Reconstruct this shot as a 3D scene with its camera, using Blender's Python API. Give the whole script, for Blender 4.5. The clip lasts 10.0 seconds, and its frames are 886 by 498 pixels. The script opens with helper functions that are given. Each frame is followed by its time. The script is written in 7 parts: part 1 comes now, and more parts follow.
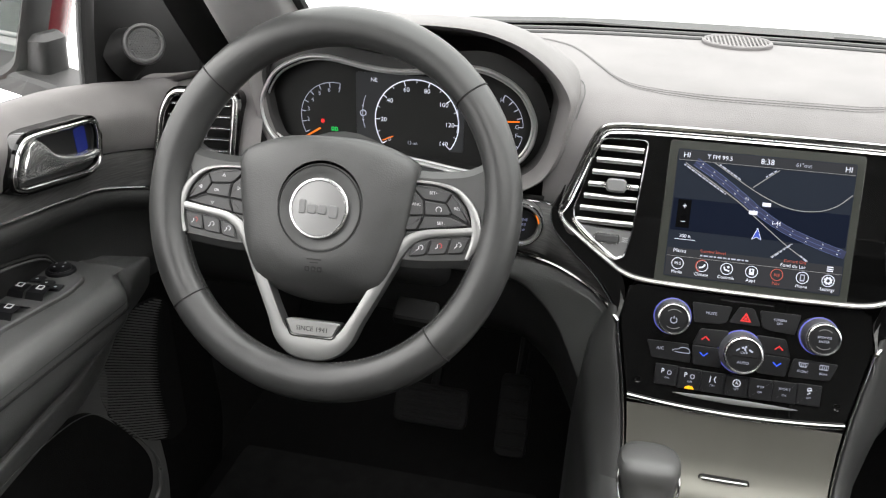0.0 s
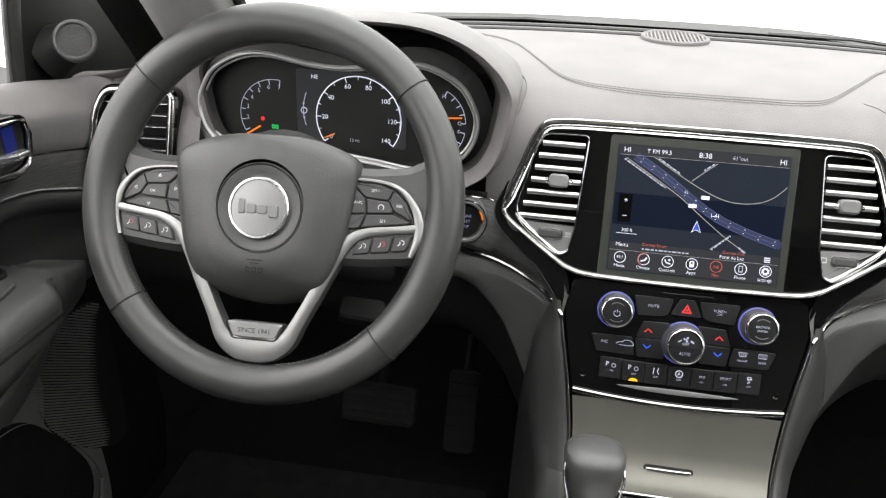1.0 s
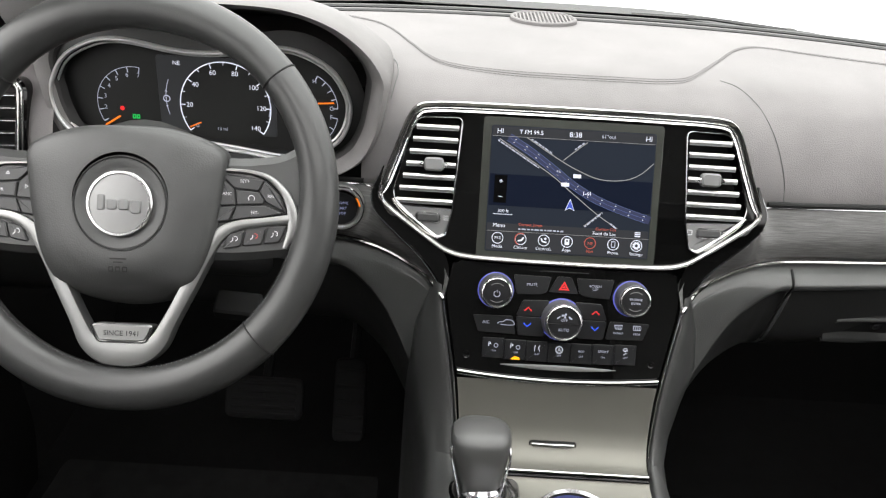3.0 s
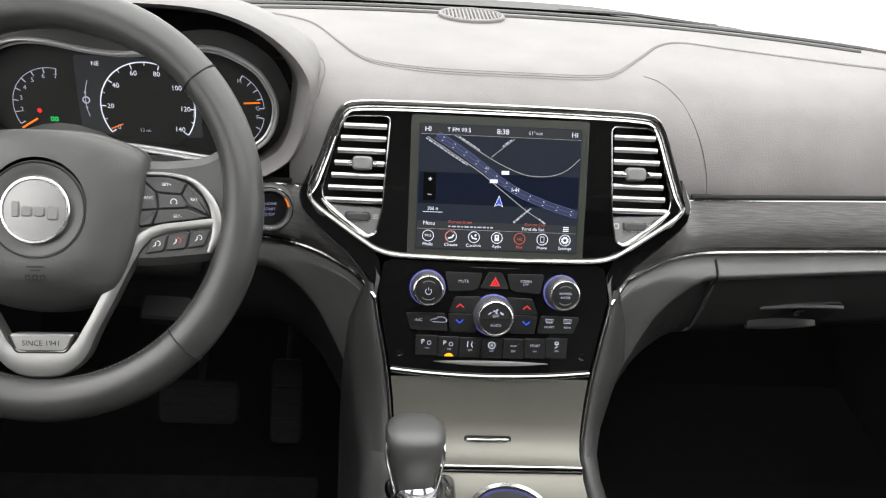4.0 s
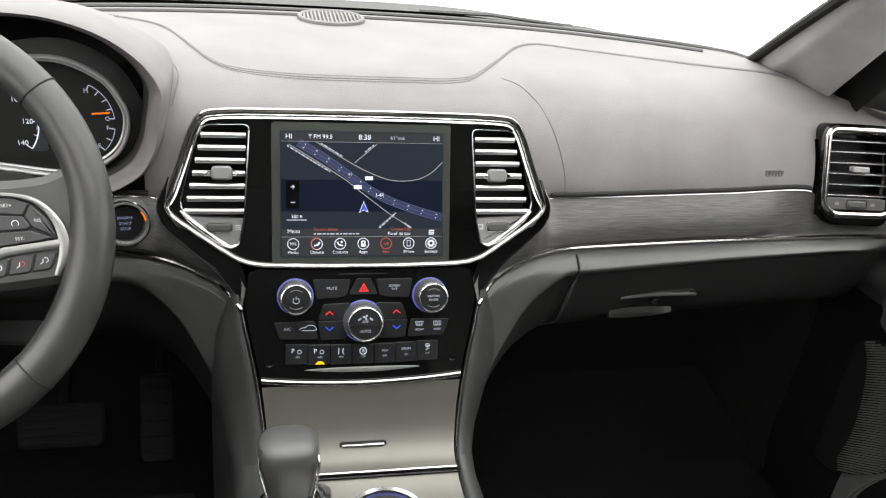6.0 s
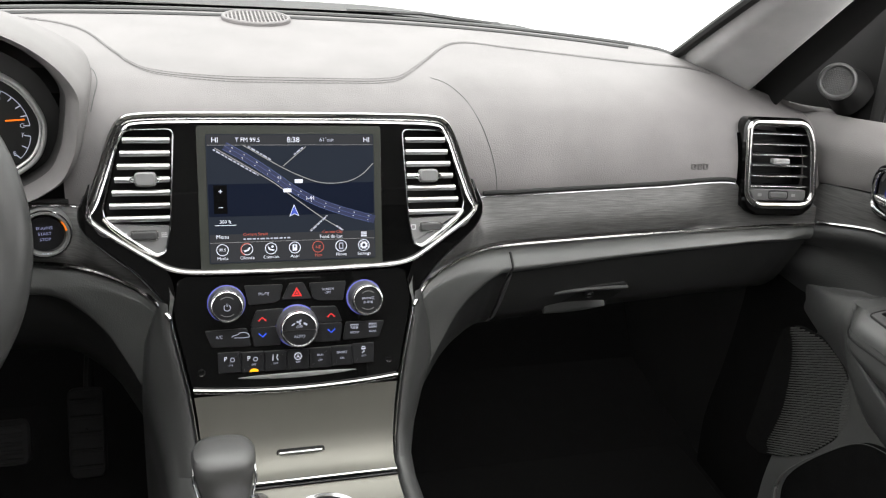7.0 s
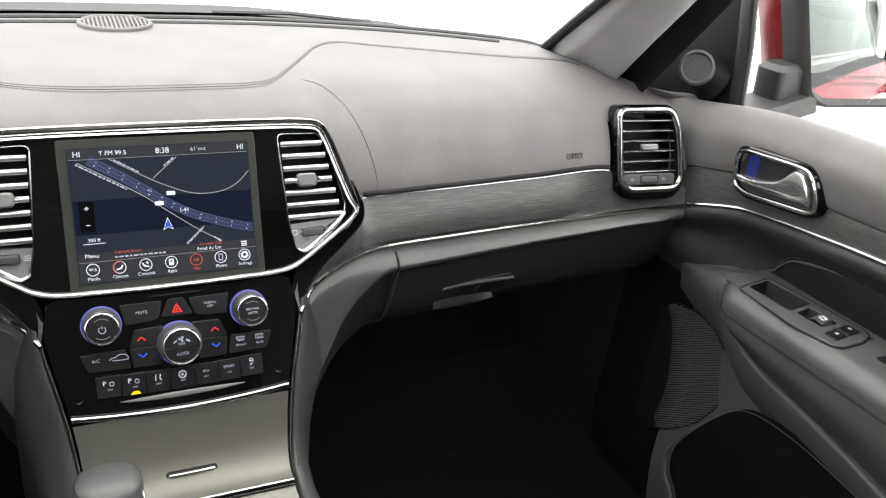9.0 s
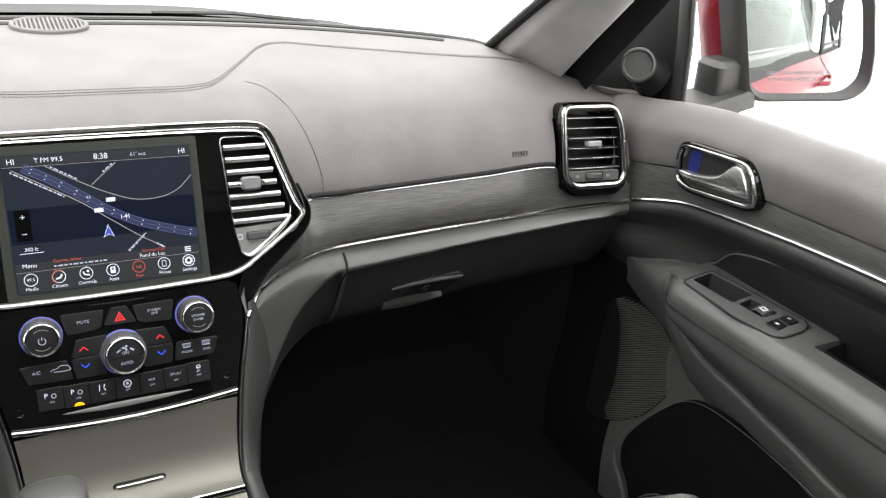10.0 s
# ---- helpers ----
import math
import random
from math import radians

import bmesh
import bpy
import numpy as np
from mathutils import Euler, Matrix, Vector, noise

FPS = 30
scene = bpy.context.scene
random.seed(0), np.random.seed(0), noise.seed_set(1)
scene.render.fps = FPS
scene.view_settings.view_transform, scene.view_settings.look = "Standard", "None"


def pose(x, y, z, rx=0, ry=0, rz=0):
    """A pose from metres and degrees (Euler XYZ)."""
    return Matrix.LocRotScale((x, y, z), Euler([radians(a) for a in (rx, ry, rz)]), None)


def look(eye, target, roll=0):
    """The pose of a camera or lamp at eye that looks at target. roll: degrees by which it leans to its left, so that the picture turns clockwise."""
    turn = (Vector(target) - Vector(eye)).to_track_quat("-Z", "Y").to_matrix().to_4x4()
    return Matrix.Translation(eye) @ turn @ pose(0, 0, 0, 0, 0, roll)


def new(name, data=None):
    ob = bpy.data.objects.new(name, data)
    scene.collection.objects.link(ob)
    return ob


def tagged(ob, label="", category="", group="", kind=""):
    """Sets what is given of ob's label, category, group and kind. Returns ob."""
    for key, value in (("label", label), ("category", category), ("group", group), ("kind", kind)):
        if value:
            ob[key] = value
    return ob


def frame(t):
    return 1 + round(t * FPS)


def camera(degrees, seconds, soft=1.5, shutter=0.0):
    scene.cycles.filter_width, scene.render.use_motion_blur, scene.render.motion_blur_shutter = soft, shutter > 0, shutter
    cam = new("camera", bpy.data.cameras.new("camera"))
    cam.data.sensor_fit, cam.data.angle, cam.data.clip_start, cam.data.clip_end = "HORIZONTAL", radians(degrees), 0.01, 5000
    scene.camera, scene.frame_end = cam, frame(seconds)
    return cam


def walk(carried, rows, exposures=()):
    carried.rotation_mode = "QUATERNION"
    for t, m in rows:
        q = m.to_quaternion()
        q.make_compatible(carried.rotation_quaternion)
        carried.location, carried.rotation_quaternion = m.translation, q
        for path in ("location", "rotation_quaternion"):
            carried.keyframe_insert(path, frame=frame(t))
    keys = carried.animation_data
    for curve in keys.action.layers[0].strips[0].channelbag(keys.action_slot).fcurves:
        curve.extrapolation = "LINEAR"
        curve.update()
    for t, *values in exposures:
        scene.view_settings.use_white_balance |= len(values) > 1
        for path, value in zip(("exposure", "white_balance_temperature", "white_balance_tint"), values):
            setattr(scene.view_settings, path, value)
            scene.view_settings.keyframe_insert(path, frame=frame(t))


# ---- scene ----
cam = camera(56.02, 10.0, soft=1.2)
# seconds, x, y, z, yaw, pitch, roll
ROWS = [
    (0.0, -0.1434, -0.8107, 1.4217, 12.55, -24.91, 1.57),
    (0.5, -0.1421, -0.8082, 1.4217, 10.61, -25.04, 1.94),
    (1.0, -0.1388, -0.8048, 1.4209, 8.71, -25.05, 2.20),
    (1.5, -0.1383, -0.8010, 1.4204, 6.50, -25.26, 2.55),
    (2.0, -0.1385, -0.7989, 1.4195, 4.11, -25.45, 2.89),
    (2.5, -0.1368, -0.7958, 1.4192, 2.09, -25.67, 3.10),
    (4.0, -0.1179, -0.7929, 1.4249, -4.30, -25.99, 3.91),
    (4.5, -0.1134, -0.7919, 1.4275, -6.42, -26.00, 4.18),
    (5.0, -0.1090, -0.7911, 1.4320, -8.74, -26.03, 4.67),
    (5.5, -0.1064, -0.7914, 1.4363, -11.03, -25.93, 4.96),
    (7.0, -0.0969, -0.7868, 1.4409, -18.09, -25.61, 5.77),
    (7.5, -0.0966, -0.7861, 1.4409, -20.35, -25.39, 5.26),
    (8.0, -0.0942, -0.7838, 1.4429, -22.57, -25.36, 5.33),
    (8.5, -0.0923, -0.7824, 1.4441, -24.50, -25.31, 5.44),
    (9.0, -0.0884, -0.7824, 1.4457, -26.39, -25.26, 5.63),
    (9.5, -0.0854, -0.7826, 1.4484, -28.17, -25.27, 5.73),
    (10.0, -0.0823, -0.7831, 1.4519, -29.96, -25.28, 5.91),
]
walk(cam, [(t, pose(x, y, z, 90 + pitch, 0, yaw) @ pose(0, 0, 0, 0, 0, roll)) for t, x, y, z, yaw, pitch, roll in ROWS])

# ---- world and light: a bright white photo studio round the car ----
world = bpy.data.worlds.new("studio")
scene.world = world
world.use_nodes = True
wnt = world.node_tree
bg = wnt.nodes["Background"]
bg.inputs["Color"].default_value = (1.0, 0.985, 0.965, 1)
# the booth is lit from above: white all round, brightest overhead
wtc = wnt.nodes.new("ShaderNodeTexCoord")
wsp = wnt.nodes.new("ShaderNodeSeparateXYZ")
wmr = wnt.nodes.new("ShaderNodeMapRange")
wmr.interpolation_type = "SMOOTHSTEP"
for socket, value in (("From Min", -0.1), ("From Max", 1.0), ("To Min", 2.5), ("To Max", 8.9)):
    wmr.inputs[socket].default_value = value
wnt.links.new(wtc.outputs["Generated"], wsp.inputs[0])
wnt.links.new(wsp.outputs["Z"], wmr.inputs["Value"])
wnt.links.new(wmr.outputs["Result"], bg.inputs["Strength"])
scene.view_settings.exposure = 0.0


# ---- materials ----
def mat(name, color, rough=0.5, metal=0.0, grain=0.0, gscale=900.0, stain=0.12, sscale=14.0, coat=0.0, spec=0.5,
        emit=None, estr=0.0, stretch=None, kind="noise", rvar=0.08):
    """A principled material with grain (fine relief) and a wider, faint variation in colour and gloss."""
    m = bpy.data.materials.new(name)
    m.use_nodes = True
    nt = m.node_tree
    b = nt.nodes["Principled BSDF"]
    b.inputs["Base Color"].default_value = (*color, 1)
    b.inputs["Roughness"].default_value = rough
    b.inputs["Metallic"].default_value = metal
    b.inputs["Coat Weight"].default_value = coat
    b.inputs["Coat Roughness"].default_value = 0.04
    b.inputs["Specular IOR Level"].default_value = spec
    if emit:
        b.inputs["Emission Color"].default_value = (*emit, 1)
        b.inputs["Emission Strength"].default_value = estr
    tc = nt.nodes.new("ShaderNodeTexCoord")
    src = tc.outputs["Object"]
    if stretch:
        mp = nt.nodes.new("ShaderNodeMapping")
        mp.inputs["Scale"].default_value = stretch
        nt.links.new(src, mp.inputs["Vector"])
        gsrc = mp.outputs["Vector"]
    else:
        gsrc = src
    if stain > 0:
        n = nt.nodes.new("ShaderNodeTexNoise")
        n.inputs["Scale"].default_value = sscale
        n.inputs["Detail"].default_value = 5
        nt.links.new(gsrc if stretch else src, n.inputs["Vector"])
        r = nt.nodes.new("ShaderNodeValToRGB")
        lo = [max(0, c * (1 - stain)) for c in color]
        hi = [min(1, c * (1 + stain)) for c in color]
        r.color_ramp.elements[0].position, r.color_ramp.elements[1].position = 0.32, 0.68
        r.color_ramp.elements[0].color, r.color_ramp.elements[1].color = (*lo, 1), (*hi, 1)
        nt.links.new(n.outputs["Fac"], r.inputs["Fac"])
        nt.links.new(r.outputs["Color"], b.inputs["Base Color"])
        mr = nt.nodes.new("ShaderNodeMapRange")
        mr.inputs["To Min"].default_value = max(0.0, rough - rvar)
        mr.inputs["To Max"].default_value = min(1.0, rough + rvar)
        nt.links.new(n.outputs["Fac"], mr.inputs["Value"])
        nt.links.new(mr.outputs["Result"], b.inputs["Roughness"])
    if grain > 0:
        if kind == "voronoi":
            g = nt.nodes.new("ShaderNodeTexVoronoi")
            g.feature = "F1"
            g.inputs["Scale"].default_value = gscale
            out = g.outputs["Distance"]
        else:
            g = nt.nodes.new("ShaderNodeTexNoise")
            g.inputs["Scale"].default_value = gscale
            g.inputs["Detail"].default_value = 3
            out = g.outputs["Fac"]
        nt.links.new(gsrc, g.inputs["Vector"])
        bp = nt.nodes.new("ShaderNodeBump")
        bp.inputs["Strength"].default_value = grain
        bp.inputs["Distance"].default_value = 0.0006
        nt.links.new(out, bp.inputs["Height"])
        nt.links.new(bp.outputs["Normal"], b.inputs["Normal"])
    return m


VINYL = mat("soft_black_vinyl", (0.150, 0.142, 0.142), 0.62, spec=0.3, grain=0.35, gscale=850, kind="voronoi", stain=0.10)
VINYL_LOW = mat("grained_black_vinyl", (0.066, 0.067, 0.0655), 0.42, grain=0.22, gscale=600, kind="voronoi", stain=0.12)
# lower dashboard below the roll: its shade is put into the colour
LIDSHADE = mat("shaded_lower_panel", (0.021, 0.0213, 0.021), 0.50, spec=0.4, grain=0.25, gscale=800, kind="voronoi", stain=0.12)
LEATHER = mat("black_leather", (0.0415, 0.0420, 0.0415), 0.40, grain=0.16, gscale=700, kind="voronoi", stain=0.15, sscale=25)
RIMLEATHER = mat("smooth_rim_leather", (0.029, 0.0293, 0.029), 0.35, grain=0.08, gscale=900, kind="voronoi", stain=0.15, sscale=25)
PLASTIC = mat("matte_black_plastic", (0.018, 0.018, 0.018), 0.55, grain=0.2, gscale=1500)
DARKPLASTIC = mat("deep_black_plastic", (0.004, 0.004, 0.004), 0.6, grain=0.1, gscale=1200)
BUTTON = mat("charcoal_button", (0.007, 0.007, 0.008), 0.45, grain=0.08, gscale=2000, spec=0.28)
PIANO = mat("piano_black_gloss", (0.002, 0.002, 0.002), 0.05, coat=0.8, spec=0.0, stain=0.1, rvar=0.02)
CHROME = mat("polished_chrome", (0.47, 0.465, 0.455), 0.10, metal=1.0, stain=0.10, sscale=60, grain=0.35, gscale=110, rvar=0.05)
BRIGHTCHROME = mat("bright_plated_handle", (0.74, 0.74, 0.73), 0.22, metal=0.85, stain=0.04)
RINGSILVER = mat("bright_ring_silver", (0.66, 0.66, 0.66), 0.38, metal=0.75, stain=0.05)
DARKCHROME = mat("smoked_chrome", (0.35, 0.35, 0.36), 0.14, metal=1.0, stain=0.05, rvar=0.03)
SATIN = mat("satin_silver_metal", (0.160, 0.156, 0.139), 0.56, metal=1.0, grain=0.03, gscale=400, stain=0.03, sscale=5, stretch=(5, 1, 1), rvar=0.03)
DOORPAD = mat("door_pad_vinyl", (0.128, 0.122, 0.120), 0.6, spec=0.3, grain=0.35, gscale=850, kind="voronoi", stain=0.12)
SLATEDGE = mat("satin_slat_edge", (0.56, 0.56, 0.56), 0.34, metal=1.0, stain=0.06)
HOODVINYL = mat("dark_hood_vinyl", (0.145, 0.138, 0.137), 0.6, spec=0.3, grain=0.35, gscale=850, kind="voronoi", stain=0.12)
CONSOLEPAD = mat("console_flank_vinyl", (0.033, 0.0335, 0.033), 0.44, grain=0.15, gscale=700, kind="voronoi", stain=0.12)
# two mat tones: the driver's footwell is lit more, the passenger's lies in shade
MATLIT = mat("lit_carpet_mat", (0.009, 0.009, 0.009), 0.95, spec=0.1, grain=0.8, gscale=900, stain=0.3, sscale=40)
MATSHADED = mat("shaded_floor_mat", (0.003, 0.003, 0.003), 0.85, spec=0.1, grain=0.4, gscale=300)
WKEY = mat("grey_wheel_button", (0.034, 0.034, 0.035), 0.42, grain=0.08, gscale=2000)
SKIRT = mat("bright_knurled_silver", (0.50, 0.50, 0.54), 0.38, metal=1.0, stain=0.06)
SHIFTGREY = mat("smooth_grey_leather", (0.058, 0.058, 0.057), 0.40, grain=0.12, gscale=900, stain=0.1, sscale=20)
PEDALBLACK = mat("pedal_rubber", (0.011, 0.011, 0.011), 0.8, spec=0.15, grain=0.3, gscale=800)
SEAMGREY = mat("grey_seam_thread", (0.092, 0.087, 0.087), 0.6, stain=0.1)
VENTPANEL = mat("vent_panel_grey", (0.135, 0.135, 0.135), 0.36, stain=0.1)
VENTLOW = mat("vent_lower_grey", (0.062, 0.062, 0.062), 0.40, stain=0.1)
DISCSILVER = mat("brushed_disc_silver", (0.20, 0.20, 0.20), 0.36, metal=0.9, grain=0.05, gscale=1500, stain=0.06)
WHEELSILVER = mat("satin_silver_paint", (0.265, 0.265, 0.262), 0.38, metal=0.9, grain=0.03, gscale=2500, stain=0.04)
SLAT = mat("vent_slat_plastic", (0.24, 0.24, 0.24), 0.26, stain=0.1)
SLAT_DARK = mat("gloss_black_slat", (0.008, 0.008, 0.008), 0.3, stain=0.1)
SATINCHROME = mat("satin_chrome", (0.62, 0.62, 0.62), 0.24, metal=1.0, stain=0.04)
BAND = mat("black_open_pore_wood", (0.066, 0.065, 0.064), 0.31, spec=0.5, grain=0.30, gscale=80, stain=0.45, sscale=45, stretch=(1.0, 1.0, 26.0), rvar=0.05)
# floor carpet; also the shade colour of the door's front flank and pocket
CARPETSHADE = mat("black_carpet_and_shade", (0.0036, 0.0036, 0.0036), 0.95, grain=0.8, gscale=900, stain=0.3, sscale=40, spec=0.08)
HEADLINER = mat("grey_headliner", (0.22, 0.217, 0.212), 0.9, grain=0.3, gscale=700)
PILLAR = mat("grey_pillar_trim", (0.40, 0.395, 0.395), 0.62, grain=0.25, gscale=900)
FABRIC = mat("speaker_mesh", (0.005, 0.005, 0.005), 0.8, spec=0.1, grain=0.9, gscale=1400, kind="voronoi")
SAILBLACK = mat("sail_panel_black", (0.008, 0.008, 0.008), 0.55, spec=0.2, grain=0.2, gscale=900)
PODGREY = mat("pod_plastic", (0.062, 0.062, 0.062), 0.5, grain=0.2, gscale=900)
ARMLEATHER = mat("armrest_leather", (0.064, 0.0645, 0.0635), 0.42, grain=0.3, gscale=800, kind="voronoi", stain=0.12)
DOORLOW = mat("door_grained_plastic", (0.024, 0.0245, 0.024), 0.44, spec=0.4, grain=0.35, gscale=700, kind="voronoi", stain=0.12)
DOORMOULD = mat("moulded_door_plastic", (0.064, 0.0645, 0.063), 0.46, spec=0.4, grain=0.35, gscale=700, kind="voronoi", stain=0.12)
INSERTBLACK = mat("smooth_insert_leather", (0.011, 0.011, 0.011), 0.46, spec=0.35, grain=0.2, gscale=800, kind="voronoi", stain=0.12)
RED = mat("red_car_paint", (0.115, 0.008, 0.013), 0.22, spec=0.32, stain=0.05)
RUBBER = mat("black_rubber", (0.008, 0.008, 0.008), 0.6, spec=0.25, grain=0.2, gscale=900)
MIRROR = mat("mirror_glass", (0.9, 0.92, 0.92), 0.02, metal=1.0, stain=0)
FLOORWHITE = mat("white_studio_floor", (0.82, 0.82, 0.82), 0.5, stain=0.03, sscale=1.5)
HOODSHADE = mat("hood_inner_shade", (0.030, 0.029, 0.029), 0.6, spec=0.3, grain=0.3, gscale=850, kind="voronoi")
THREAD = mat("dark_stitch_thread", (0.016, 0.016, 0.016), 0.7, stain=0)
GROOVE = mat("dark_seam", (0.004, 0.004, 0.004), 0.8, stain=0)
PRINT = mat("pale_print", (0.55, 0.55, 0.56), 0.5, stain=0)
GREYPRINT = mat("grey_print", (0.16, 0.16, 0.16), 0.5, stain=0)
BEZEL = mat("screen_bezel_gloss", (0.03, 0.032, 0.028), 0.16, stain=0.05, rvar=0.03)


def glow(name, color, strength):
    return mat(name, tuple(c * 0.1 for c in color), 0.5, stain=0, emit=color, estr=strength)


W_GLOW = glow("white_backlight", (0.85, 0.88, 1.0), 1.0)
SOFT_GLOW = glow("dim_backlight", (0.62, 0.65, 0.80), 0.72)
BLUE_GLOW = glow("blue_backlight", (0.15, 0.16, 0.75), 0.7)
RED_GLOW = glow("red_backlight", (1.0, 0.03, 0.03), 0.9)
ORANGE_GLOW = glow("orange_needle", (1.0, 0.22, 0.01), 1.0)
AMBER_GLOW = glow("amber_lamp", (1.0, 0.45, 0.0), 1.6)
BLUE_DIM = glow("dim_blue_lamp", (0.01, 0.04, 0.50), 0.15)
BLUE_GLOW2 = glow("blue_mark", (0.03, 0.12, 1.0), 1.0)
BLUE_MARK = glow("map_arrow_blue", (0.03, 0.08, 0.6), 0.9)
RED_DIM = glow("dim_red_backlight", (0.75, 0.12, 0.07), 0.6)
BLUE_SOFT = glow("start_lettering", (0.5, 0.53, 0.85), 0.5)
RED_PRINT = mat("red_print", (0.45, 0.04, 0.04), 0.5, stain=0)
GREEN_GLOW = glow("green_lamp", (0.02, 0.7, 0.12), 0.7)
LCD = mat("lcd_map_ground", (0.006, 0.008, 0.012), 0.10, stain=0.05, spec=0.05, emit=(0.0165, 0.0190, 0.0255), estr=1.0, rvar=0.02)
LCD_BLACK = mat("lcd_black_box", (0.002, 0.002, 0.002), 0.10, stain=0, spec=0.05, emit=(0.001, 0.001, 0.0015), estr=1.0)
LCD_DARK = mat("lcd_map_tract", (0.004, 0.005, 0.008), 0.10, stain=0, spec=0.05, emit=(0.0035, 0.0055, 0.0145), estr=1.0)
LCD_BAR = mat("lcd_menu_bar", (0.01, 0.01, 0.012), 0.10, stain=0, spec=0.05, emit=(0.03, 0.031, 0.033), estr=1.0)
ROUTE = glow("lcd_highway_blue", (0.004, 0.012, 0.075), 0.8)
ROUTE_EDGE = glow("lcd_highway_line", (0.05, 0.09, 0.30), 0.6)
ROAD_LINE = glow("lcd_road_line", (0.33, 0.33, 0.33), 0.8)
CLUSTERGREY = mat("cluster_display_ground", (0.01, 0.01, 0.011), 0.3, stain=0, emit=(0.022, 0.023, 0.024), estr=1.0)

glass = bpy.data.materials.new("clear_glass")
glass.use_nodes = True
gn = glass.node_tree
gn.nodes.remove(gn.nodes["Principled BSDF"])
tr = gn.nodes.new("ShaderNodeBsdfTransparent")
gl = gn.nodes.new("ShaderNodeBsdfGlossy")
gl.inputs["Roughness"].default_value = 0.01
mx = gn.nodes.new("ShaderNodeMixShader")
mx.inputs[0].default_value = 0.05
gn.links.new(tr.outputs[0], mx.inputs[1])
gn.links.new(gl.outputs[0], mx.inputs[2])
gn.links.new(mx.outputs[0], gn.nodes["Material Output"].inputs[0])
side_glass = glass.copy()
side_glass.name = "side_window_glass"
sn = side_glass.node_tree
lw = sn.nodes.new("ShaderNodeLayerWeight")
pw = sn.nodes.new("ShaderNodeMath")
pw.operation = "POWER"
pw.inputs[1].default_value = 4.0
mr_ = sn.nodes.new("ShaderNodeMapRange")
mr_.inputs["To Min"].default_value = 0.03
mr_.inputs["To Max"].default_value = 0.95
sn.links.new(lw.outputs["Facing"], pw.inputs[0])
sn.links.new(pw.outputs[0], mr_.inputs["Value"])
sn.links.new(mr_.outputs["Result"], sn.nodes["Mix Shader"].inputs[0])
sn.nodes["Glossy BSDF"].inputs["Color"].default_value = (0.86, 0.95, 0.90, 1)
tinted = glass.copy()
tinted.name = "tinted_windscreen_glass"
tinted.node_tree.nodes["Transparent BSDF"].inputs["Color"].default_value = (0.72, 0.74, 0.735, 1)


# ---- mesh helpers ----
def smooth(a, b, v):
    k = min(1.0, max(0.0, (v - a) / (b - a)))
    return k * k * (3 - 2 * k)


def cat(pts, n, closed=False):
    """A Catmull-Rom curve through pts, n steps a span."""
    pts = [Vector(p) for p in pts]
    m = len(pts)
    out = []
    for i in range(m if closed else m - 1):
        p1, p2 = pts[i], pts[(i + 1) % m]
        p0 = pts[i - 1] if (closed or i > 0) else p1 * 2 - p2
        p3 = pts[(i + 2) % m] if (closed or i + 2 < m) else p2 * 2 - p1
        for j in range(n):
            u = j / n
            out.append(0.5 * (2 * p1 + (p2 - p0) * u + (2 * p0 - 5 * p1 + 4 * p2 - p3) * u * u + (3 * p1 - p0 - 3 * p2 + p3) * u ** 3))
    if not closed:
        out.append(pts[-1])
    return out


def at(pts, u):
    """The place at share u of a polyline, by index."""
    k = u * (len(pts) - 1)
    i = min(int(k), len(pts) - 2)
    return pts[i].lerp(pts[i + 1], k - i)


def rnd(poly, r, k=4):
    """A polygon with its corners rounded."""
    poly = [Vector(p) for p in poly]
    out = []
    n = len(poly)
    for i in range(n):
        a, b, c = poly[i - 1], poly[i], poly[(i + 1) % n]
        d1, d2 = a - b, c - b
        rr = min(r, d1.length * 0.45, d2.length * 0.45)
        p, q = b + d1.normalized() * rr, b + d2.normalized() * rr
        for j in range(k + 1):
            u = j / k
            out.append(p * (1 - u) ** 2 + b * 2 * u * (1 - u) + q * u * u)
    return out


def inset(poly, d):
    """A polygon shrunk by d (grown, where d is less than zero)."""
    n = len(poly)
    area = sum(poly[i - 1][0] * poly[i][1] - poly[i][0] * poly[i - 1][1] for i in range(n))
    s = 1 if area > 0 else -1
    out = []
    for i in range(n):
        a, b, c = poly[i - 1], poly[i], poly[(i + 1) % n]
        e1, e2 = (b - a), (c - b)
        n1 = Vector((-e1[1], e1[0])).normalized() * s if e1.length > 1e-9 else Vector((0, 0))
        n2 = Vector((-e2[1], e2[0])).normalized() * s if e2.length > 1e-9 else Vector((0, 0))
        m = n1 + n2
        m = m.normalized() if m.length > 1e-6 else n1
        k = max(0.35, m.dot(n1)) if n1.length else 1.0
        out.append(b + m * (d / k))
    return out


def rect(x0, y0, x1, y1, r=0.0, k=4):
    p = [Vector(v) for v in ((x0, y0), (x1, y0), (x1, y1), (x0, y1))]
    return rnd(p, r, k) if r else p


def circ(x, y, r, k=32):
    return [Vector((x + r * math.cos(2 * math.pi * i / k), y + r * math.sin(2 * math.pi * i / k))) for i in range(k)]


def mirror2(half):
    """A closed outline from its right half, which runs from the top middle to the bottom middle."""
    half = [Vector(p) for p in half]
    return half + [Vector((-p[0], p[1])) for p in reversed(half) if abs(p[0]) > 1e-5]


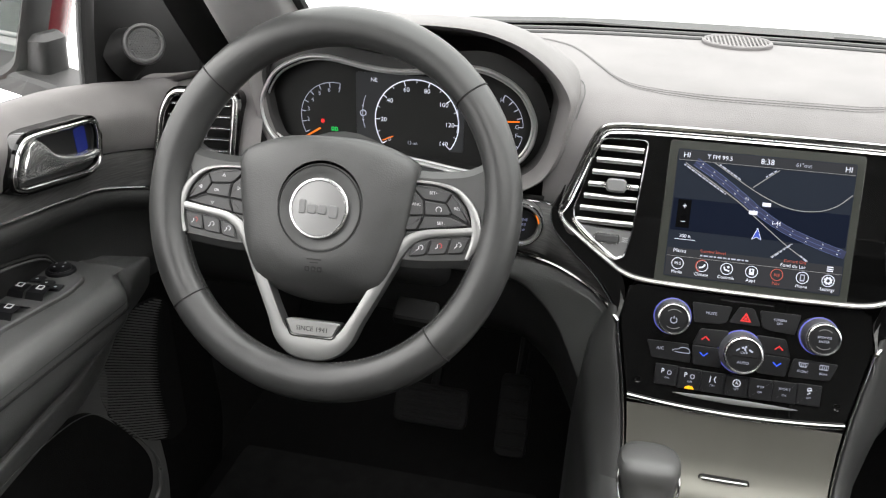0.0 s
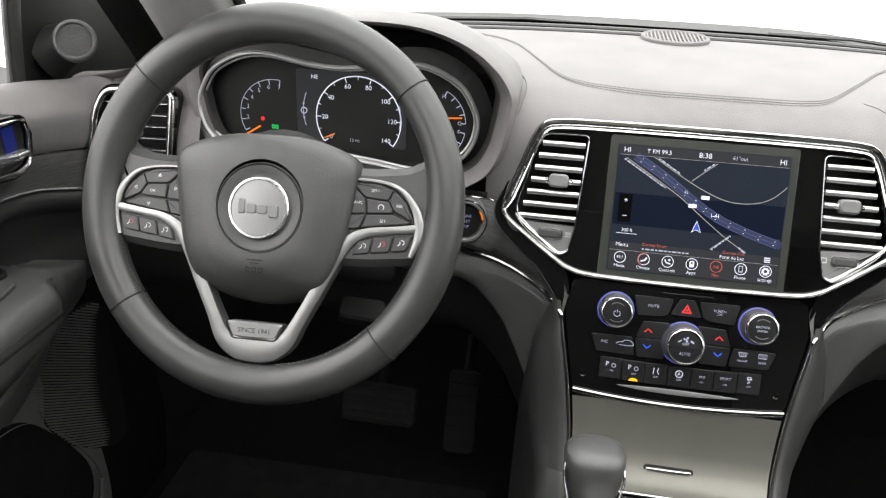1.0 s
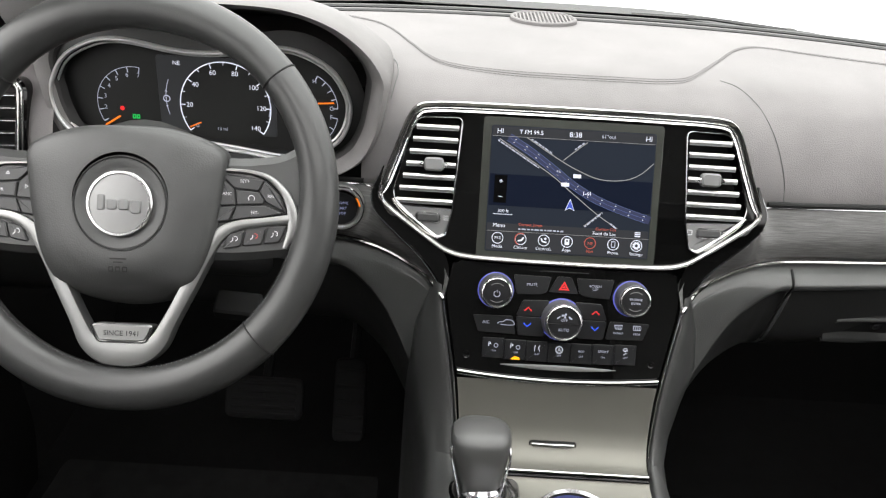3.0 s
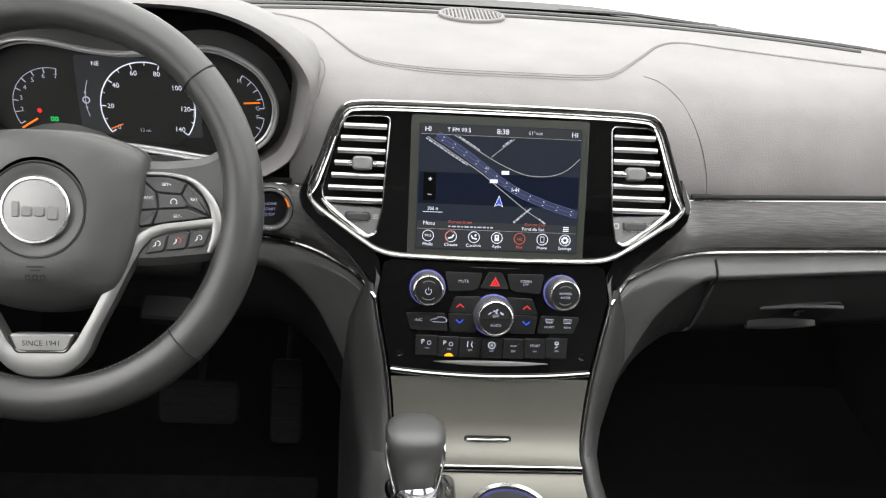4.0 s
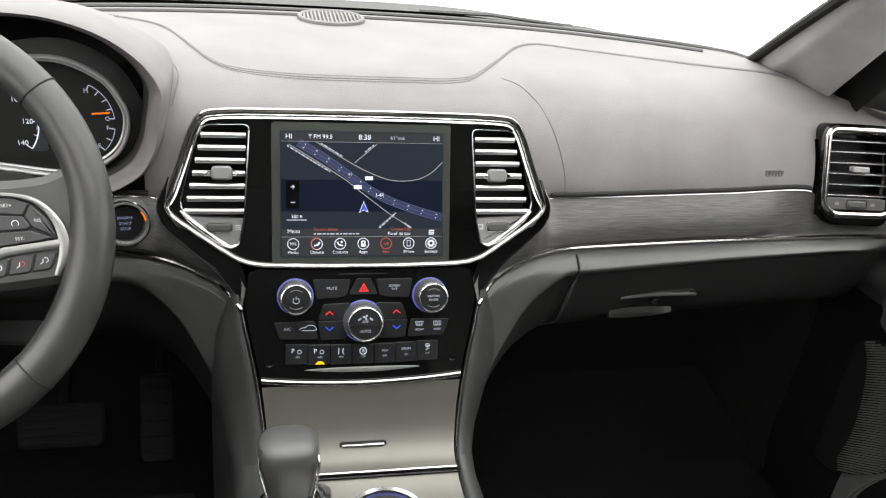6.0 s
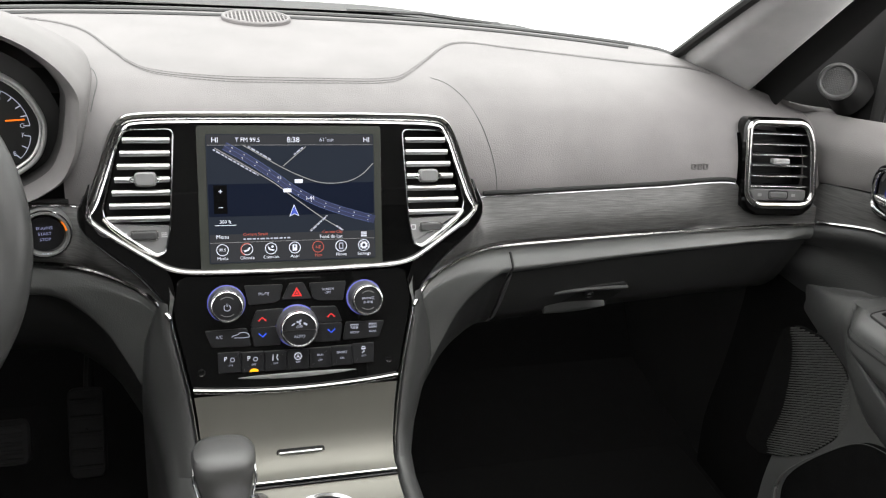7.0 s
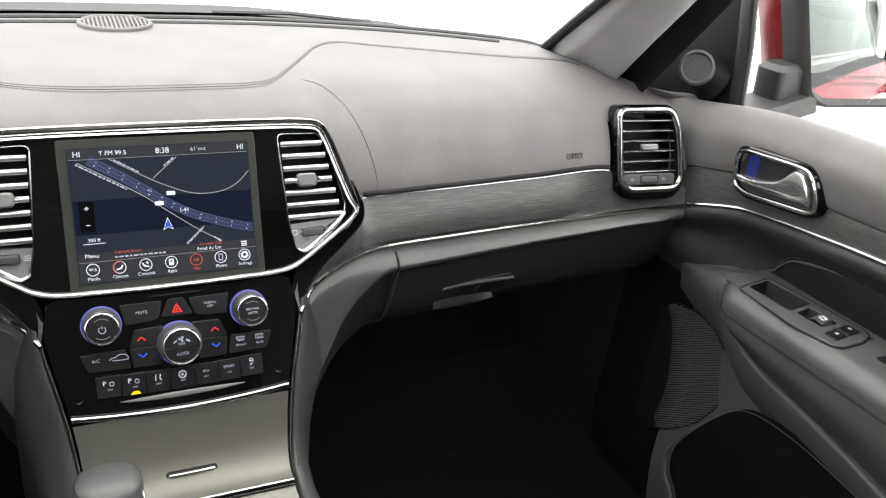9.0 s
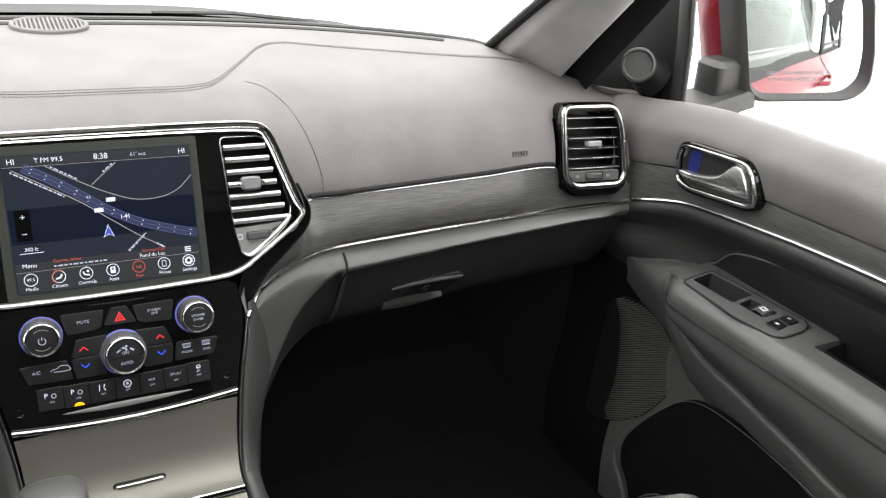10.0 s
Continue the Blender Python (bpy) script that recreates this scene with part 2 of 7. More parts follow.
def loft(rows, closed=False, cap=False, bm=None):
    bm = bm or bmesh.new()
    vs = [[bm.verts.new(p) for p in r] for r in rows]
    for a, b in zip(vs, vs[1:]):
        n = len(a)
        for i in range(n if closed else n - 1):
            j = (i + 1) % n
            bm.faces.new((a[i], a[j], b[j], b[i]))
    if cap:
        bm.faces.new(vs[0])
        bm.faces.new(list(reversed(vs[-1])))
    return bm


def tube(path, w, h=None, closed=False, k=10, up=(0, 0, 1), bm=None, taper=None):
    """A rod of elliptic section along a path: w across, h along up (half sizes)."""
    h = h or w
    up = Vector(up)
    path = [Vector(p) for p in path]
    n = len(path)
    rows = []
    for i, p in enumerate(path):
        a = path[i - 1] if (closed or i) else p
        b = path[(i + 1) % n] if (closed or i + 1 < n) else p
        t = (b - a).normalized()
        s = t.cross(up)
        s = s.normalized() if s.length > 1e-6 else Vector((1, 0, 0))
        u = s.cross(t).normalized()
        f = taper(i / max(1, n - 1)) if taper else 1.0
        rows.append([p + s * (w * f * math.cos(2 * math.pi * j / k)) + u * (h * f * math.sin(2 * math.pi * j / k)) for j in range(k)])
    if closed:
        rows.append(rows[0])
        bm = loft(rows, True, False, bm)
        bmesh.ops.remove_doubles(bm, verts=bm.verts, dist=1e-7)
        return bm
    return loft(rows, True, True, bm)


def plate(M, outer, h0, h1, holes=(), c=0.0006, bm=None):
    """A plate with holes in the plane of M: from height h0 to h1, its front edge chamfered by c."""
    bm = bm or bmesh.new()
    rings = []
    for k, poly in enumerate([outer, *holes]):
        poly = [Vector(p[:2]) for p in poly]
        ins = inset(poly, c if k == 0 else -c)
        low = [bm.verts.new(M @ Vector((*p, h0))) for p in poly]
        mid = [bm.verts.new(M @ Vector((*p, h1 - c))) for p in poly]
        top = [bm.verts.new(M @ Vector((*p, h1))) for p in ins]
        n = len(poly)
        for a, b in ((low, mid), (mid, top)):
            for i in range(n):
                j = (i + 1) % n
                bm.faces.new((a[i], a[j], b[j], b[i]))
        rings.append(top)
    if holes:
        edges = [bm.edges.get((r[i], r[(i + 1) % len(r)])) for r in rings for i in range(len(r))]
        bmesh.ops.triangle_fill(bm, edges=edges, use_beauty=True)
    else:
        bm.faces.new(rings[0])
    return bm


def cup(M, poly, depths, ins=0.0):
    """An open hollow: the outline poly carried down through the depths, narrowing by ins, with a floor."""
    rings = [[M @ Vector((*p, h)) for p in inset(poly, ins * i)] for i, h in enumerate(depths)]
    bm = loft(rings, True)
    bm.faces.new([bm.verts.new(p) for p in rings[-1]])
    return bm


def lathe(M, prof, k=36, bm=None, cap=True):
    """A turned shape: (radius, height) pairs round the z axis of M."""
    rows = [[M @ Vector((r * math.cos(2 * math.pi * j / k), r * math.sin(2 * math.pi * j / k), h)) for j in range(k)] for r, h in prof]
    return loft(rows, True, cap, bm)


def box(M, sx, sy, sz, b=0.004, bm=None):
    """A block with rounded upright edges and chamfered rims, centred on M."""
    out = rect(-sx / 2, -sy / 2, sx / 2, sy / 2, b, 3)
    bm = plate(M, out, -sz / 2, sz / 2, c=min(b, sz / 3) * 0.6, bm=bm)
    n = len(out)
    bm.verts.ensure_lookup_table()
    return bm


def finish(bm, name, material, flat=False, angle=38):
    bmesh.ops.recalc_face_normals(bm, faces=bm.faces)
    me = bpy.data.meshes.new(name)
    bm.to_mesh(me)
    bm.free()
    me.materials.append(material)
    if not flat:
        me.polygons.foreach_set("use_smooth", [True] * len(me.polygons))
        me.set_sharp_from_angle(angle=radians(angle))
    return me


def thing(name, place, label, category, group="", kind=""):
    e = new(name)
    e.empty_display_size = 0.05
    e.location = place
    return tagged(e, label, category, group, kind)


def under(ob, parent):
    ob.parent = parent
    p = parent
    off = Vector((0, 0, 0))
    while p is not None:
        if p.type == "EMPTY":
            off += Vector(p.location)
        p = p.parent
    ob.matrix_parent_inverse = Matrix.Translation(-off) if parent.type == "EMPTY" else Matrix.Identity(4)
    return ob


def part(name, bm, material, parent=None, label="", flat=False, angle=38, kind=""):
    ob = new(name, finish(bm, name, material, flat, angle))
    if parent is not None:
        under(ob, parent)
    return tagged(ob, label, kind=kind)


def solo(name, bm, material, label, category, group="", kind="", angle=38):
    return tagged(new(name, finish(bm, name, material, False, angle)), label, category, group, kind)


def lettering(body, size, M, material, parent, name="lettering", align="CENTER"):
    cu = bpy.data.curves.new(name, "FONT")
    cu.body, cu.size, cu.align_x, cu.align_y = body, size, align, "CENTER"
    cu.resolution_u = 3
    tmp = bpy.data.objects.new(name, cu)
    me = bpy.data.meshes.new_from_object(tmp)
    bpy.data.objects.remove(tmp)
    bpy.data.curves.remove(cu)
    me.transform(M)
    me.materials.clear()
    me.materials.append(material)
    ob = new(name, me)
    return under(ob, parent)


def flat_poly(M, poly, h, bm=None):
    bm = bm or bmesh.new()
    bm.faces.new([bm.verts.new(M @ Vector((p[0], p[1], h))) for p in poly])
    return bm


def stroke(M, pts, w, h, bm=None):
    """A thin flat line of width w along 2D points, at height h over M."""
    pts = [Vector(p[:2]) for p in pts]
    L, R = [], []
    for i, p in enumerate(pts):
        d = (pts[min(i + 1, len(pts) - 1)] - pts[max(i - 1, 0)]).normalized()
        s = Vector((-d[1], d[0])) * w / 2
        L.append(M @ Vector((*(p + s), h)))
        R.append(M @ Vector((*(p - s), h)))
    return loft([L, R], False, False, bm)


def arc(x, y, r, a0, a1, n=24):
    return [Vector((x + r * math.cos(radians(a0 + (a1 - a0) * i / n)), y + r * math.sin(radians(a0 + (a1 - a0) * i / n)))) for i in range(n + 1)]


def frame_at(origin, xa, ya):
    xa, ya = Vector(xa).normalized(), Vector(ya).normalized()
    za = xa.cross(ya)
    m = Matrix((xa, ya, za)).transposed().to_4x4()
    m.translation = Vector(origin)
    return m


STACK = frame_at((0, -0.00125, 1.0), (1, 0, 0), (0, 0.35656, 0.93427))     # x across, y up the slope, z towards the seats
WHEEL = frame_at((-0.409, -0.123, 1.125), (1, 0, 0), (0, math.sin(radians(25)), math.cos(radians(25)))) @ pose(0, 0, 0, 0, 0, 1.2)


def stack(x, s, h=0.0):
    return STACK @ Vector((x, s, h))


# ---- setting: studio floor, car shell ----
bm = bmesh.new()
bmesh.ops.create_grid(bm, x_segments=8, y_segments=8, size=400)
solo("ground", bm, FLOORWHITE, "white seamless studio floor round the car", "floor", kind="structure")

bm = bmesh.new()
rows = []
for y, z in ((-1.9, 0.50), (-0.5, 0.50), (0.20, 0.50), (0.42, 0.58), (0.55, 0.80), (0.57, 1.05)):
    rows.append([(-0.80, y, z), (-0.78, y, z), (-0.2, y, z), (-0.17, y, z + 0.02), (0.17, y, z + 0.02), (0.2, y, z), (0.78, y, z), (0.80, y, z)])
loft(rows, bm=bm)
solo("floor", bm, CARPETSHADE, "black carpeted car floor and toe board in deep shade", "carpet", kind="structure")


def roof_shell():
    rows = []
    for y, z in ((-0.38, 1.63), (-0.55, 1.675), (-1.0, 1.71), (-1.40, 1.72), (-1.9, 1.71), (-2.05, 1.69), (-2.5, 1.62)):
        rows.append([(x, y, z - 0.10 * (abs(x) / 0.66) ** 4) for x in [-0.66 + 0.11 * i for i in range(13)]])
    bm = bmesh.new()
    for lift in (0.0, 0.04):
        vs = [[bm.verts.new((p[0], p[1], p[2] + lift)) for p in r] for r in rows]
        for j, (a, b) in enumerate(zip(vs, vs[1:])):
            for i in range(12):
                if j == 1 and 2 <= i <= 9:
                    continue                  # opening added in the unseen roof to let light in
                bm.faces.new((a[i], a[i + 1], b[i + 1], b[i]))
    return bm


solo("ceiling", roof_shell(), HEADLINER, "dark grey fabric headliner, out of view, with an opening added for overhead light", "headliner", kind="structure")

for sx in (1, -1):
    # rear body side with the rear window left open to the light
    bm = bmesh.new()
    loft([[(sx * 0.80, -1.05, 0.3), (sx * 0.80, -1.05, 1.18)], [(sx * 0.80, -2.5, 0.3), (sx * 0.80, -2.5, 1.22)]], bm=bm)
    loft([[(sx * 0.78, -1.05, 0.3), (sx * 0.78, -1.05, 1.18)], [(sx * 0.78, -2.5, 0.3), (sx * 0.78, -2.5, 1.22)]], bm=bm)
    loft([[(sx * 0.80, -1.05, 1.18), (sx * 0.78, -1.05, 1.18)], [(sx * 0.80, -2.5, 1.22), (sx * 0.78, -2.5, 1.22)]], bm=bm)
    rz = [(0.838, 1.135), (0.848, 1.115), (0.908, 1.05), (0.932, 0.9), (0.922, 0.6), (0.86, 0.35)]
    bo = loft([[(sx * x, y, z) for x, z in rz] for y in (-1.056, -1.5, -2.0, -2.5)])
    solo("wall_rear_side", bo, RED, "glossy dark red painted rear body side of the car", "wall", kind="structure")
    for y0, y1 in ((-1.10, -1.16), (-1.98, -2.10)):
        solo("trim", tube([(sx * 0.83, y0, 1.14), (sx * 0.79, (y0 + y1) / 2, 1.38), (sx * 0.68, y1, 1.63)], 0.012, 0.035, k=8, up=(0, 1, 0)), RUBBER, "black window post on the car's side", "pillar", kind="structure")
    gp = solo("window_%d" % (2 if sx > 0 else 3), loft([[(sx * (0.800 - 0.31 * (z - 1.17)), -1.05, z), (sx * (0.800 - 0.31 * (z - 1.17)), -2.3, z)] for z in (1.155, 1.30, 1.45, 1.59)]), side_glass, "clear rear side window of the car", "window", kind="structure")
    gp.visible_shadow = False
    solo("wall_side", bm, PLASTIC, "black trimmed rear body side of the car", "wall", kind="structure")
    bm = tube([(sx * 0.80, -1.0, 1.15), (sx * 0.76, -1.02, 1.4), (sx * 0.66, -1.05, 1.64)], 0.03, 0.05, k=8, up=(0, 1, 0))
    solo("trim", bm, PILLAR, "grey trimmed middle roof pillar of the car", "pillar", kind="structure")
bm = loft([[(-0.78, -1.9, 0.3), (0.78, -1.9, 0.3)], [(-0.78, -2.0, 1.56), (0.78, -2.0, 1.56)]])
loft([[(-0.78, -1.96, 0.3), (0.78, -1.96, 0.3)], [(-0.78, -2.06, 1.56), (0.78, -2.06, 1.56)]], bm=bm)
loft([[(-0.78, -2.0, 1.56), (0.78, -2.0, 1.56)], [(-0.78, -2.06, 1.56), (0.78, -2.06, 1.56)]], bm=bm)
solo("wall_rear", bm, PLASTIC, "black trimmed rear end of the cabin", "wall", kind="structure")
# unseen partition added behind the camera to keep rear light off the dashboard
bm = loft([[(-0.78, -1.02, 0.45), (0.78, -1.02, 0.45)], [(-0.78, -1.06, 1.18), (0.78, -1.06, 1.18)], [(-0.62, -1.10, 1.50), (0.62, -1.10, 1.50)]])
loft([[(-0.78, -1.08, 0.45), (0.78, -1.08, 0.45)], [(-0.78, -1.10, 1.18), (0.78, -1.10, 1.18)], [(-0.62, -1.14, 1.50), (0.62, -1.14, 1.50)]], bm=bm)
loft([[(-0.62, -1.10, 1.50), (0.62, -1.10, 1.50)], [(-0.62, -1.14, 1.50), (0.62, -1.14, 1.50)]], bm=bm)
solo("wall_light_block", bm, PLASTIC, "added dark partition, out of view, that blocks light from the rear", "wall", kind="structure")
for sx in (1, -1):
    bm = plate(Matrix.Identity(4), [Vector((0, 0)), Vector((1, 0)), Vector((1, 1)), Vector((0, 1))], 0, 0.01, c=0.0)
    for v, co in zip(bm.verts, [(0.66, 0.33, 1.05), (0.80, 0.25, 1.05), (0.80, 0.25, 1.30), (0.66, 0.33, 1.20)] * 3):
        v.co = Vector((sx * co[0], co[1] + (0.01 if v.co[2] < 0.005 else 0.0), co[2]))
    solo("wall_corner", bm, SAILBLACK, "black filler panel behind the roof pillar foot", "wall", kind="structure")
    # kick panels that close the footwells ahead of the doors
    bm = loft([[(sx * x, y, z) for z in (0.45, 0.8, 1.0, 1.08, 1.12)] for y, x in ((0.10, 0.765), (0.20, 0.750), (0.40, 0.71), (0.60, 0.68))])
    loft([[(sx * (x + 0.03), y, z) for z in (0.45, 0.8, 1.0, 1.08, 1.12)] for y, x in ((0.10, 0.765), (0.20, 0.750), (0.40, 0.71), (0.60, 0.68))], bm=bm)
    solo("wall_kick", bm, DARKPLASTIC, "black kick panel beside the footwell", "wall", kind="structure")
bm = loft([[(-0.80, 0.575, 0.45), (0.80, 0.575, 0.45)], [(-0.80, 0.58, 1.09), (0.80, 0.58, 1.09)], [(-0.80, 0.54, 1.11), (0.80, 0.54, 1.11)]])
solo("wall_front", bm, DARKPLASTIC, "black bulkhead behind the dashboard", "wall", kind="structure")


# ---- windscreen, cowl and front pillars ----
def rear_edge(x):
    """How far ahead the dashboard reaches at x."""
    return 0.452 - 0.055 * (abs(x) / 0.37) ** 2.6


xs = [-0.66 + 1.32 * i / 36 for i in range(37)]
low = [Vector((x, rear_edge(x) + 0.018, 1.206 - 0.010 * smooth(0.15, 0.40, x) - 0.045 * smooth(0.40, 0.62, abs(x)))) for x in xs]
high = [Vector((x * 0.86, -0.30 - 0.10 * (x / 0.6) ** 2, 1.625)) for x in xs]
rows = [[a.lerp(b, k / 6) + Vector((0, 0.02, 0.03)) * math.sin(math.pi * k / 6) for a, b in zip(low, high)] for k in range(7)]
ws = thing("window_1", (0, 0.45, 1.2), "clear raked windscreen with a black lower border", "windscreen", kind="structure")
bm = loft(rows)
part("windscreen_pane", bm, tinted, ws)
bm = loft([[p + Vector((0, 0.004, 0.004)) for p in low], [p + Vector((0, 0.03, -0.002)) for p in low], [p + Vector((0, 0.05, -0.05)) for p in low]])
part("black_border", bm, RUBBER, ws, "matte black border along the bottom of the glass")
# black cowl outside the glass
bm = loft([[p + Vector((0, 0.035, -0.006)) for p in low], [p + Vector((0, 0.09, 0.000)) for p in low], [p + Vector((0, 0.12, -0.06)) for p in low]])
solo("trim", bm, PLASTIC, "black plastic cowl panel below the windscreen", "cowl", kind="structure")


def wiper(x0, x1, lift):
    w = thing("windscreen_wiper", (x0, rear_edge(x0) + 0.05, 1.21), "black windscreen wiper parked on the cowl", "wiper", "pair of wipers")
    path = [Vector((x0 + (x1 - x0) * i / 10, rear_edge(x0 + (x1 - x0) * i / 10) + 0.05, 1.1975 + lift * i / 10 - 0.03 * smooth(0.5, 0.66, abs(x0 + (x1 - x0) * i / 10)))) for i in range(11)]
    part("blade", tube(path, 0.005, 0.005, k=6), RUBBER, w)
    part("arm", tube([path[0] + Vector((0, 0.01, 0.004)), path[3] + Vector((0, 0.01, 0.009)), path[6] + Vector((0, 0.004, 0.008))], 0.005, 0.003, k=6), PLASTIC, w)
    part("pivot_cap", lathe(Matrix.Translation(path[0] + Vector((0, 0.012, -0.004))), [(0.012, 0), (0.011, 0.008), (0.006, 0.011)], 14), PLASTIC, w)


wiper(-0.10, -0.52, 0.0)
wiper(0.36, -0.02, 0.0)


def a_pillar(sx):
    """The trimmed front pillar: a tapering three-sided post that rakes back beside the glass."""
    rows, gap = [], []
    line_in = cat([(0.566, 0.262, 1.200), (0.544, 0.10, 1.300), (0.515, -0.12, 1.43), (0.480, -0.42, 1.60)], 6)
    line_out = cat([(0.672, 0.185, 1.140), (0.664, 0.06, 1.270), (0.635, -0.10, 1.41), (0.575, -0.42, 1.60)], 6)
    for k in range(13):
        u = k / 12
        inner = at(line_in, u)
        edge_ = at(line_out, u)
        outer = inner.lerp(edge_, 0.72 - 0.08 * u)
        gap.append([(sx * p[0], p[1], p[2]) for p in cat([outer + Vector((0.006, 0.026, 0)), outer.lerp(edge_, 0.35) + Vector((0.012, 0.030, 0.0)), outer.lerp(edge_, 0.7) + Vector((0.010, 0.016, 0.0)), edge_ + Vector((0.004, 0.002, 0))], 4)])
        face = inner.lerp(outer, 0.36) + Vector((-0.004, -0.026, 0.008)) * (1 - 0.5 * u)
        face2 = inner.lerp(outer, 0.70) + Vector((0.0, -0.023, 0.006)) * (1 - 0.5 * u)
        pts = cat([inner, inner.lerp(face, 0.5) + Vector((-0.004, -0.014, 0.004)), face, face2, outer + Vector((-0.002, -0.001, 0)), outer + Vector((0.007, 0.016, -0.002)), outer + Vector((0.010, 0.040, -0.004))], 4) + [outer + Vector((0.06, 0.060, -0.005)), inner + Vector((0.055, 0.045, -0.012))]
        rows.append([(sx * p[0], p[1], p[2]) for p in pts])
    bm = loft(rows, True, True)
    solo("trim", bm, PILLAR, "grey grained front roof pillar beside the windscreen", "pillar", kind="structure")
    solo("trim", loft(gap), RUBBER, "black rubber door seal in the hollow behind the pillar trim", "seal", kind="structure")
    edge = [(sx * (p[0] - 0.004), p[1] + 0.004, p[2] + 0.003) for p in line_in]
    solo("trim", tube(edge, 0.007, 0.007, k=8), RUBBER, "black rubber seal along the windscreen edge", "seal", kind="structure")


a_pillar(1)
a_pillar(-1)


# ---- doors ----
def curve_z(keys):
    def f(y):
        for (y0, z0), (y1, z1) in zip(keys, keys[1:]):
            if y >= y1:
                return z0 + (z1 - z0) * (y - y0) / (y1 - y0)
        return keys[-1][1]
    return f


sill_z = curve_z([(0.25, 1.145), (0.037, 1.178), (-0.10, 1.184), (-0.23, 1.190), (-0.6, 1.198), (-1.05, 1.20)])
BANDTOP = [(0.16, 1.060), (0.06, 1.090), (0.02, 1.096), (-0.13, 1.105), (-0.26, 1.112), (-0.6, 1.13), (-1.05, 1.14)]
LINE = [(0.16, 1.006), (0.10, 1.019), (0.055, 1.035), (0.0, 1.050), (-0.10, 1.0638), (-0.19, 1.074), (-0.27, 1.0805), (-0.6, 1.10), (-1.05, 1.11)]


def skin_x(y):
    """How far out the door's trim lies; it comes in where it meets the dashboard."""
    return 0.735 - 0.045 * smooth(-0.03, 0.085, y)


def ridge_z(y):
    """Height of the moulded ridge that runs along under the armrest."""
    return curve_z([(-0.045, 0.975), (-0.050, 0.966), (-0.0567, 0.947), (-0.067, 0.926), (-0.085, 0.905), (-0.118, 0.888), (-0.158, 0.878), (-0.2, 0.873), (-0.297, 0.858), (-0.374, 0.844), (-0.75, 0.80)])(y)


arm_top = curve_z([(0.065, 0.936), (0.03, 0.953), (0.0, 0.965), (-0.055, 0.976), (-0.09, 0.9782), (-0.3, 0.9834), (-0.75, 0.987)])


def arm_in(y):
    """How far in the armrest reaches."""
    return skin_x(y) + 0.012 - 0.050 * smooth(0.065, -0.050, y) - 0.036 * smooth(-0.046, -0.100, y)


def door(sx, name, side):
    up = 0.0 if sx > 0 else 0.013           # the driver's trim line sits a little higher
    line_z = curve_z([(y, z + up) for y, z in LINE])
    band_z = curve_z([(y, z + 0.6 * up) for y, z in BANDTOP])
    d = thing(name, (sx * 0.78, -0.4, 0.35), side, "car door", "front doors", kind="structure")

    def P(x, y, z):
        return Vector((sx * x, y, z))

    ys = [0.20 - 1.25 * i / 60 for i in range(61)]
    # upper pad
    rows = []
    for y in ys:
        x, zs, zb = skin_x(y), sill_z(y), band_z(y)
        rows.append(cat([P(x + 0.055, y, zs - 0.03), P(x + 0.048, y, zs - 0.003), P(x + 0.03, y, zs - 0.001), P(x + 0.008, y, zs - 0.02), P(x - 0.004, y, (zs + zb) / 2), P(x, y, zb + 0.003), P(x + 0.01, y, zb)], 4))
    part("upper_pad", loft(rows), DOORPAD, d, "soft black vinyl upper door pad")
    # trim band with a fine chrome line under it
    rows = [[P(skin_x(y) + 0.012, y, band_z(y) + 0.001), P(skin_x(y) + 0.003, y, band_z(y) - 0.003), P(skin_x(y), y, (band_z(y) + line_z(y)) / 2), P(skin_x(y) + 0.002, y, line_z(y) + 0.002)] for y in ys]
    part("trim_band", loft(rows), BAND, d, "dark open-pore wood trim band")
    part("chrome_line", tube([P(skin_x(y) + 0.001, y, line_z(y)) for y in ys], 0.0026, 0.0026, k=8), SATINCHROME, d, "thin chrome accent line")
    part("chrome_edge", tube([P(skin_x(y) + 0.004, y, band_z(y) - 0.0005) for y in ys], 0.0012, 0.0012, k=6), DARKCHROME, d)
    # lower trim from the line to the sill
    rows = []
    for y in ys:
        x, zl = skin_x(y), line_z(y)
        dip = 0.012 * smooth(0.02, -0.12, y)
        back = 0.065 * smooth(0.04, 0.19, y)
        lean = smooth(-0.04, -0.10, y)
        rows.append(cat([P(x + 0.003, y, zl - 0.002), P(x - 0.002, y, zl - 0.005), P(x - 0.005, y, zl - 0.012), P(x - 0.004, y, zl - 0.019), P(x + 0.001, y, zl - 0.026), P(x + 0.008, y, zl - 0.034), P(x + 0.016 + dip + 0.3 * back + 0.010 * lean, y, 0.995), P(x + 0.014 + dip + 0.022 * lean, y, 0.958), P((x + 0.735) / 2 + 0.012 + dip, y, 0.92), P(0.741, y, 0.85), P(0.739, y, 0.72), P(0.729, y, 0.60), P(0.745, y, 0.46)], 4))
    part("middle_panel", loft([r[:33] for r in rows]), DOORLOW, d, "black vinyl roll below the chrome line")
    part("lower_panel", loft([r[32:] for r in rows[8:]]), DOORMOULD, d, "grained black lower door trim")
    # front end of the same trim, its footwell shade put into the colour
    part("front_flank", loft([r[32:] for r in rows[:9]]), CARPETSHADE, d, "front flank in the footwell, near-black to stand for the dashboard's shade")
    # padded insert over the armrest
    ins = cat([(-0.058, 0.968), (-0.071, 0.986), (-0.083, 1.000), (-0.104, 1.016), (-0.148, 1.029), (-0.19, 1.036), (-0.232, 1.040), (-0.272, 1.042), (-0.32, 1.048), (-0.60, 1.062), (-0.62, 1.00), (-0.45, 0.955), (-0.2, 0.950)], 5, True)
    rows = []
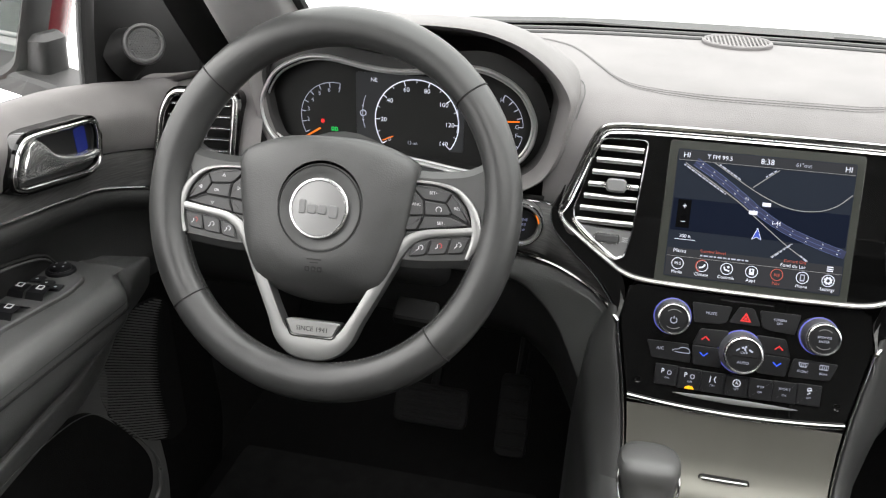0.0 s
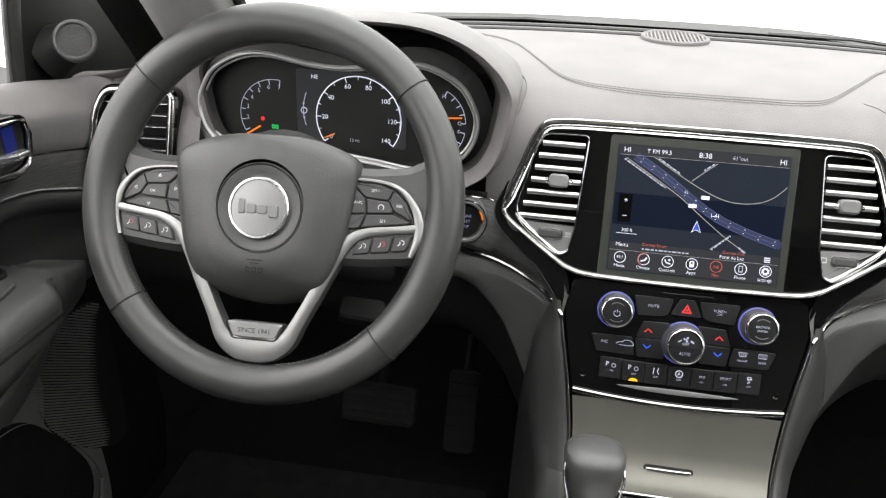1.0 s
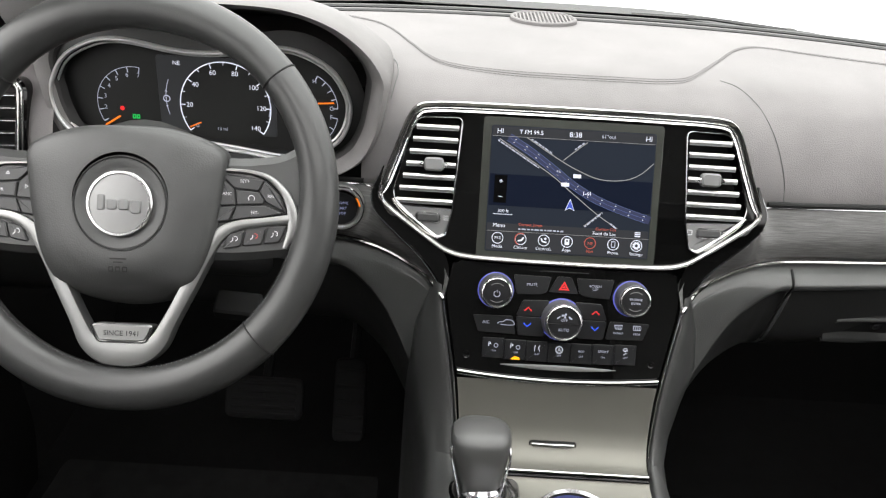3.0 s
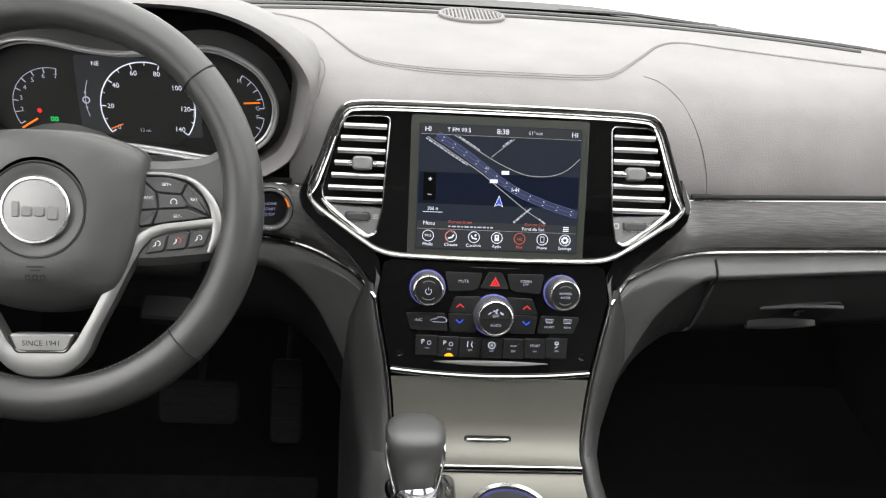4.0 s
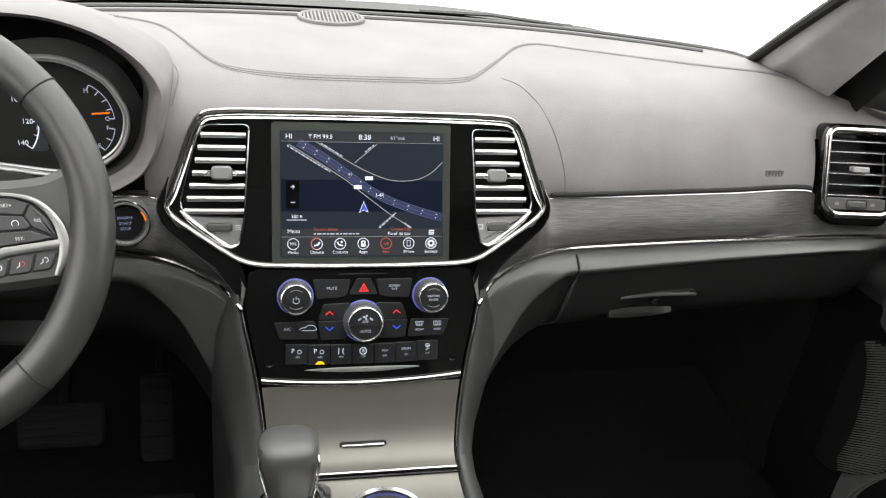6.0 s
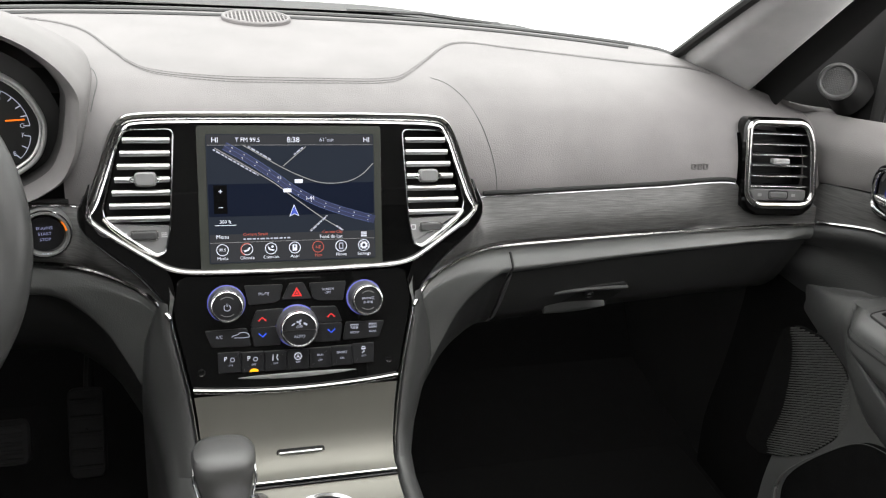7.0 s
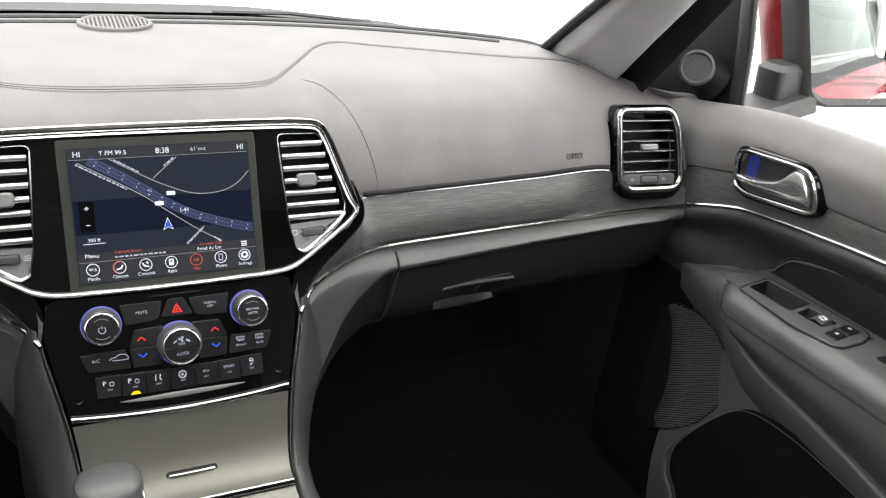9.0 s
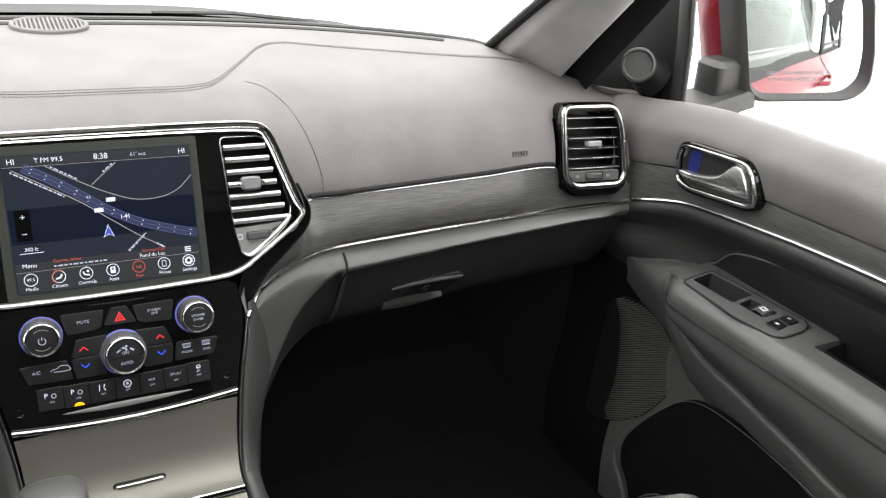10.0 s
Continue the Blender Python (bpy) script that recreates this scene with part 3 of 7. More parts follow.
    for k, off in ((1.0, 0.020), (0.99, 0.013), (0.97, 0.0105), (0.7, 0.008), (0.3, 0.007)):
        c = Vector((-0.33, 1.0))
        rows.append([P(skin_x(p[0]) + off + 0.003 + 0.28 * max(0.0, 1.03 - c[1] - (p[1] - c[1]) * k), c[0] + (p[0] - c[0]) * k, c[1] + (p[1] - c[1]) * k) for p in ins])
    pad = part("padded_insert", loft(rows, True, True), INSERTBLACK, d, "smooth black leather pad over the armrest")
    edge_ = [P(skin_x(p[0]) + 0.0155 + 0.28 * max(0.0, 1.03 - p[1]), p[0], p[1] + 0.002) for p in ins]
    part("insert_groove", tube(edge_, 0.0026, 0.0026, True, 6), GROOVE, pad)
    part("insert_piping", tube([p + Vector((-sx * 0.0012, 0, -0.0042)) for p in edge_], 0.0017, 0.0017, True, 6), DOORMOULD, pad, "rolled edge of the pad")
    # armrest: a broad top with hollows for the switches and the grip
    arm = []
    for y in [-0.055 - 0.70 * i / 140 for i in range(141)]:
        top, xi, rz = arm_top(y) + up, arm_in(y), ridge_z(y) + up
        d1 = 0.022 * smooth(-0.084, -0.088, y) * (1 - smooth(-0.240, -0.244, y)) if sx > 0 else 0.0
        d2 = 0.065 * smooth(-0.274, -0.284, y)
        dm = max(d1, d2)
        sz = min(top - 0.006, max(rz + 0.012, top - 0.031))
        flat_ = [P(0.800, y, top - d2), P(0.748, y, top - d2), P(0.743, y, top - dm), P(0.722, y, top - dm), P(0.716, y, top - max(d1, 0.7 * d2)), P(0.711, y, top - d1), P(0.690, y, top - d1), P(0.686, y, top)]
        arm.append(flat_ + cat([P(xi + 0.014, y, top + 0.0004), P(xi + 0.005, y, top - 0.006), P(xi, y, (top + sz) / 2), P(xi + 0.0005, y, sz), P(xi + 0.006, y, sz * 0.6 + rz * 0.4), P(0.704, y, rz + 0.003), P(0.722, y, rz - 0.004)], 3))
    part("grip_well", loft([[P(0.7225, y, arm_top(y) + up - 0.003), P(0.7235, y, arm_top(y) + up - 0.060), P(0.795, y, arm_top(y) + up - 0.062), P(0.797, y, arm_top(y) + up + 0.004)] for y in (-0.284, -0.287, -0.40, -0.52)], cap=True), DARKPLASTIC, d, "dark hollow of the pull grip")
    rest = part("armrest", loft(arm), ARMLEATHER, d, "black leather armrest with a stitched edge")
    for k, dz in enumerate((0.0, 0.007)):
        seam = [P(arm_in(y) - 0.0004, y, max(ridge_z(y) + 0.012, arm_top(y) - 0.031) + up + dz) for y in [-0.068 - 0.60 * i / 49 for i in range(50)]]
        if k == 0:
            part("armrest_seam", tube(seam, 0.0012, 0.0012, k=5), GROOVE, rest)
        part("armrest_stitching", dashes([p + Vector((-sx * 0.0005, 0, 0.0025)) for p in seam], 0.006, 0.7, 0.0005), THREAD, rest, kind="stuff")
    # one moulding: a shelf ahead of the armrest that wraps its front corner and runs back as a ridge under it
    keys = [((0.728, 0.100, 0.930), (0.734, 0.099, 0.920), (0.742, 0.097, 0.900), (0.756, 0.100, 0.865)),
            ((0.719, 0.068, 0.941), (0.722, 0.067, 0.932), (0.731, 0.066, 0.910), (0.750, 0.068, 0.868)),
            ((0.726, 0.047, 0.947), (0.718, 0.045, 0.938), (0.724, 0.043, 0.915), (0.750, 0.047, 0.862)),
            ((0.737, 0.020, 0.955), (0.711, 0.014, 0.947), (0.712, 0.011, 0.924), (0.750, 0.020, 0.855)),
            ((0.751, -0.010, 0.962), (0.706, -0.012, 0.956), (0.703, -0.014, 0.931), (0.748, -0.008, 0.850)),
            ((0.758, -0.036, 0.966), (0.708, -0.034, 0.966), (0.697, -0.032, 0.939), (0.748, -0.030, 0.843)),
            ((0.738, -0.051, 0.972), (0.711, -0.046, 0.972), (0.698, -0.041, 0.945), (0.748, -0.042, 0.836)),
            ((0.711, -0.0535, 0.970), (0.703, -0.0495, 0.964), (0.698, -0.047, 0.942), (0.748, -0.052, 0.830)),
            ((0.703, -0.0590, 0.949), (0.698, -0.0555, 0.944), (0.702, -0.050, 0.924), (0.748, -0.062, 0.822)),
            ((0.703, -0.0695, 0.927), (0.698, -0.0655, 0.922), (0.704, -0.058, 0.900), (0.748, -0.075, 0.812)),
            ((0.703, -0.0870, 0.906), (0.698, -0.0835, 0.900), (0.705, -0.078, 0.879), (0.748, -0.095, 0.798))]
    for y in (-0.119, -0.158, -0.2, -0.297, -0.374, -0.65):
        r = ridge_z(y)
        keys.append(((0.703, y, r + 0.001), (0.698, y, r - 0.005), (0.706, y, r - 0.027), (0.748, y, r - 0.095)))
    lines = []
    for j in range(7):
        line = []
        for i, (b, e, f, c) in enumerate(keys):
            b, e, f, c = Vector(b), Vector(e), Vector(f), Vector(c)
            rim = 1 - smooth(4.5, 7, i)                      # the shelf's raised far edge fades at the armrest
            v = (b + Vector((0.016, 0.0, -0.006 if i < 7 else 0.003)), b + Vector((0, 0, 0.0020 * rim)), b.lerp(e, 0.22) + Vector((0, 0, -0.0022 * rim)), e + Vector((0.0012, 0, 0.0)), f, f.lerp(c, 0.45) + Vector((-0.004, 0, 0)), c)[j]
            line.append(P(v[0], v[1], v[2] + up))
        lines.append(cat(line, 6))
    part("moulded_ridge", loft([cat(list(r), 4) for r in zip(*lines)]), DOORMOULD, d, "moulded shelf and edge that wrap the armrest")
    # switch panel on the armrest: local x runs back, local y runs out
    S = frame_at(P(0.716, -0.165, 0.9814 + up), (0, -1, 0.025), (sx, 0, 0.0))
    zs_ = 1 if (S.to_3x3() @ Vector((0, 0, 1)))[2] > 0 else -1
    S = S @ Matrix.Diagonal((1, 1, zs_, 1))
    if sx > 0:
        out = rnd([(-0.069, -0.037), (-0.0735, -0.024), (-0.082, 0.024), (-0.0063, 0.0300), (0.064, 0.0345), (0.0735, 0.0300), (0.083, 0.0107), (0.0850, -0.0265), (0.0785, -0.0358), (0.0264, -0.0445)], 0.007)
        tray = rnd([(-0.0690, -0.0210), (-0.0765, 0.0177), (-0.0095, 0.0246), (-0.0026, -0.0185)], 0.003, 3)
        well = rnd([(0.0047, -0.0139), (-0.0009, 0.0125), (0.0395, 0.0158), (0.0416, -0.0115)], 0.003, 3)
        sp_ = part("switch_panel", plate(S, out, -0.012, 0.0012, [tray, well], c=0.001), PODGREY, d, "satin black window switch panel")
        part("panel_gap", tube([S @ Vector((*p, 0.0)) for p in inset(out, -0.0008)], 0.0013, 0.0013, True, 6), GROOVE, sp_)
        part("switch_tray", cup(S, tray, (0.0010, -0.012, -0.018), 0.0015), DARKPLASTIC, sp_, "open tray in the switch panel")
        part("switch_bezel", cup(S, well, (0.0010, -0.005, -0.008), 0.0005), DARKPLASTIC, sp_)
        sw = part("window_switch", loft([[S @ Vector((x - 0.25 * y, y, h)) for x, h in ((0.012, -0.007), (0.018, 0.0005), (0.026, 0.0040), (0.036, 0.0020), (0.039, -0.005))] for y in (-0.0105, -0.009, 0.003, 0.0115, 0.013)]), PODGREY, sp_, "black rocker window switch")
        part("switch_mark", plate(S @ Matrix.Translation((0.029, 0.002, 0.0038)) @ pose(0, 0, 0, 0, 9, 0), rect(-0.0042, -0.0048, 0.0042, 0.0048, 0.001), 0, 0.0004, [rect(-0.0024, -0.0018, 0.0024, 0.0018)], c=0.0), PRINT, sw)
        for k in (0, 1):
            b = part("lock_switch", plate(S, rnd([(0.0545 - 0.004 * k, -0.0235 + 0.024 * k), (0.0510 - 0.003 * k, -0.001 + 0.0235 * k), (0.0690 - 0.002 * k, -0.0005 + 0.0235 * k), (0.0730 - 0.004 * k, -0.0225 + 0.024 * k)], 0.003), 0.0, 0.0028, c=0.001), BUTTON, sp_)
            part("switch_mark", flat_poly(S, circ(0.0617 - 0.0043 * k, -0.0105 + 0.0255 * k, 0.0026, 10), 0.0031), PRINT, b)
    else:
        out = rnd([(-0.067, -0.010), (-0.076, 0.010), (-0.087, 0.022), (-0.092, 0.050), (-0.06, 0.054), (0.20, 0.050), (0.20, -0.014), (0.062, -0.004), (-0.032, -0.016)], 0.008)
        sp_ = part("switch_panel", plate(S, out, -0.012, 0.004, c=0.0015), PODGREY, d, "satin black window switch panel")
        Dm = S @ Matrix.Translation((-0.070, 0.023, 0.004))
        dial_ = part("mirror_dial", lathe(Dm, [(0.0165, 0), (0.0160, 0.003), (0.0135, 0.0045), (0.0120, 0.0040), (0.0115, 0.007), (0.009, 0.008)], 24), BUTTON, sp_, "round mirror adjuster")
        for k in range(4):
            a = k * math.pi / 2 + 0.4
            part("switch_mark", flat_poly(Dm, circ(0.0065 * math.cos(a), 0.0065 * math.sin(a), 0.0014, 8), 0.0083), PRINT, dial_)
        for k in range(3):
            b = part("lock_switch", plate(S, rnd([(-0.050 + 0.006 * k, 0.041 - 0.0155 * k), (-0.036 + 0.006 * k, 0.039 - 0.0155 * k), (-0.038 + 0.006 * k, 0.0245 - 0.0155 * k), (-0.052 + 0.006 * k, 0.0265 - 0.0155 * k)], 0.002), 0, 0.0058, c=0.001), BUTTON, sp_)
            part("switch_mark", flat_poly(S, circ(-0.044 + 0.006 * k, 0.033 - 0.0155 * k, 0.0016, 8), 0.006), PRINT, b)
        for r in range(2):
            for c in range(2):
                x0, y0 = -0.022 + 0.045 * r, 0.006 + 0.024 * (1 - c) + 0.002 * r
                sw = part("window_switch", loft([[S @ Vector((x0 - x, y0 + y, h)) for x, h in ((0.012, 0.002), (0.006, 0.0065), (-0.004, 0.0125), (-0.016, 0.0105), (-0.021, 0.003))] for y in (-0.0105, -0.009, 0.0, 0.009, 0.0105)]), BUTTON, sp_, "black rocker window switch")
                part("switch_mark", plate(S @ Matrix.Translation((x0 + 0.007, y0, 0.0124)) @ pose(0, 0, 0, 0, 10, 0), rect(-0.0036, -0.0040, 0.0036, 0.0040, 0.001), 0, 0.0004, [rect(-0.0026, -0.0026, 0.0020, 0.0026)], c=0.0), PRINT, sw)
    # inside handle in its bezel
    ol = rnd([(0.073, 0.009), (0.068, 0.025), (0.055, 0.030), (-0.026, 0.0365), (-0.046, 0.036), (-0.061, 0.024), (-0.075, -0.002), (-0.074, -0.017), (-0.060, -0.024), (0.038, -0.036), (0.057, -0.032), (0.065, -0.023)], 0.009, 4)
    H = frame_at(P(0.7285, -0.065 if sx > 0 else -0.085, 1.110 if sx > 0 else 1.130), (-sx * 0.045, 1, 0), (sx * 0.05, 0, 1))
    zdir = -1 if (H.to_3x3() @ Vector((0, 0, 1)))[0] * sx > 0 else 1
    H = H @ Matrix.Diagonal((1, 1, zdir, 1))
    rim_ = inset(ol, 0.0062)
    hb = part("handle_bezel", plate(H, ol, -0.012, 0.0075, [inset(ol, 0.0085)], c=0.002), PIANO, d, "gloss black handle surround")
    part("handle_chrome_ring", tube([H @ Vector((*p, 0.0076)) for p in rim_], 0.0030, 0.0034, True, 10, up=H.to_3x3() @ Vector((0, 0, 1))), CHROME, hb, "chrome ring round the handle recess")
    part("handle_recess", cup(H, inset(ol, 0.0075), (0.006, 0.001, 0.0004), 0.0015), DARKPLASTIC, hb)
    part("recess_light", plate(H, rect(0.034, -0.008, 0.052, 0.019, 0.003), 0.0005, 0.0010, c=0.0), BLUE_DIM, hb, "blue lamp glow in the handle recess")
    edge_ = cat([(0.057, -0.0085), (0.035, -0.0075), (0.006, 0.0000), (-0.010, 0.0085), (-0.022, 0.0235), (-0.030, 0.0290), (-0.040, 0.0270), (-0.050, 0.0140), (-0.0600, -0.0060)], 5)
    foot_ = cat([(0.053, -0.0222), (0.035, -0.0210), (0.006, -0.0185), (-0.010, -0.0165), (-0.022, -0.0150), (-0.032, -0.0135), (-0.043, -0.0125), (-0.055, -0.0120), (-0.0630, -0.0105)], 5)
    rows = []
    for k, h in ((0.0, 0.001), (0.02, 0.006), (0.10, 0.0105), (0.22, 0.0118), (0.40, 0.0108), (0.62, 0.0082), (0.82, 0.0045), (1.0, 0.0008)):
        rows.append([H @ Vector((*a.lerp(b, k).to_2d(), h)) if len(a) > 2 else H @ Vector((*a.lerp(b, k), h)) for a, b in zip(edge_, foot_)])
    part("handle_lever", loft(rows), BRIGHTCHROME, hb, "broad polished pull handle with a flared end")
    # loudspeaker grille low in the door: fine ribs
    c = P(0.7335, 0.032, 0.786)
    c = c + Vector((0, 0, 1.4 * up))
    G = frame_at(c, (-sx * 0.10, 1, 0), (sx * 0.03, 0, 1))
    zg = -1 if (G.to_3x3() @ Vector((0, 0, 1)))[0] * sx > 0 else 1
    gx = rnd([(0.055, 0.062), (0.032, 0.079), (-0.019, 0.087), (-0.054, 0.077), (-0.078, 0.058), (-0.097, 0.0305), (-0.101, 0.004), (-0.089, -0.036), (-0.0585, -0.086), (-0.0195, -0.12), (0.02, -0.145), (0.055, -0.145)], 0.012, 4)
    Gb = G
    part("speaker_grille", plate(Gb, gx, -0.01 * zg, 0.002 * zg, c=0.0), FABRIC, d, "black ribbed speaker grille")
    bm = bmesh.new()
    for i in range(62):
        z = -0.150 + 0.262 * i / 61
        cut = []
        for p, r in zip(gx, gx[1:] + gx[:1]):
            fp, fr = p[1] + 0.62 * p[0] - z, r[1] + 0.62 * r[0] - z
            if fp * fr <= 0 and fp != fr:
                cut.append(p[0] + (r[0] - p[0]) * fp / (fp - fr))
        if len(cut) > 1:
            c0, c1 = min(cut) + 0.002, max(cut) - 0.002
            # ribs sink towards the front: the footwell's shade is put into their shape
            tube([Gb @ Vector((c, z - 0.62 * c, h * zg)) for c, h in ((c0, 0.003), (c0 * 0.7 + c1 * 0.3, 0.0035), (c0 * 0.5 + c1 * 0.5, 0.0022), (c0 * 0.3 + c1 * 0.7, 0.0011), (c1, -0.001))], 0.0011, 0.0013, k=5, bm=bm)
    part("grille_ribs", bm, DOORMOULD, d, kind="stuff")
    # map pocket: a raised lip round a flat sheet whose near-black stands for shade
    lip = cat([P(0.703, y, z + 2.0 * up) for y, z in ((-0.075, 0.54), (-0.047, 0.5955), (-0.0273, 0.616), (-0.0215, 0.648), (-0.034, 0.685), (-0.07, 0.7415), (-0.114, 0.795), (-0.151, 0.818), (-0.21, 0.826), (-0.30, 0.822), (-0.6, 0.79))], 6)
    part("pocket_lip", tube(lip, 0.0032, 0.0032, k=8, taper=lambda u: 1.0 - 0.85 * smooth(0.25, 0.55, u)), DOORMOULD, d)
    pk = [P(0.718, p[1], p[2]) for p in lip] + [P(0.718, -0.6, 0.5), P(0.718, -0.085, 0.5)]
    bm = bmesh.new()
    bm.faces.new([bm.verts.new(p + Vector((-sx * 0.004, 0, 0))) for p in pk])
    part("map_pocket_shade", bm, CARPETSHADE, d, "flat near-black sheet standing for the map pocket's shade")
    # window frame, sail panel, tweeter
    fw = 0.034 if sx > 0 else 0.0
    sail = [P(0.752, 0.30, 1.135), P(0.757, 0.032 + fw, 1.155), P(0.757, 0.035 + fw, 1.215), P(0.747, 0.040 + fw, 1.32), P(0.700, 0.0, 1.45), P(0.64, -0.30, 1.58), P(0.64, -0.25, 1.60), P(0.70, 0.10, 1.43), P(0.745, 0.30, 1.25)]
    bm = bmesh.new()
    bm.faces.new([bm.verts.new(p) for p in (sail[0], sail[1], sail[2], sail[3], sail[8])])
    bm.faces.new([bm.verts.new(p) for p in (sail[3], sail[4], sail[7], sail[8])])
    bm.faces.new([bm.verts.new(p) for p in (sail[4], sail[5], sail[6], sail[7])])
    bmesh.ops.remove_doubles(bm, verts=bm.verts, dist=1e-5)
    part("sail_panel", bm, SAILBLACK, d, "black sail panel at the front of the window")
    post = [P(0.762, 0.036 + fw, 1.16), P(0.756, 0.040 + fw, 1.25), P(0.745, 0.042 + fw, 1.34), P(0.72, 0.01 + fw, 1.56)]
    part("window_post", tube(cat(post, 4), 0.007, 0.012, k=8, up=(0, 1, 0)), PLASTIC, d)
    part("post_trim", tube(cat([p + Vector((sx * 0.0, -0.014, 0)) for p in post], 4), 0.003, 0.003, k=6, up=(0, 1, 0)), PODGREY, d)
    part("window_seal", tube([P(skin_x(y) + 0.049, y, sill_z(y) - 0.004) for y in ys[5:]], 0.003, 0.003, k=6), RUBBER, d, "black rubber glass seal")
    tp = P(0.710, 0.104 if sx > 0 else 0.078, 1.2137 if sx > 0 else 1.2180)
    Tm = look(tp, tp * 2 - Vector((-0.15, -0.75, 1.56)))
    tw = part("tweeter", lathe(Tm, [(0.0225, -0.016), (0.0240, -0.006), (0.0240, 0.003), (0.0228, 0.0065), (0.0205, 0.0075), (0.0190, 0.0065), (0.0182, 0.004), (0.001, 0.0048)], 36), PODGREY, d, "round tweeter pod")
    part("pod_body", tube(cat([tp + Vector((sx * o, oy, oz)) for o, oy, oz in ((0.010, 0.016, -0.004), (0.022, 0.018, -0.008), (0.046, 0.014, -0.020))], 6), 0.0235, 0.0235, k=24, up=(0, 0, 1), taper=lambda u: 0.92 + 0.55 * u * u), SAILBLACK, tw)
    bm = bmesh.new()
    for i in range(-5, 6):
        for j in range(-5, 6):
            px_, py_ = 0.0031 * i + 0.00155 * (j % 2), 0.0028 * j
            if px_ * px_ + py_ * py_ < 0.0168 ** 2:
                lathe(Tm @ Matrix.Translation((px_, py_, 0.0046)), [(0.0011, 0.0), (0.0009, 0.0010), (0.0003, 0.0013)], 6, bm)
    part("tweeter_mesh", bm, PODGREY, tw, "dotted metal mesh", kind="stuff")
    # outer skin and glass
    rows = [[P(0.835, y, sill_z(y) - 0.065), P(0.845, y, sill_z(y) - 0.085), P(0.905, y, 1.05), P(0.93, y, 0.9), P(0.92, y, 0.6), P(0.86, y, 0.35)] for y in ys]
    part("outer_skin", loft(rows), RED, d, "glossy dark red painted outer door skin")
    rows = [[P(skin_x(y) + 0.053, y, sill_z(y) - 0.02), P(0.835, y, sill_z(y) - 0.065)] for y in ys]
    part("sill_seal", loft(rows), RUBBER, d)
    pane = [[P(0.800 - 0.31 * (z - 1.17), y0 + fw, z), P(0.800 - 0.31 * (z - 1.17), -1.0, z)] for y0, z in ((0.03, 1.155), (0.03, 1.25), (-0.02, 1.38), (-0.16, 1.48), (-0.36, 1.59))]
    gp = part("window_pane", loft(pane), side_glass, d, "clear side window glass")
    gp.visible_shadow = False
    hy = -0.86
    part("outer_handle", tube(cat([P(0.905, hy + 0.12, 1.035), P(0.945, hy + 0.09, 1.04), P(0.948, hy - 0.04, 1.045), P(0.915, hy - 0.09, 1.045)], 5), 0.010, 0.013, k=10), RED, d, "red painted outside door handle")
    return d


def dashes(path, pitch, fill, r):
    """Stitches of thread along a path."""
    bm = bmesh.new()
    pts = [Vector(p) for p in path]
    acc = [0.0]
    for a, b in zip(pts, pts[1:]):
        acc.append(acc[-1] + (b - a).length)

    def place(s):
        for i in range(len(pts) - 1):
            if s <= acc[i + 1]:
                return pts[i].lerp(pts[i + 1], (s - acc[i]) / max(1e-9, acc[i + 1] - acc[i]))
        return pts[-1]
    s = 0.0
    while s + pitch < acc[-1]:
        tube([place(s), place(s + pitch * fill * 0.5) + Vector((0, 0, r * 0.3)), place(s + pitch * fill)], r, r, k=4, bm=bm)
        s += pitch
    return bm


door(1, "door_1", "front passenger door trimmed in black with a chrome handle")
door(-1, "door_2", "driver's door trimmed in black with a chrome handle")


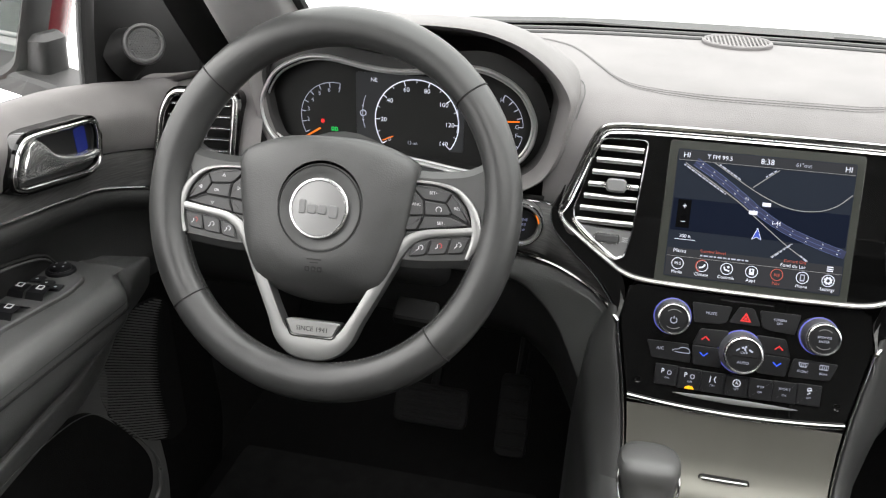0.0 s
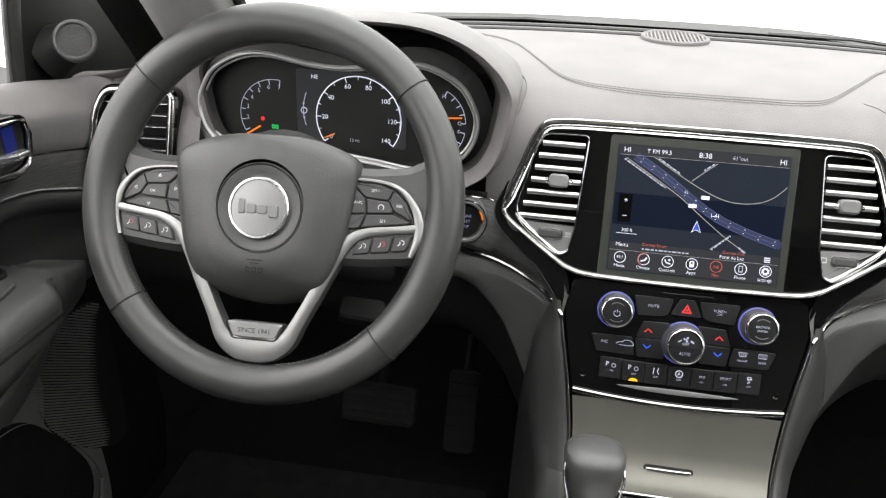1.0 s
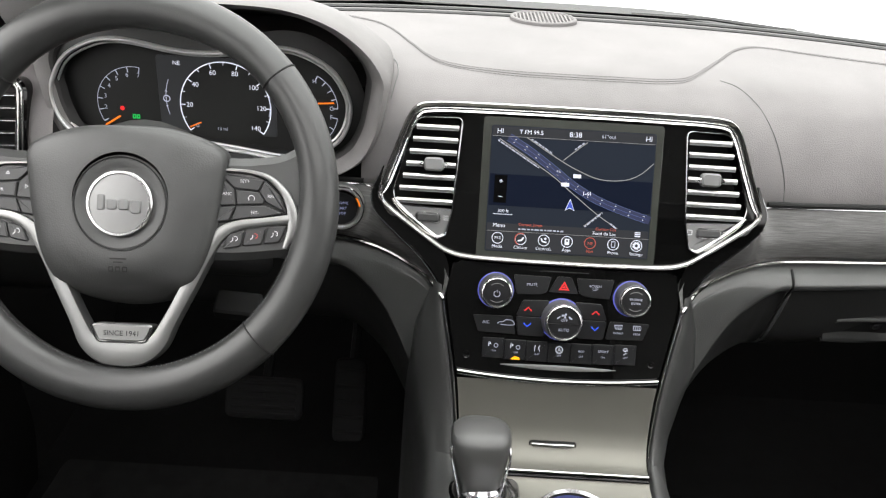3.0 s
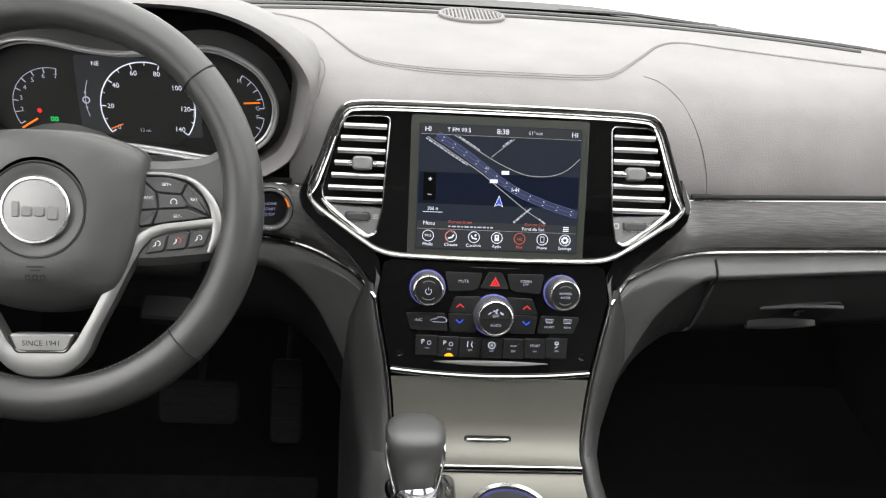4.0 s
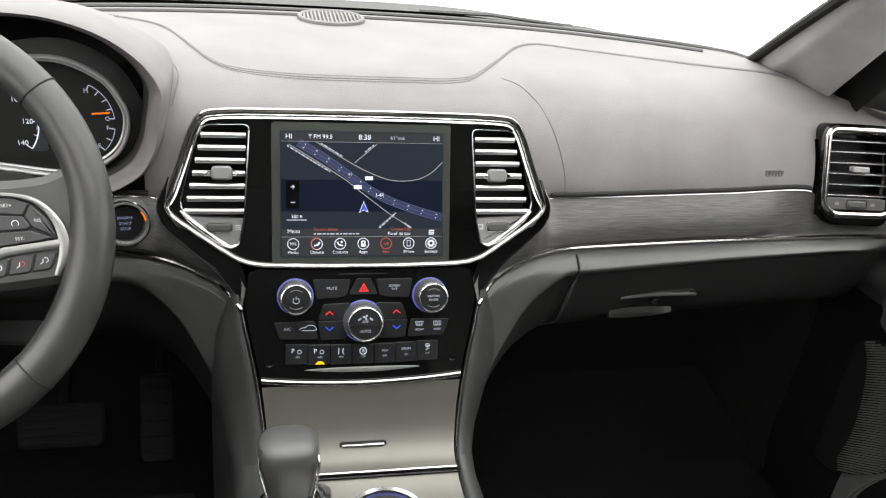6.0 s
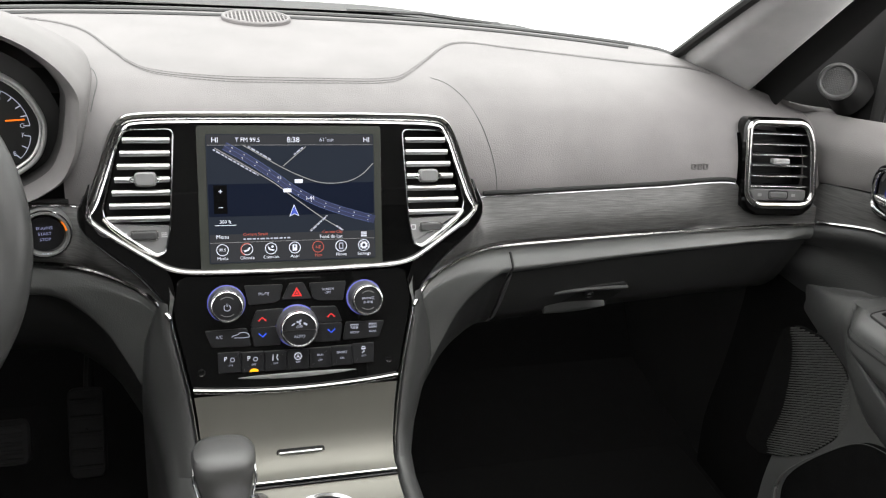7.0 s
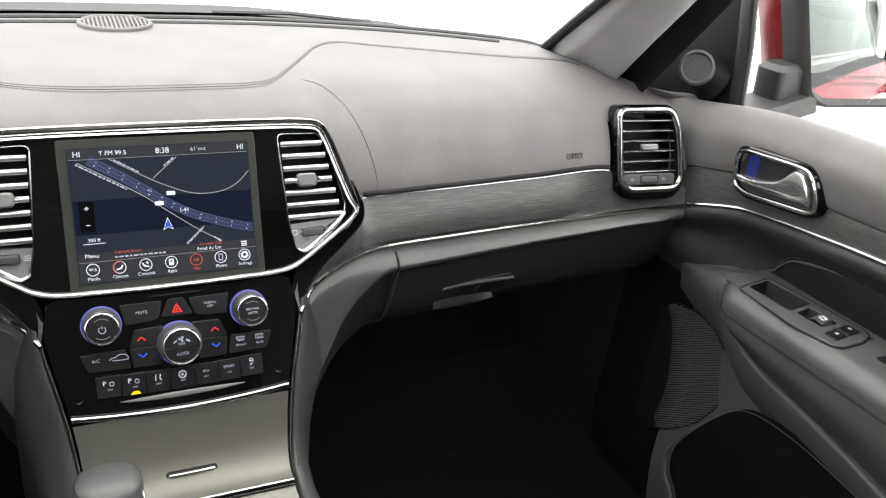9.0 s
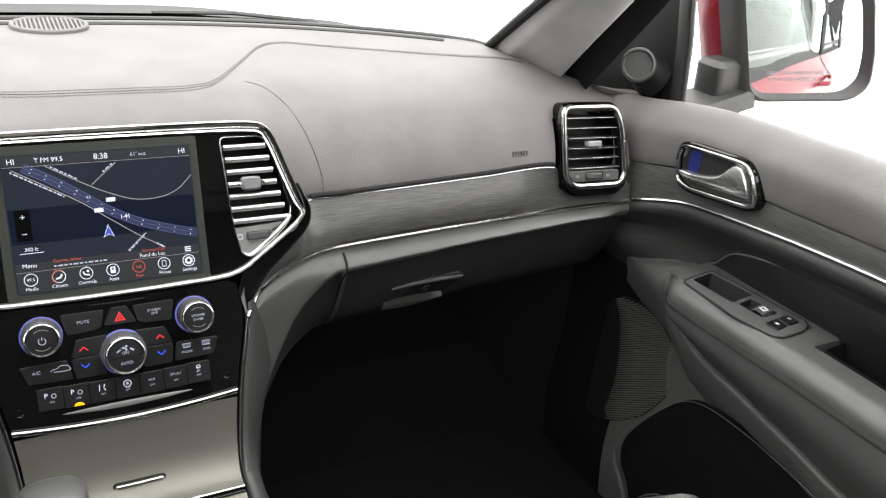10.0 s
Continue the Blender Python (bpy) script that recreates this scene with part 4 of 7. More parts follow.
# ---- outside mirrors ----
def side_mirror(sx):
    m = thing("side_mirror", (sx * 0.86, 0.13, 1.12), "red capped outside mirror with a black housing on the door", "car mirror", "outside mirrors")
    M = frame_at((1.0 if sx > 0 else -0.980, 0.06, 1.25), (0.845, -sx * 0.535, 0), (sx * 0.030, 0.0474, 0.9986))
    out = rnd([(-0.079, -0.0713), (-0.064, -0.0807), (0.058, -0.0654), (0.076, -0.048), (0.072, -0.0105), (0.05, 0.068), (0.033, 0.085), (-0.105, 0.085), (-0.118, 0.07), (-0.1135, 0.05)], 0.015, 4)
    out = inset(out, -0.008)
    if sx < 0:
        out = [Vector((-p[0], p[1])) for p in reversed(out)]
    def shell(k, dy, lift=0.0):
        return [M @ Vector((p[0] * k, p[1] * k + lift, 0)) + Vector((0, dy, 0)) for p in out]

    bm = loft([shell(0.90, 0.004), shell(0.96, -0.006), shell(1.0, -0.012), shell(1.05, -0.010), shell(1.075, 0.004), shell(1.075, 0.034)], True, False)
    part("housing", bm, PLASTIC, m, "black plastic mirror housing")
    part("cap", loft([shell(1.06, 0.028, 0.003), shell(1.09, 0.034, 0.003), shell(1.09, 0.060, 0.003), shell(1.02, 0.090, 0.004), shell(0.70, 0.12, 0.004), shell(0.3, 0.135, 0.004)], True, True), RED, m, "glossy red painted mirror cap")
    lens = cat([(p[0], p[1], 0) for p in inset(out, 0.006)], 2, True)
    mid = Vector((-0.02, 0.005, 0))
    rows = [[M @ (mid.lerp(p, k) + Vector((0, 0, 0.003 - (mid.lerp(p, k) - mid).length_squared / 2.2))) for p in lens] for k in (1.0, 0.9, 0.8, 0.7, 0.6, 0.5, 0.4, 0.3, 0.2, 0.1, 0.02)]
    part("mirror_glass", loft(rows, True, True), MIRROR, m, "clean bulged mirror glass")
    part("foot", box(frame_at((sx * 0.905, 0.135, 1.184), (1, 0, 0.06 * sx), (0, 1, 0)), 0.064, 0.055, 0.056, 0.013), PLASTIC, m, "black mirror foot")
    part("base", box(frame_at((sx * 0.880, 0.125, 1.148), (1, 0, 0.22 * sx), (0, 1, 0)), 0.125, 0.080, 0.026, 0.010), PLASTIC, m, "black base plate on the door")
    if sx > 0:
        lettering("OBJECTS IN MIRROR ARE CLOSER", 0.0078, M @ Matrix.Translation((-0.004, -0.044, 0.0036)) @ pose(0, 0, 0, 0, 0, 6), GREYPRINT, m)
        lettering("THAN THEY APPEAR", 0.0078, M @ Matrix.Translation((-0.020, -0.056, 0.0036)) @ pose(0, 0, 0, 0, 0, 6), GREYPRINT, m)


side_mirror(1)
side_mirror(-1)


# ---- dashboard ----
dash = thing("dashboard", (0, 0.3, 0.75), "soft black vinyl dashboard with stitched seams and chrome lines", "dashboard")


def dash_profile(x):
    """The upper pad's section at x, from the trim band over the roll to the windscreen."""
    ax = abs(x)
    drop = 0.042 * smooth(0.53, 0.72, ax)
    yr = rear_edge(x)
    pts = [(0.075, 1.060), (0.067, 1.085), (0.074, 1.116), (0.091, 1.150 - 0.3 * drop), (0.120, 1.180 - 0.7 * drop), (0.17, 1.200 - drop), (0.17 + (yr - 0.17) * 0.5, 1.208 - drop), (yr, 1.206 - drop), (yr + 0.02, 1.190 - drop)]
    return cat([Vector((x, y, z)) for y, z in pts], 5)


def on_dash(x, y, lift=0.0):
    """The top of the upper pad over (x, y)."""
    pr = dash_profile(x)
    for a, b in zip(pr[10:], pr[11:]):
        if a[1] <= y <= b[1]:
            n = Vector((0, a[2] - b[2], b[1] - a[1])).normalized()
            return a.lerp(b, (y - a[1]) / (b[1] - a[1])) + n * lift
    return pr[10] + Vector((0, -lift, 0))


def on_face(x, z, lift=0.0):
    """The front face of the upper pad at height z."""
    pr = dash_profile(x)
    for a, b in zip(pr[4:], pr[5:]):
        if a[2] <= z <= b[2]:
            return a.lerp(b, (z - a[2]) / (b[2] - a[2])) + Vector((0, -lift, 0))
    return pr[25]


HX = -0.405                      # middle of the instruments


def hood_half():
    """Right half of the instrument hood's outline, from its top middle to its bottom."""
    return [(0.0, 0.0), (0.06, 0.001), (0.11, -0.003), (0.155, -0.018), (0.188, -0.042), (0.205, -0.068), (0.205, -0.088), (0.202, -0.105), (0.195, -0.135), (0.175, -0.165), (0.12, -0.188), (0.0, -0.195)]


bm = bmesh.new()
n = 92
prof = [dash_profile(-0.745 + 1.49 * i / n) for i in range(n + 1)]
vs = [[bm.verts.new(p) for p in r] for r in prof]
for a, b in zip(vs, vs[1:]):
    for i in range(len(a) - 1):
        c = (a[i].co + b[i + 1].co) / 2
        if -0.166 < c[0] - HX < 0.186 and c[1] < 0.15:
            continue
        if abs(c[0]) < 0.15 and c[2] < 1.15:
            continue
        if min(abs(c[0] - 0.620), abs(c[0] + 0.643)) < 0.047 and 1.068 < c[2] < 1.150 and c[1] < 0.13:
            continue                          # openings for the outer vents
        bm.faces.new((a[i], a[i + 1], b[i + 1], b[i]))
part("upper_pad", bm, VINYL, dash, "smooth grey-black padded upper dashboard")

# stitched seam across the top, and the airbag seam down the passenger side
seam = [(-0.40, 0.372), (-0.30, 0.345), (-0.23, 0.303), (-0.184, 0.211), (-0.162, 0.170), (-0.135, 0.150), (-0.072, 0.141), (0.0, 0.140), (0.058, 0.1405), (0.110, 0.142), (0.142, 0.154), (0.182, 0.207), (0.222, 0.268), (0.258, 0.289), (0.311, 0.268), (0.382, 0.242), (0.454, 0.217), (0.53, 0.198), (0.58, 0.192)]
top_seam = [on_dash(p[0], p[1], 0.0003) for p in cat(seam, 10)]
part("top_seam", tube(top_seam, 0.0005, 0.0004, k=6), SEAMGREY, dash)
for k in (-1, 1):
    line = [p + Vector((0, k * 0.0036, 0.0)) for p in top_seam]
    line = [on_dash(p[0], p[1], 0.0006) for p in line]
    part("stitching", dashes(line, 0.005, 0.7, 0.0004), SEAMGREY, dash, "row of dark stitches", kind="stuff")
air = cat([on_dash(0.172, 0.150, 0.0002), on_dash(0.190, 0.139, 0.0002), on_dash(0.208, 0.118, 0.0002), on_face(0.2216, 1.158, 0.0004), on_face(0.231, 1.134, 0.0004), on_face(0.238, 1.108, 0.0004), on_face(0.241, 1.085, 0.0004)], 6)
part("airbag_seam", tube(air, 0.0005, 0.0005, k=6), VINYL_LOW, dash)
hs = cat([on_dash(-0.204, 0.160, 0.0004), on_dash(-0.197, 0.149, 0.0004), on_dash(-0.1935, 0.133, 0.0004), on_dash(-0.196, 0.117, 0.0004), on_face(-0.199, 1.166, 0.0006)], 5)
part("hood_seam", tube(hs, 0.0006, 0.0006, k=6), VINYL_LOW, dash, "fine seam where the hood meets the dashboard")
bm = bmesh.new()
E_ = frame_at(on_face(0.511, 1.110, 0.0008), (1, 0, 0), (0, 0.12, 1))
for k in range(3):
    x = -0.012 + 0.0085 * k
    plate(E_, rect(x, -0.004, x + 0.0068, 0.004, 0.0015), -0.001, 0.0006, [rect(x + 0.0018, -0.0022, x + 0.005, 0.0022, 0.0008)], c=0.0, bm=bm)
part("airbag_mark", bm, SEAMGREY, dash, "small embossed airbag mark")

# defroster strip and the round grille on the top
sp = thing("dash_speaker", on_dash(-0.012, 0.375), "oval perforated speaker grille set in the dashboard top", "speaker")
G = frame_at(on_dash(-0.012, 0.385), (1, 0, 0), (0, 1, 0.02))
oval = [Vector((0.046 * math.cos(a), 0.042 * math.sin(a))) for a in [2 * math.pi * i / 40 for i in range(40)]]
part("rim", plate(G, oval, -0.004, 0.006, [[p * 0.88 for p in oval]], c=0.0015), VINYL, sp)
part("mesh", plate(G, [p * 0.9 for p in oval], -0.004, 0.003, c=0.0), DARKPLASTIC, sp)
bm = bmesh.new()
for i in range(15):
    x = -0.037 + 0.074 * i / 14
    w = 0.036 * math.sqrt(max(0.02, 1 - (x / 0.041) ** 2))
    box(G @ Matrix.Translation((x, 0, 0.0035)), 0.0022, 2 * w, 0.003, 0.0004, bm)
for i in range(7):
    y = -0.028 + 0.056 * i / 6
    w = 0.040 * math.sqrt(max(0.02, 1 - (y / 0.037) ** 2))
    box(G @ Matrix.Translation((0, y, 0.0035)), 2 * w, 0.0018, 0.003, 0.0004, bm)
part("grille_mesh", bm, VINYL, sp, kind="stuff")
edge = [Vector((x, rear_edge(x) - 0.006, on_dash(x, rear_edge(x) - 0.006)[2] + 0.002)) for x in xs]
part("rear_edge_strip", tube(edge, 0.006, 0.003, k=8), PLASTIC, dash, "black strip along the windscreen")
vent_path = [on_dash(x, rear_edge(x) - 0.045, 0.001) for x in [-0.5 + 1.0 * i / 30 for i in range(31)]]
part("defroster_slot", tube(vent_path, 0.006, 0.002, k=6), DARKPLASTIC, dash)

# ---- trim bands and the chrome line under them ----
def band_line(sx):
    return cat([stack(sx * 0.128, -0.020, 0.004), (sx * 0.146, 0.012, 0.994), (sx * 0.166, 0.026, 1.003), (sx * 0.196, 0.040, 1.0125), (sx * 0.228, 0.050, 1.0175), (sx * 0.262, 0.057, 1.0185), (sx * 0.33, 0.062, 1.0195), (sx * 0.45, 0.064, 1.0235), (sx * 0.564, 0.0605, 1.0282), (sx * 0.60, 0.059, 1.0298), (sx * 0.694, 0.052, 1.0335)], 8)


def band_top(sx):
    return cat([stack(sx * 0.124, 0.0, 0.002), stack(sx * 0.140, 0.034, 0.0), stack(sx * 0.170, 0.058, 0.0), stack(sx * 0.200, 0.078, 0.0), (sx * 0.215, 0.062, 1.077), (sx * 0.262, 0.064, 1.079), (sx * 0.33, 0.065, 1.081), (sx * 0.45, 0.066, 1.085), (sx * (0.564 if sx > 0 else 0.588), 0.066, 1.0882), (sx * (0.580 if sx > 0 else 0.604), 0.062, 1.056), (sx * 0.694, 0.056, 1.056)], 8)


def bolster_section(x):
    """Section of the padded roll under the chrome line at x: offsets ahead and up. It deepens towards the console."""
    ax = abs(x)
    k = 0.35 + 0.65 * smooth(0.13, 0.30, ax)
    end = -0.027 if x < 0 else -0.017
    mid = -0.032 if x < 0 else -0.030
    zb = curve_z([(0.70, end), (0.62, end), (0.25, mid), (0.234, -0.037), (0.210, -0.054), (0.194, -0.070), (0.175, -0.100), (0.166, -0.115), (0.160, -0.125), (0.10, -0.125)])(ax)
    f = min(1.0, zb / -0.034)
    k *= (0.4 + 0.6 * f) * (1.0 - 0.75 * smooth(0.645, 0.685, ax) if x > 0 else 0.55)
    return [(0.003, -0.001), (0.002, -0.0045 * f), (-0.003 * k, -0.0075 * f), (-0.013 * k, -0.013 * f), (-0.0215 * k, -0.0205 * f), (-0.0245 * k, -0.026 * f + 0.5 * (zb + 0.032) * (f >= 1)), (-0.0195 * k, zb), (-0.009 * k, zb - 0.004)]


def lid_section(x):
    """Section of the lower panel that falls away below the roll."""
    (dy, dz) = bolster_section(x)[-2]
    return [(dy + 0.006, dz + 0.003), (dy + 0.007, dz)] + [(dy + 0.007 + v, dz - d) for d, v in ((0.02, 0.007), (0.045, 0.0175), (0.07, 0.029))] + [(dy + 0.053, dz - 0.097), (dy + 0.086, dz - 0.122), (dy + 0.15, dz - 0.145), (dy + 0.30, dz - 0.165)]


for sx in (1, -1):
    lo, hi = band_line(sx), band_top(sx)
    rows = []
    for k in range(7):
        u = k / 6
        rows.append([a.lerp(b, u) + Vector((0, -0.013 * smooth(0.13, 0.20, abs(a[0])) * (1 - smooth(0.50, 0.56, abs(a[0]))) * math.sin(math.pi * u ** 0.62), 0)) for a, b in zip(lo, hi)])
    rows.append([b + Vector((0, 0.012, 0.002)) for b in hi])
    part("trim_band", loft(rows), BAND, dash, "dark open-pore wood trim band")
    part("chrome_line", tube([p + Vector((0, -0.002, 0)) for p in lo], 0.0026, 0.0028, k=8), CHROME, dash, "thin chrome accent line")
    part("band_edge", tube([p + Vector((0, -0.001, 0.0005)) for p in hi[30:] if abs(p[0]) < 0.567], 0.0010, 0.0010, k=6), DARKCHROME, dash)
    part("shadow_gap", tube([p + Vector((0, 0.001, 0.0042)) for p in hi[34:] if abs(p[0]) < 0.566], 0.0030, 0.0030, k=8), GROOVE, dash, "dark gap above the trim band")
    # padded roll under the line, then a panel, coloured darker for shade, that falls away to the footwell
    part("knee_roll", loft([cat([p + Vector((0, *o)) for o in bolster_section(p[0])], 4) for p in lo]), VINYL_LOW, dash, "grained black padded roll")
    low_ = [p for p in lo if sx < 0 or p[0] < 0.2635]
    part("knee_panel", loft([cat([p + Vector((0, *o)) for o in lid_section(p[0])], 4) for p in low_]), LIDSHADE, dash, "plain black lower panel, darker than the roll to stand for shade")

# glovebox lid: seams and a recessed latch
gl_ = thing("glovebox", (0.45, 0.06, 0.85), "closed black glovebox lid with a recessed latch below the trim", "glovebox")


def low_face(x, z, lift=0.0):
    """The lower dashboard's face at x and height z."""
    lo = band_line(1)
    p = min(lo, key=lambda q: abs(q[0] - x))
    dz = p[2] - z
    pr = cat([Vector((p[1] + dy, h)) for dy, h in bolster_section(x)[2:7] + lid_section(x)[2:]], 8)
    for a, b in zip(pr, pr[1:]):
        if a[1] >= -dz >= b[1]:
            return Vector((x, a.lerp(b, (-dz - a[1]) / (b[1] - a[1]))[0] - lift, z))
    return Vector((x, p[1] - lift, z))


part("lid", loft([cat([p + Vector((0, *o)) for o in lid_section(p[0])], 4) for p in band_line(1) if p[0] > 0.2625]), LIDSHADE, gl_, "smooth black lid, darker than the roll to stand for shade")
gs = [low_face(0.262, 1.0185 + dz, 0.0008) for dz in (-0.008, -0.013, -0.02, -0.03, -0.04, -0.06, -0.08, -0.10, -0.12)]
part("lid_seam", tube(cat(gs, 4), 0.0016, 0.0016, k=6), GROOVE, gl_)
L = frame_at(low_face(0.392, 0.925, 0.0), (1, 0.0, 0.0), (0, -0.45, 1))
out = rnd([(-0.049, 0.014), (-0.036, 0.020), (0.050, 0.024), (0.056, 0.016), (0.040, -0.010), (0.026, -0.020), (-0.052, -0.026), (-0.058, -0.012)], 0.008)
# no hollow here: a near-black plate gives the recess its shade
part("latch_shade", plate(L, out, -0.006, 0.0012, c=0.0008), DARKPLASTIC, gl_, "near-black plate standing for the shade in the latch recess")
flap = part("latch_flap", loft([[L @ Vector((x, y0 + 0.055 * (x + 0.05) + 0.0032 * math.cos(a), 0.0015 + 0.0045 * math.sin(a))) for a in [math.pi * j / 8 for j in range(9)]] for x, y0 in [(-0.050 + 0.104 * i / 12, 0.0115 + 0.003 * math.sin(math.pi * i / 12)) for i in range(13)]]), DOORLOW, gl_, "rounded edge of the pull flap")
part("lock_cylinder", lathe(L @ Matrix.Translation((0.002, 0.005, 0.0012)), [(0.0072, 0), (0.0070, 0.0022), (0.0058, 0.0030), (0.0045, 0.0016), (0.001, 0.0012)], 20), BUTTON, flap, "round key lock")
part("key_slot", box(L @ Matrix.Translation((0.002, 0.005, 0.0030)) @ pose(0, 0, 0, 0, 0, 20), 0.0070, 0.0014, 0.001, 0.0004), DARKCHROME, flap)
rows = []
for i in range(13):
    u = i / 12
    x, w = -0.055 + 0.086 * u, 0.0012 + 0.0088 * math.sin(math.pi * min(1, u * 0.75 + 0.22)) ** 0.7
    y = -0.0200 + 0.006 * u
    rows.append([L @ Vector((x, y + a * w, h)) for a, h in ((0.7, 0.0008), (0.45, 0.0022), (0.0, 0.0052), (-0.5, 0.0078), (-0.85, 0.0074), (-1.0, 0.0040), (-1.02, -0.002))])
part("finger_scoop", loft(rows), DOORLOW, gl_, "soft lower lip of the latch")


# ---- outer air vents ----
def side_vent(sx):
    v = thing("air_vent", (sx * 0.62, 0.06, 1.04), "black slatted side air vent in a chrome frame", "air vent", "side air vents")
    V_ = frame_at((0.620 if sx > 0 else -0.643, 0.067, 1.120), (1, -sx * 0.10, 0), (0, 0.27, 1)) @ Matrix.Diagonal((0.94, 1, 1, 1))
    hole = rnd([(sx * p[0], p[1]) for p in ((-0.046, 0.044), (0.034, 0.044), (0.046, 0.020), (0.052, -0.046), (0.040, -0.056), (-0.030, -0.056), (-0.042, -0.044))], 0.010, 5)
    outer = inset(hole, -0.0095)
    if sx < 0:
        hole = list(reversed(hole))
        outer = inset(hole, -0.0095)
    outer = [Vector((p[0], p[1] - 0.007 * smooth(-0.035, -0.055, p[1]))) for p in outer]
    part("surround", plate(V_, outer, -0.03, 0.005, [inset(hole, -0.002)], c=0.003), PIANO, v, "gloss black surround")
    part("chrome_frame", tube([V_ @ Vector((*p, 0.0062)) for p in inset(hole, -0.0028)], 0.0044, 0.0036, True, 10, up=V_.to_3x3() @ Vector((0, 0, 1))), CHROME, v, "chrome inner frame")
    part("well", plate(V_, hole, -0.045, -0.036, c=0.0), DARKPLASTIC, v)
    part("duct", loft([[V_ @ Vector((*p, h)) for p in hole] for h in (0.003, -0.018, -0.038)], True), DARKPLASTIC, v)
    for i in range(6):
        y = 0.033 - 0.0135 * i
        x0, x1 = -0.041, 0.040 + 0.008 * i / 5
        M = V_ @ Matrix.Translation((sx * (x0 + x1) / 2, y, -0.006)) @ pose(0, 0, 0, 3, 0, 0)
        sl = part("slat", box(M, x1 - x0, 0.0022, 0.016, 0.0009), SLAT_DARK, v)
        part("slat_edge", box(M @ Matrix.Translation((0, 0.0, 0.0082)), x1 - x0, 0.0011, 0.0010, 0.0003), SATINCHROME, sl, "thin bright slat edge")
    part("tab", box(V_ @ Matrix.Translation((sx * 0.002, -0.002, 0.004)), 0.024, 0.008, 0.010, 0.003), SLAT, v, "small vane tab")
    part("lower_panel", plate(V_, rect(-0.040, -0.053, 0.046, -0.038, 0.004) if sx > 0 else rect(-0.046, -0.053, 0.040, -0.038, 0.004), -0.02, 0.003, c=0.001), VENTLOW, v, "grey panel under the slats")
    part("thumb_wheel", box(V_ @ Matrix.Translation((sx * 0.004, -0.0455, 0.0015)), 0.026, 0.008, 0.007, 0.003), VENTLOW, v, "ribbed thumb wheel")
    part("wheel_gap", tube([V_ @ Vector((*p, 0.0030)) for p in rect(sx * 0.004 - 0.0145, -0.051, sx * 0.004 + 0.0145, -0.040, 0.004)], 0.0008, 0.0008, True, 6), GROOVE, v)
    for q in (-0.024, 0.027):
        part("print_mark", flat_poly(V_, rect(sx * q - 0.003, -0.0475, sx * q + 0.003, -0.0435, 0.001), 0.0034), GREYPRINT, v)


side_vent(1)
side_vent(-1)

# ---- centre stack ----
cs = thing("center_stack", stack(0, 0.02), "gloss black centre console face framed in chrome", "center console")
FR = [(0.0, 0.190), (0.10, 0.1895), (0.150, 0.188), (0.168, 0.183), (0.178, 0.168), (0.190, 0.134), (0.2025, 0.098), (0.2035, 0.086), (0.196, 0.075), (0.170, 0.056), (0.145, 0.039), (0.128, 0.0295), (0.105, 0.0245), (0.05, 0.0228), (0.0, 0.0225)]
OUT = mirror2(FR)
OUTC = cat(OUT, 4, True)
VH = [(0.1185, 0.1725), (0.163, 0.1715), (0.1705, 0.163), (0.1885, 0.093), (0.186, 0.083), (0.150, 0.0515), (0.139, 0.0445), (0.130, 0.048), (0.1245, 0.075)]
ventR = rnd(VH, 0.007, 4)
ventL = [Vector((-p[0], p[1])) for p in reversed(ventR)]
SCR = rect(-0.0875, 0.0345, 0.0865, 0.1675, 0.002)
part("fascia", plate(STACK, inset(OUTC, 0.002), -0.030, 0.002, [ventR, ventL], c=0.0008), PIANO, cs, "piano black upper fascia")
NZ = STACK.to_3x3() @ Vector((0, 0, 1))


def frame_rail(i, d, h):
    """A place on the chrome frame: d is the share of its width from the outer edge, h its height."""
    p = OUTC[i]
    w = 0.0050 + 0.0065 * smooth(0.165, 0.186, p[1]) + 0.0062 * smooth(0.080, 0.105, p[1]) * (1 - smooth(0.165, 0.186, p[1]))
    q = inset(OUTC, w * d)[i]
    return STACK @ Vector((q[0], q[1], h))


prof_ = ((-0.10, 0.001), (0.0, 0.0052), (0.10, 0.0064), (0.22, 0.0056), (0.34, 0.0040), (0.50, 0.0036), (0.62, 0.0046), (0.74, 0.0042), (0.84, 0.0048), (0.95, 0.0050), (1.05, 0.0010))
rails = []
for d, h in prof_:
    rails.append([frame_rail(i, d, h) for i in range(len(OUTC))])
part("chrome_frame", loft([r + r[:1] for r in rails]), CHROME, cs, "polished chrome frame with a hollow between two ridges")
part("frame_skirt", loft([[STACK @ Vector((*p, 0.002)) for p in inset(OUTC, -0.001)], [STACK @ Vector((*p, -0.04)) for p in inset(OUTC, -0.003)]], True), DARKPLASTIC, cs)


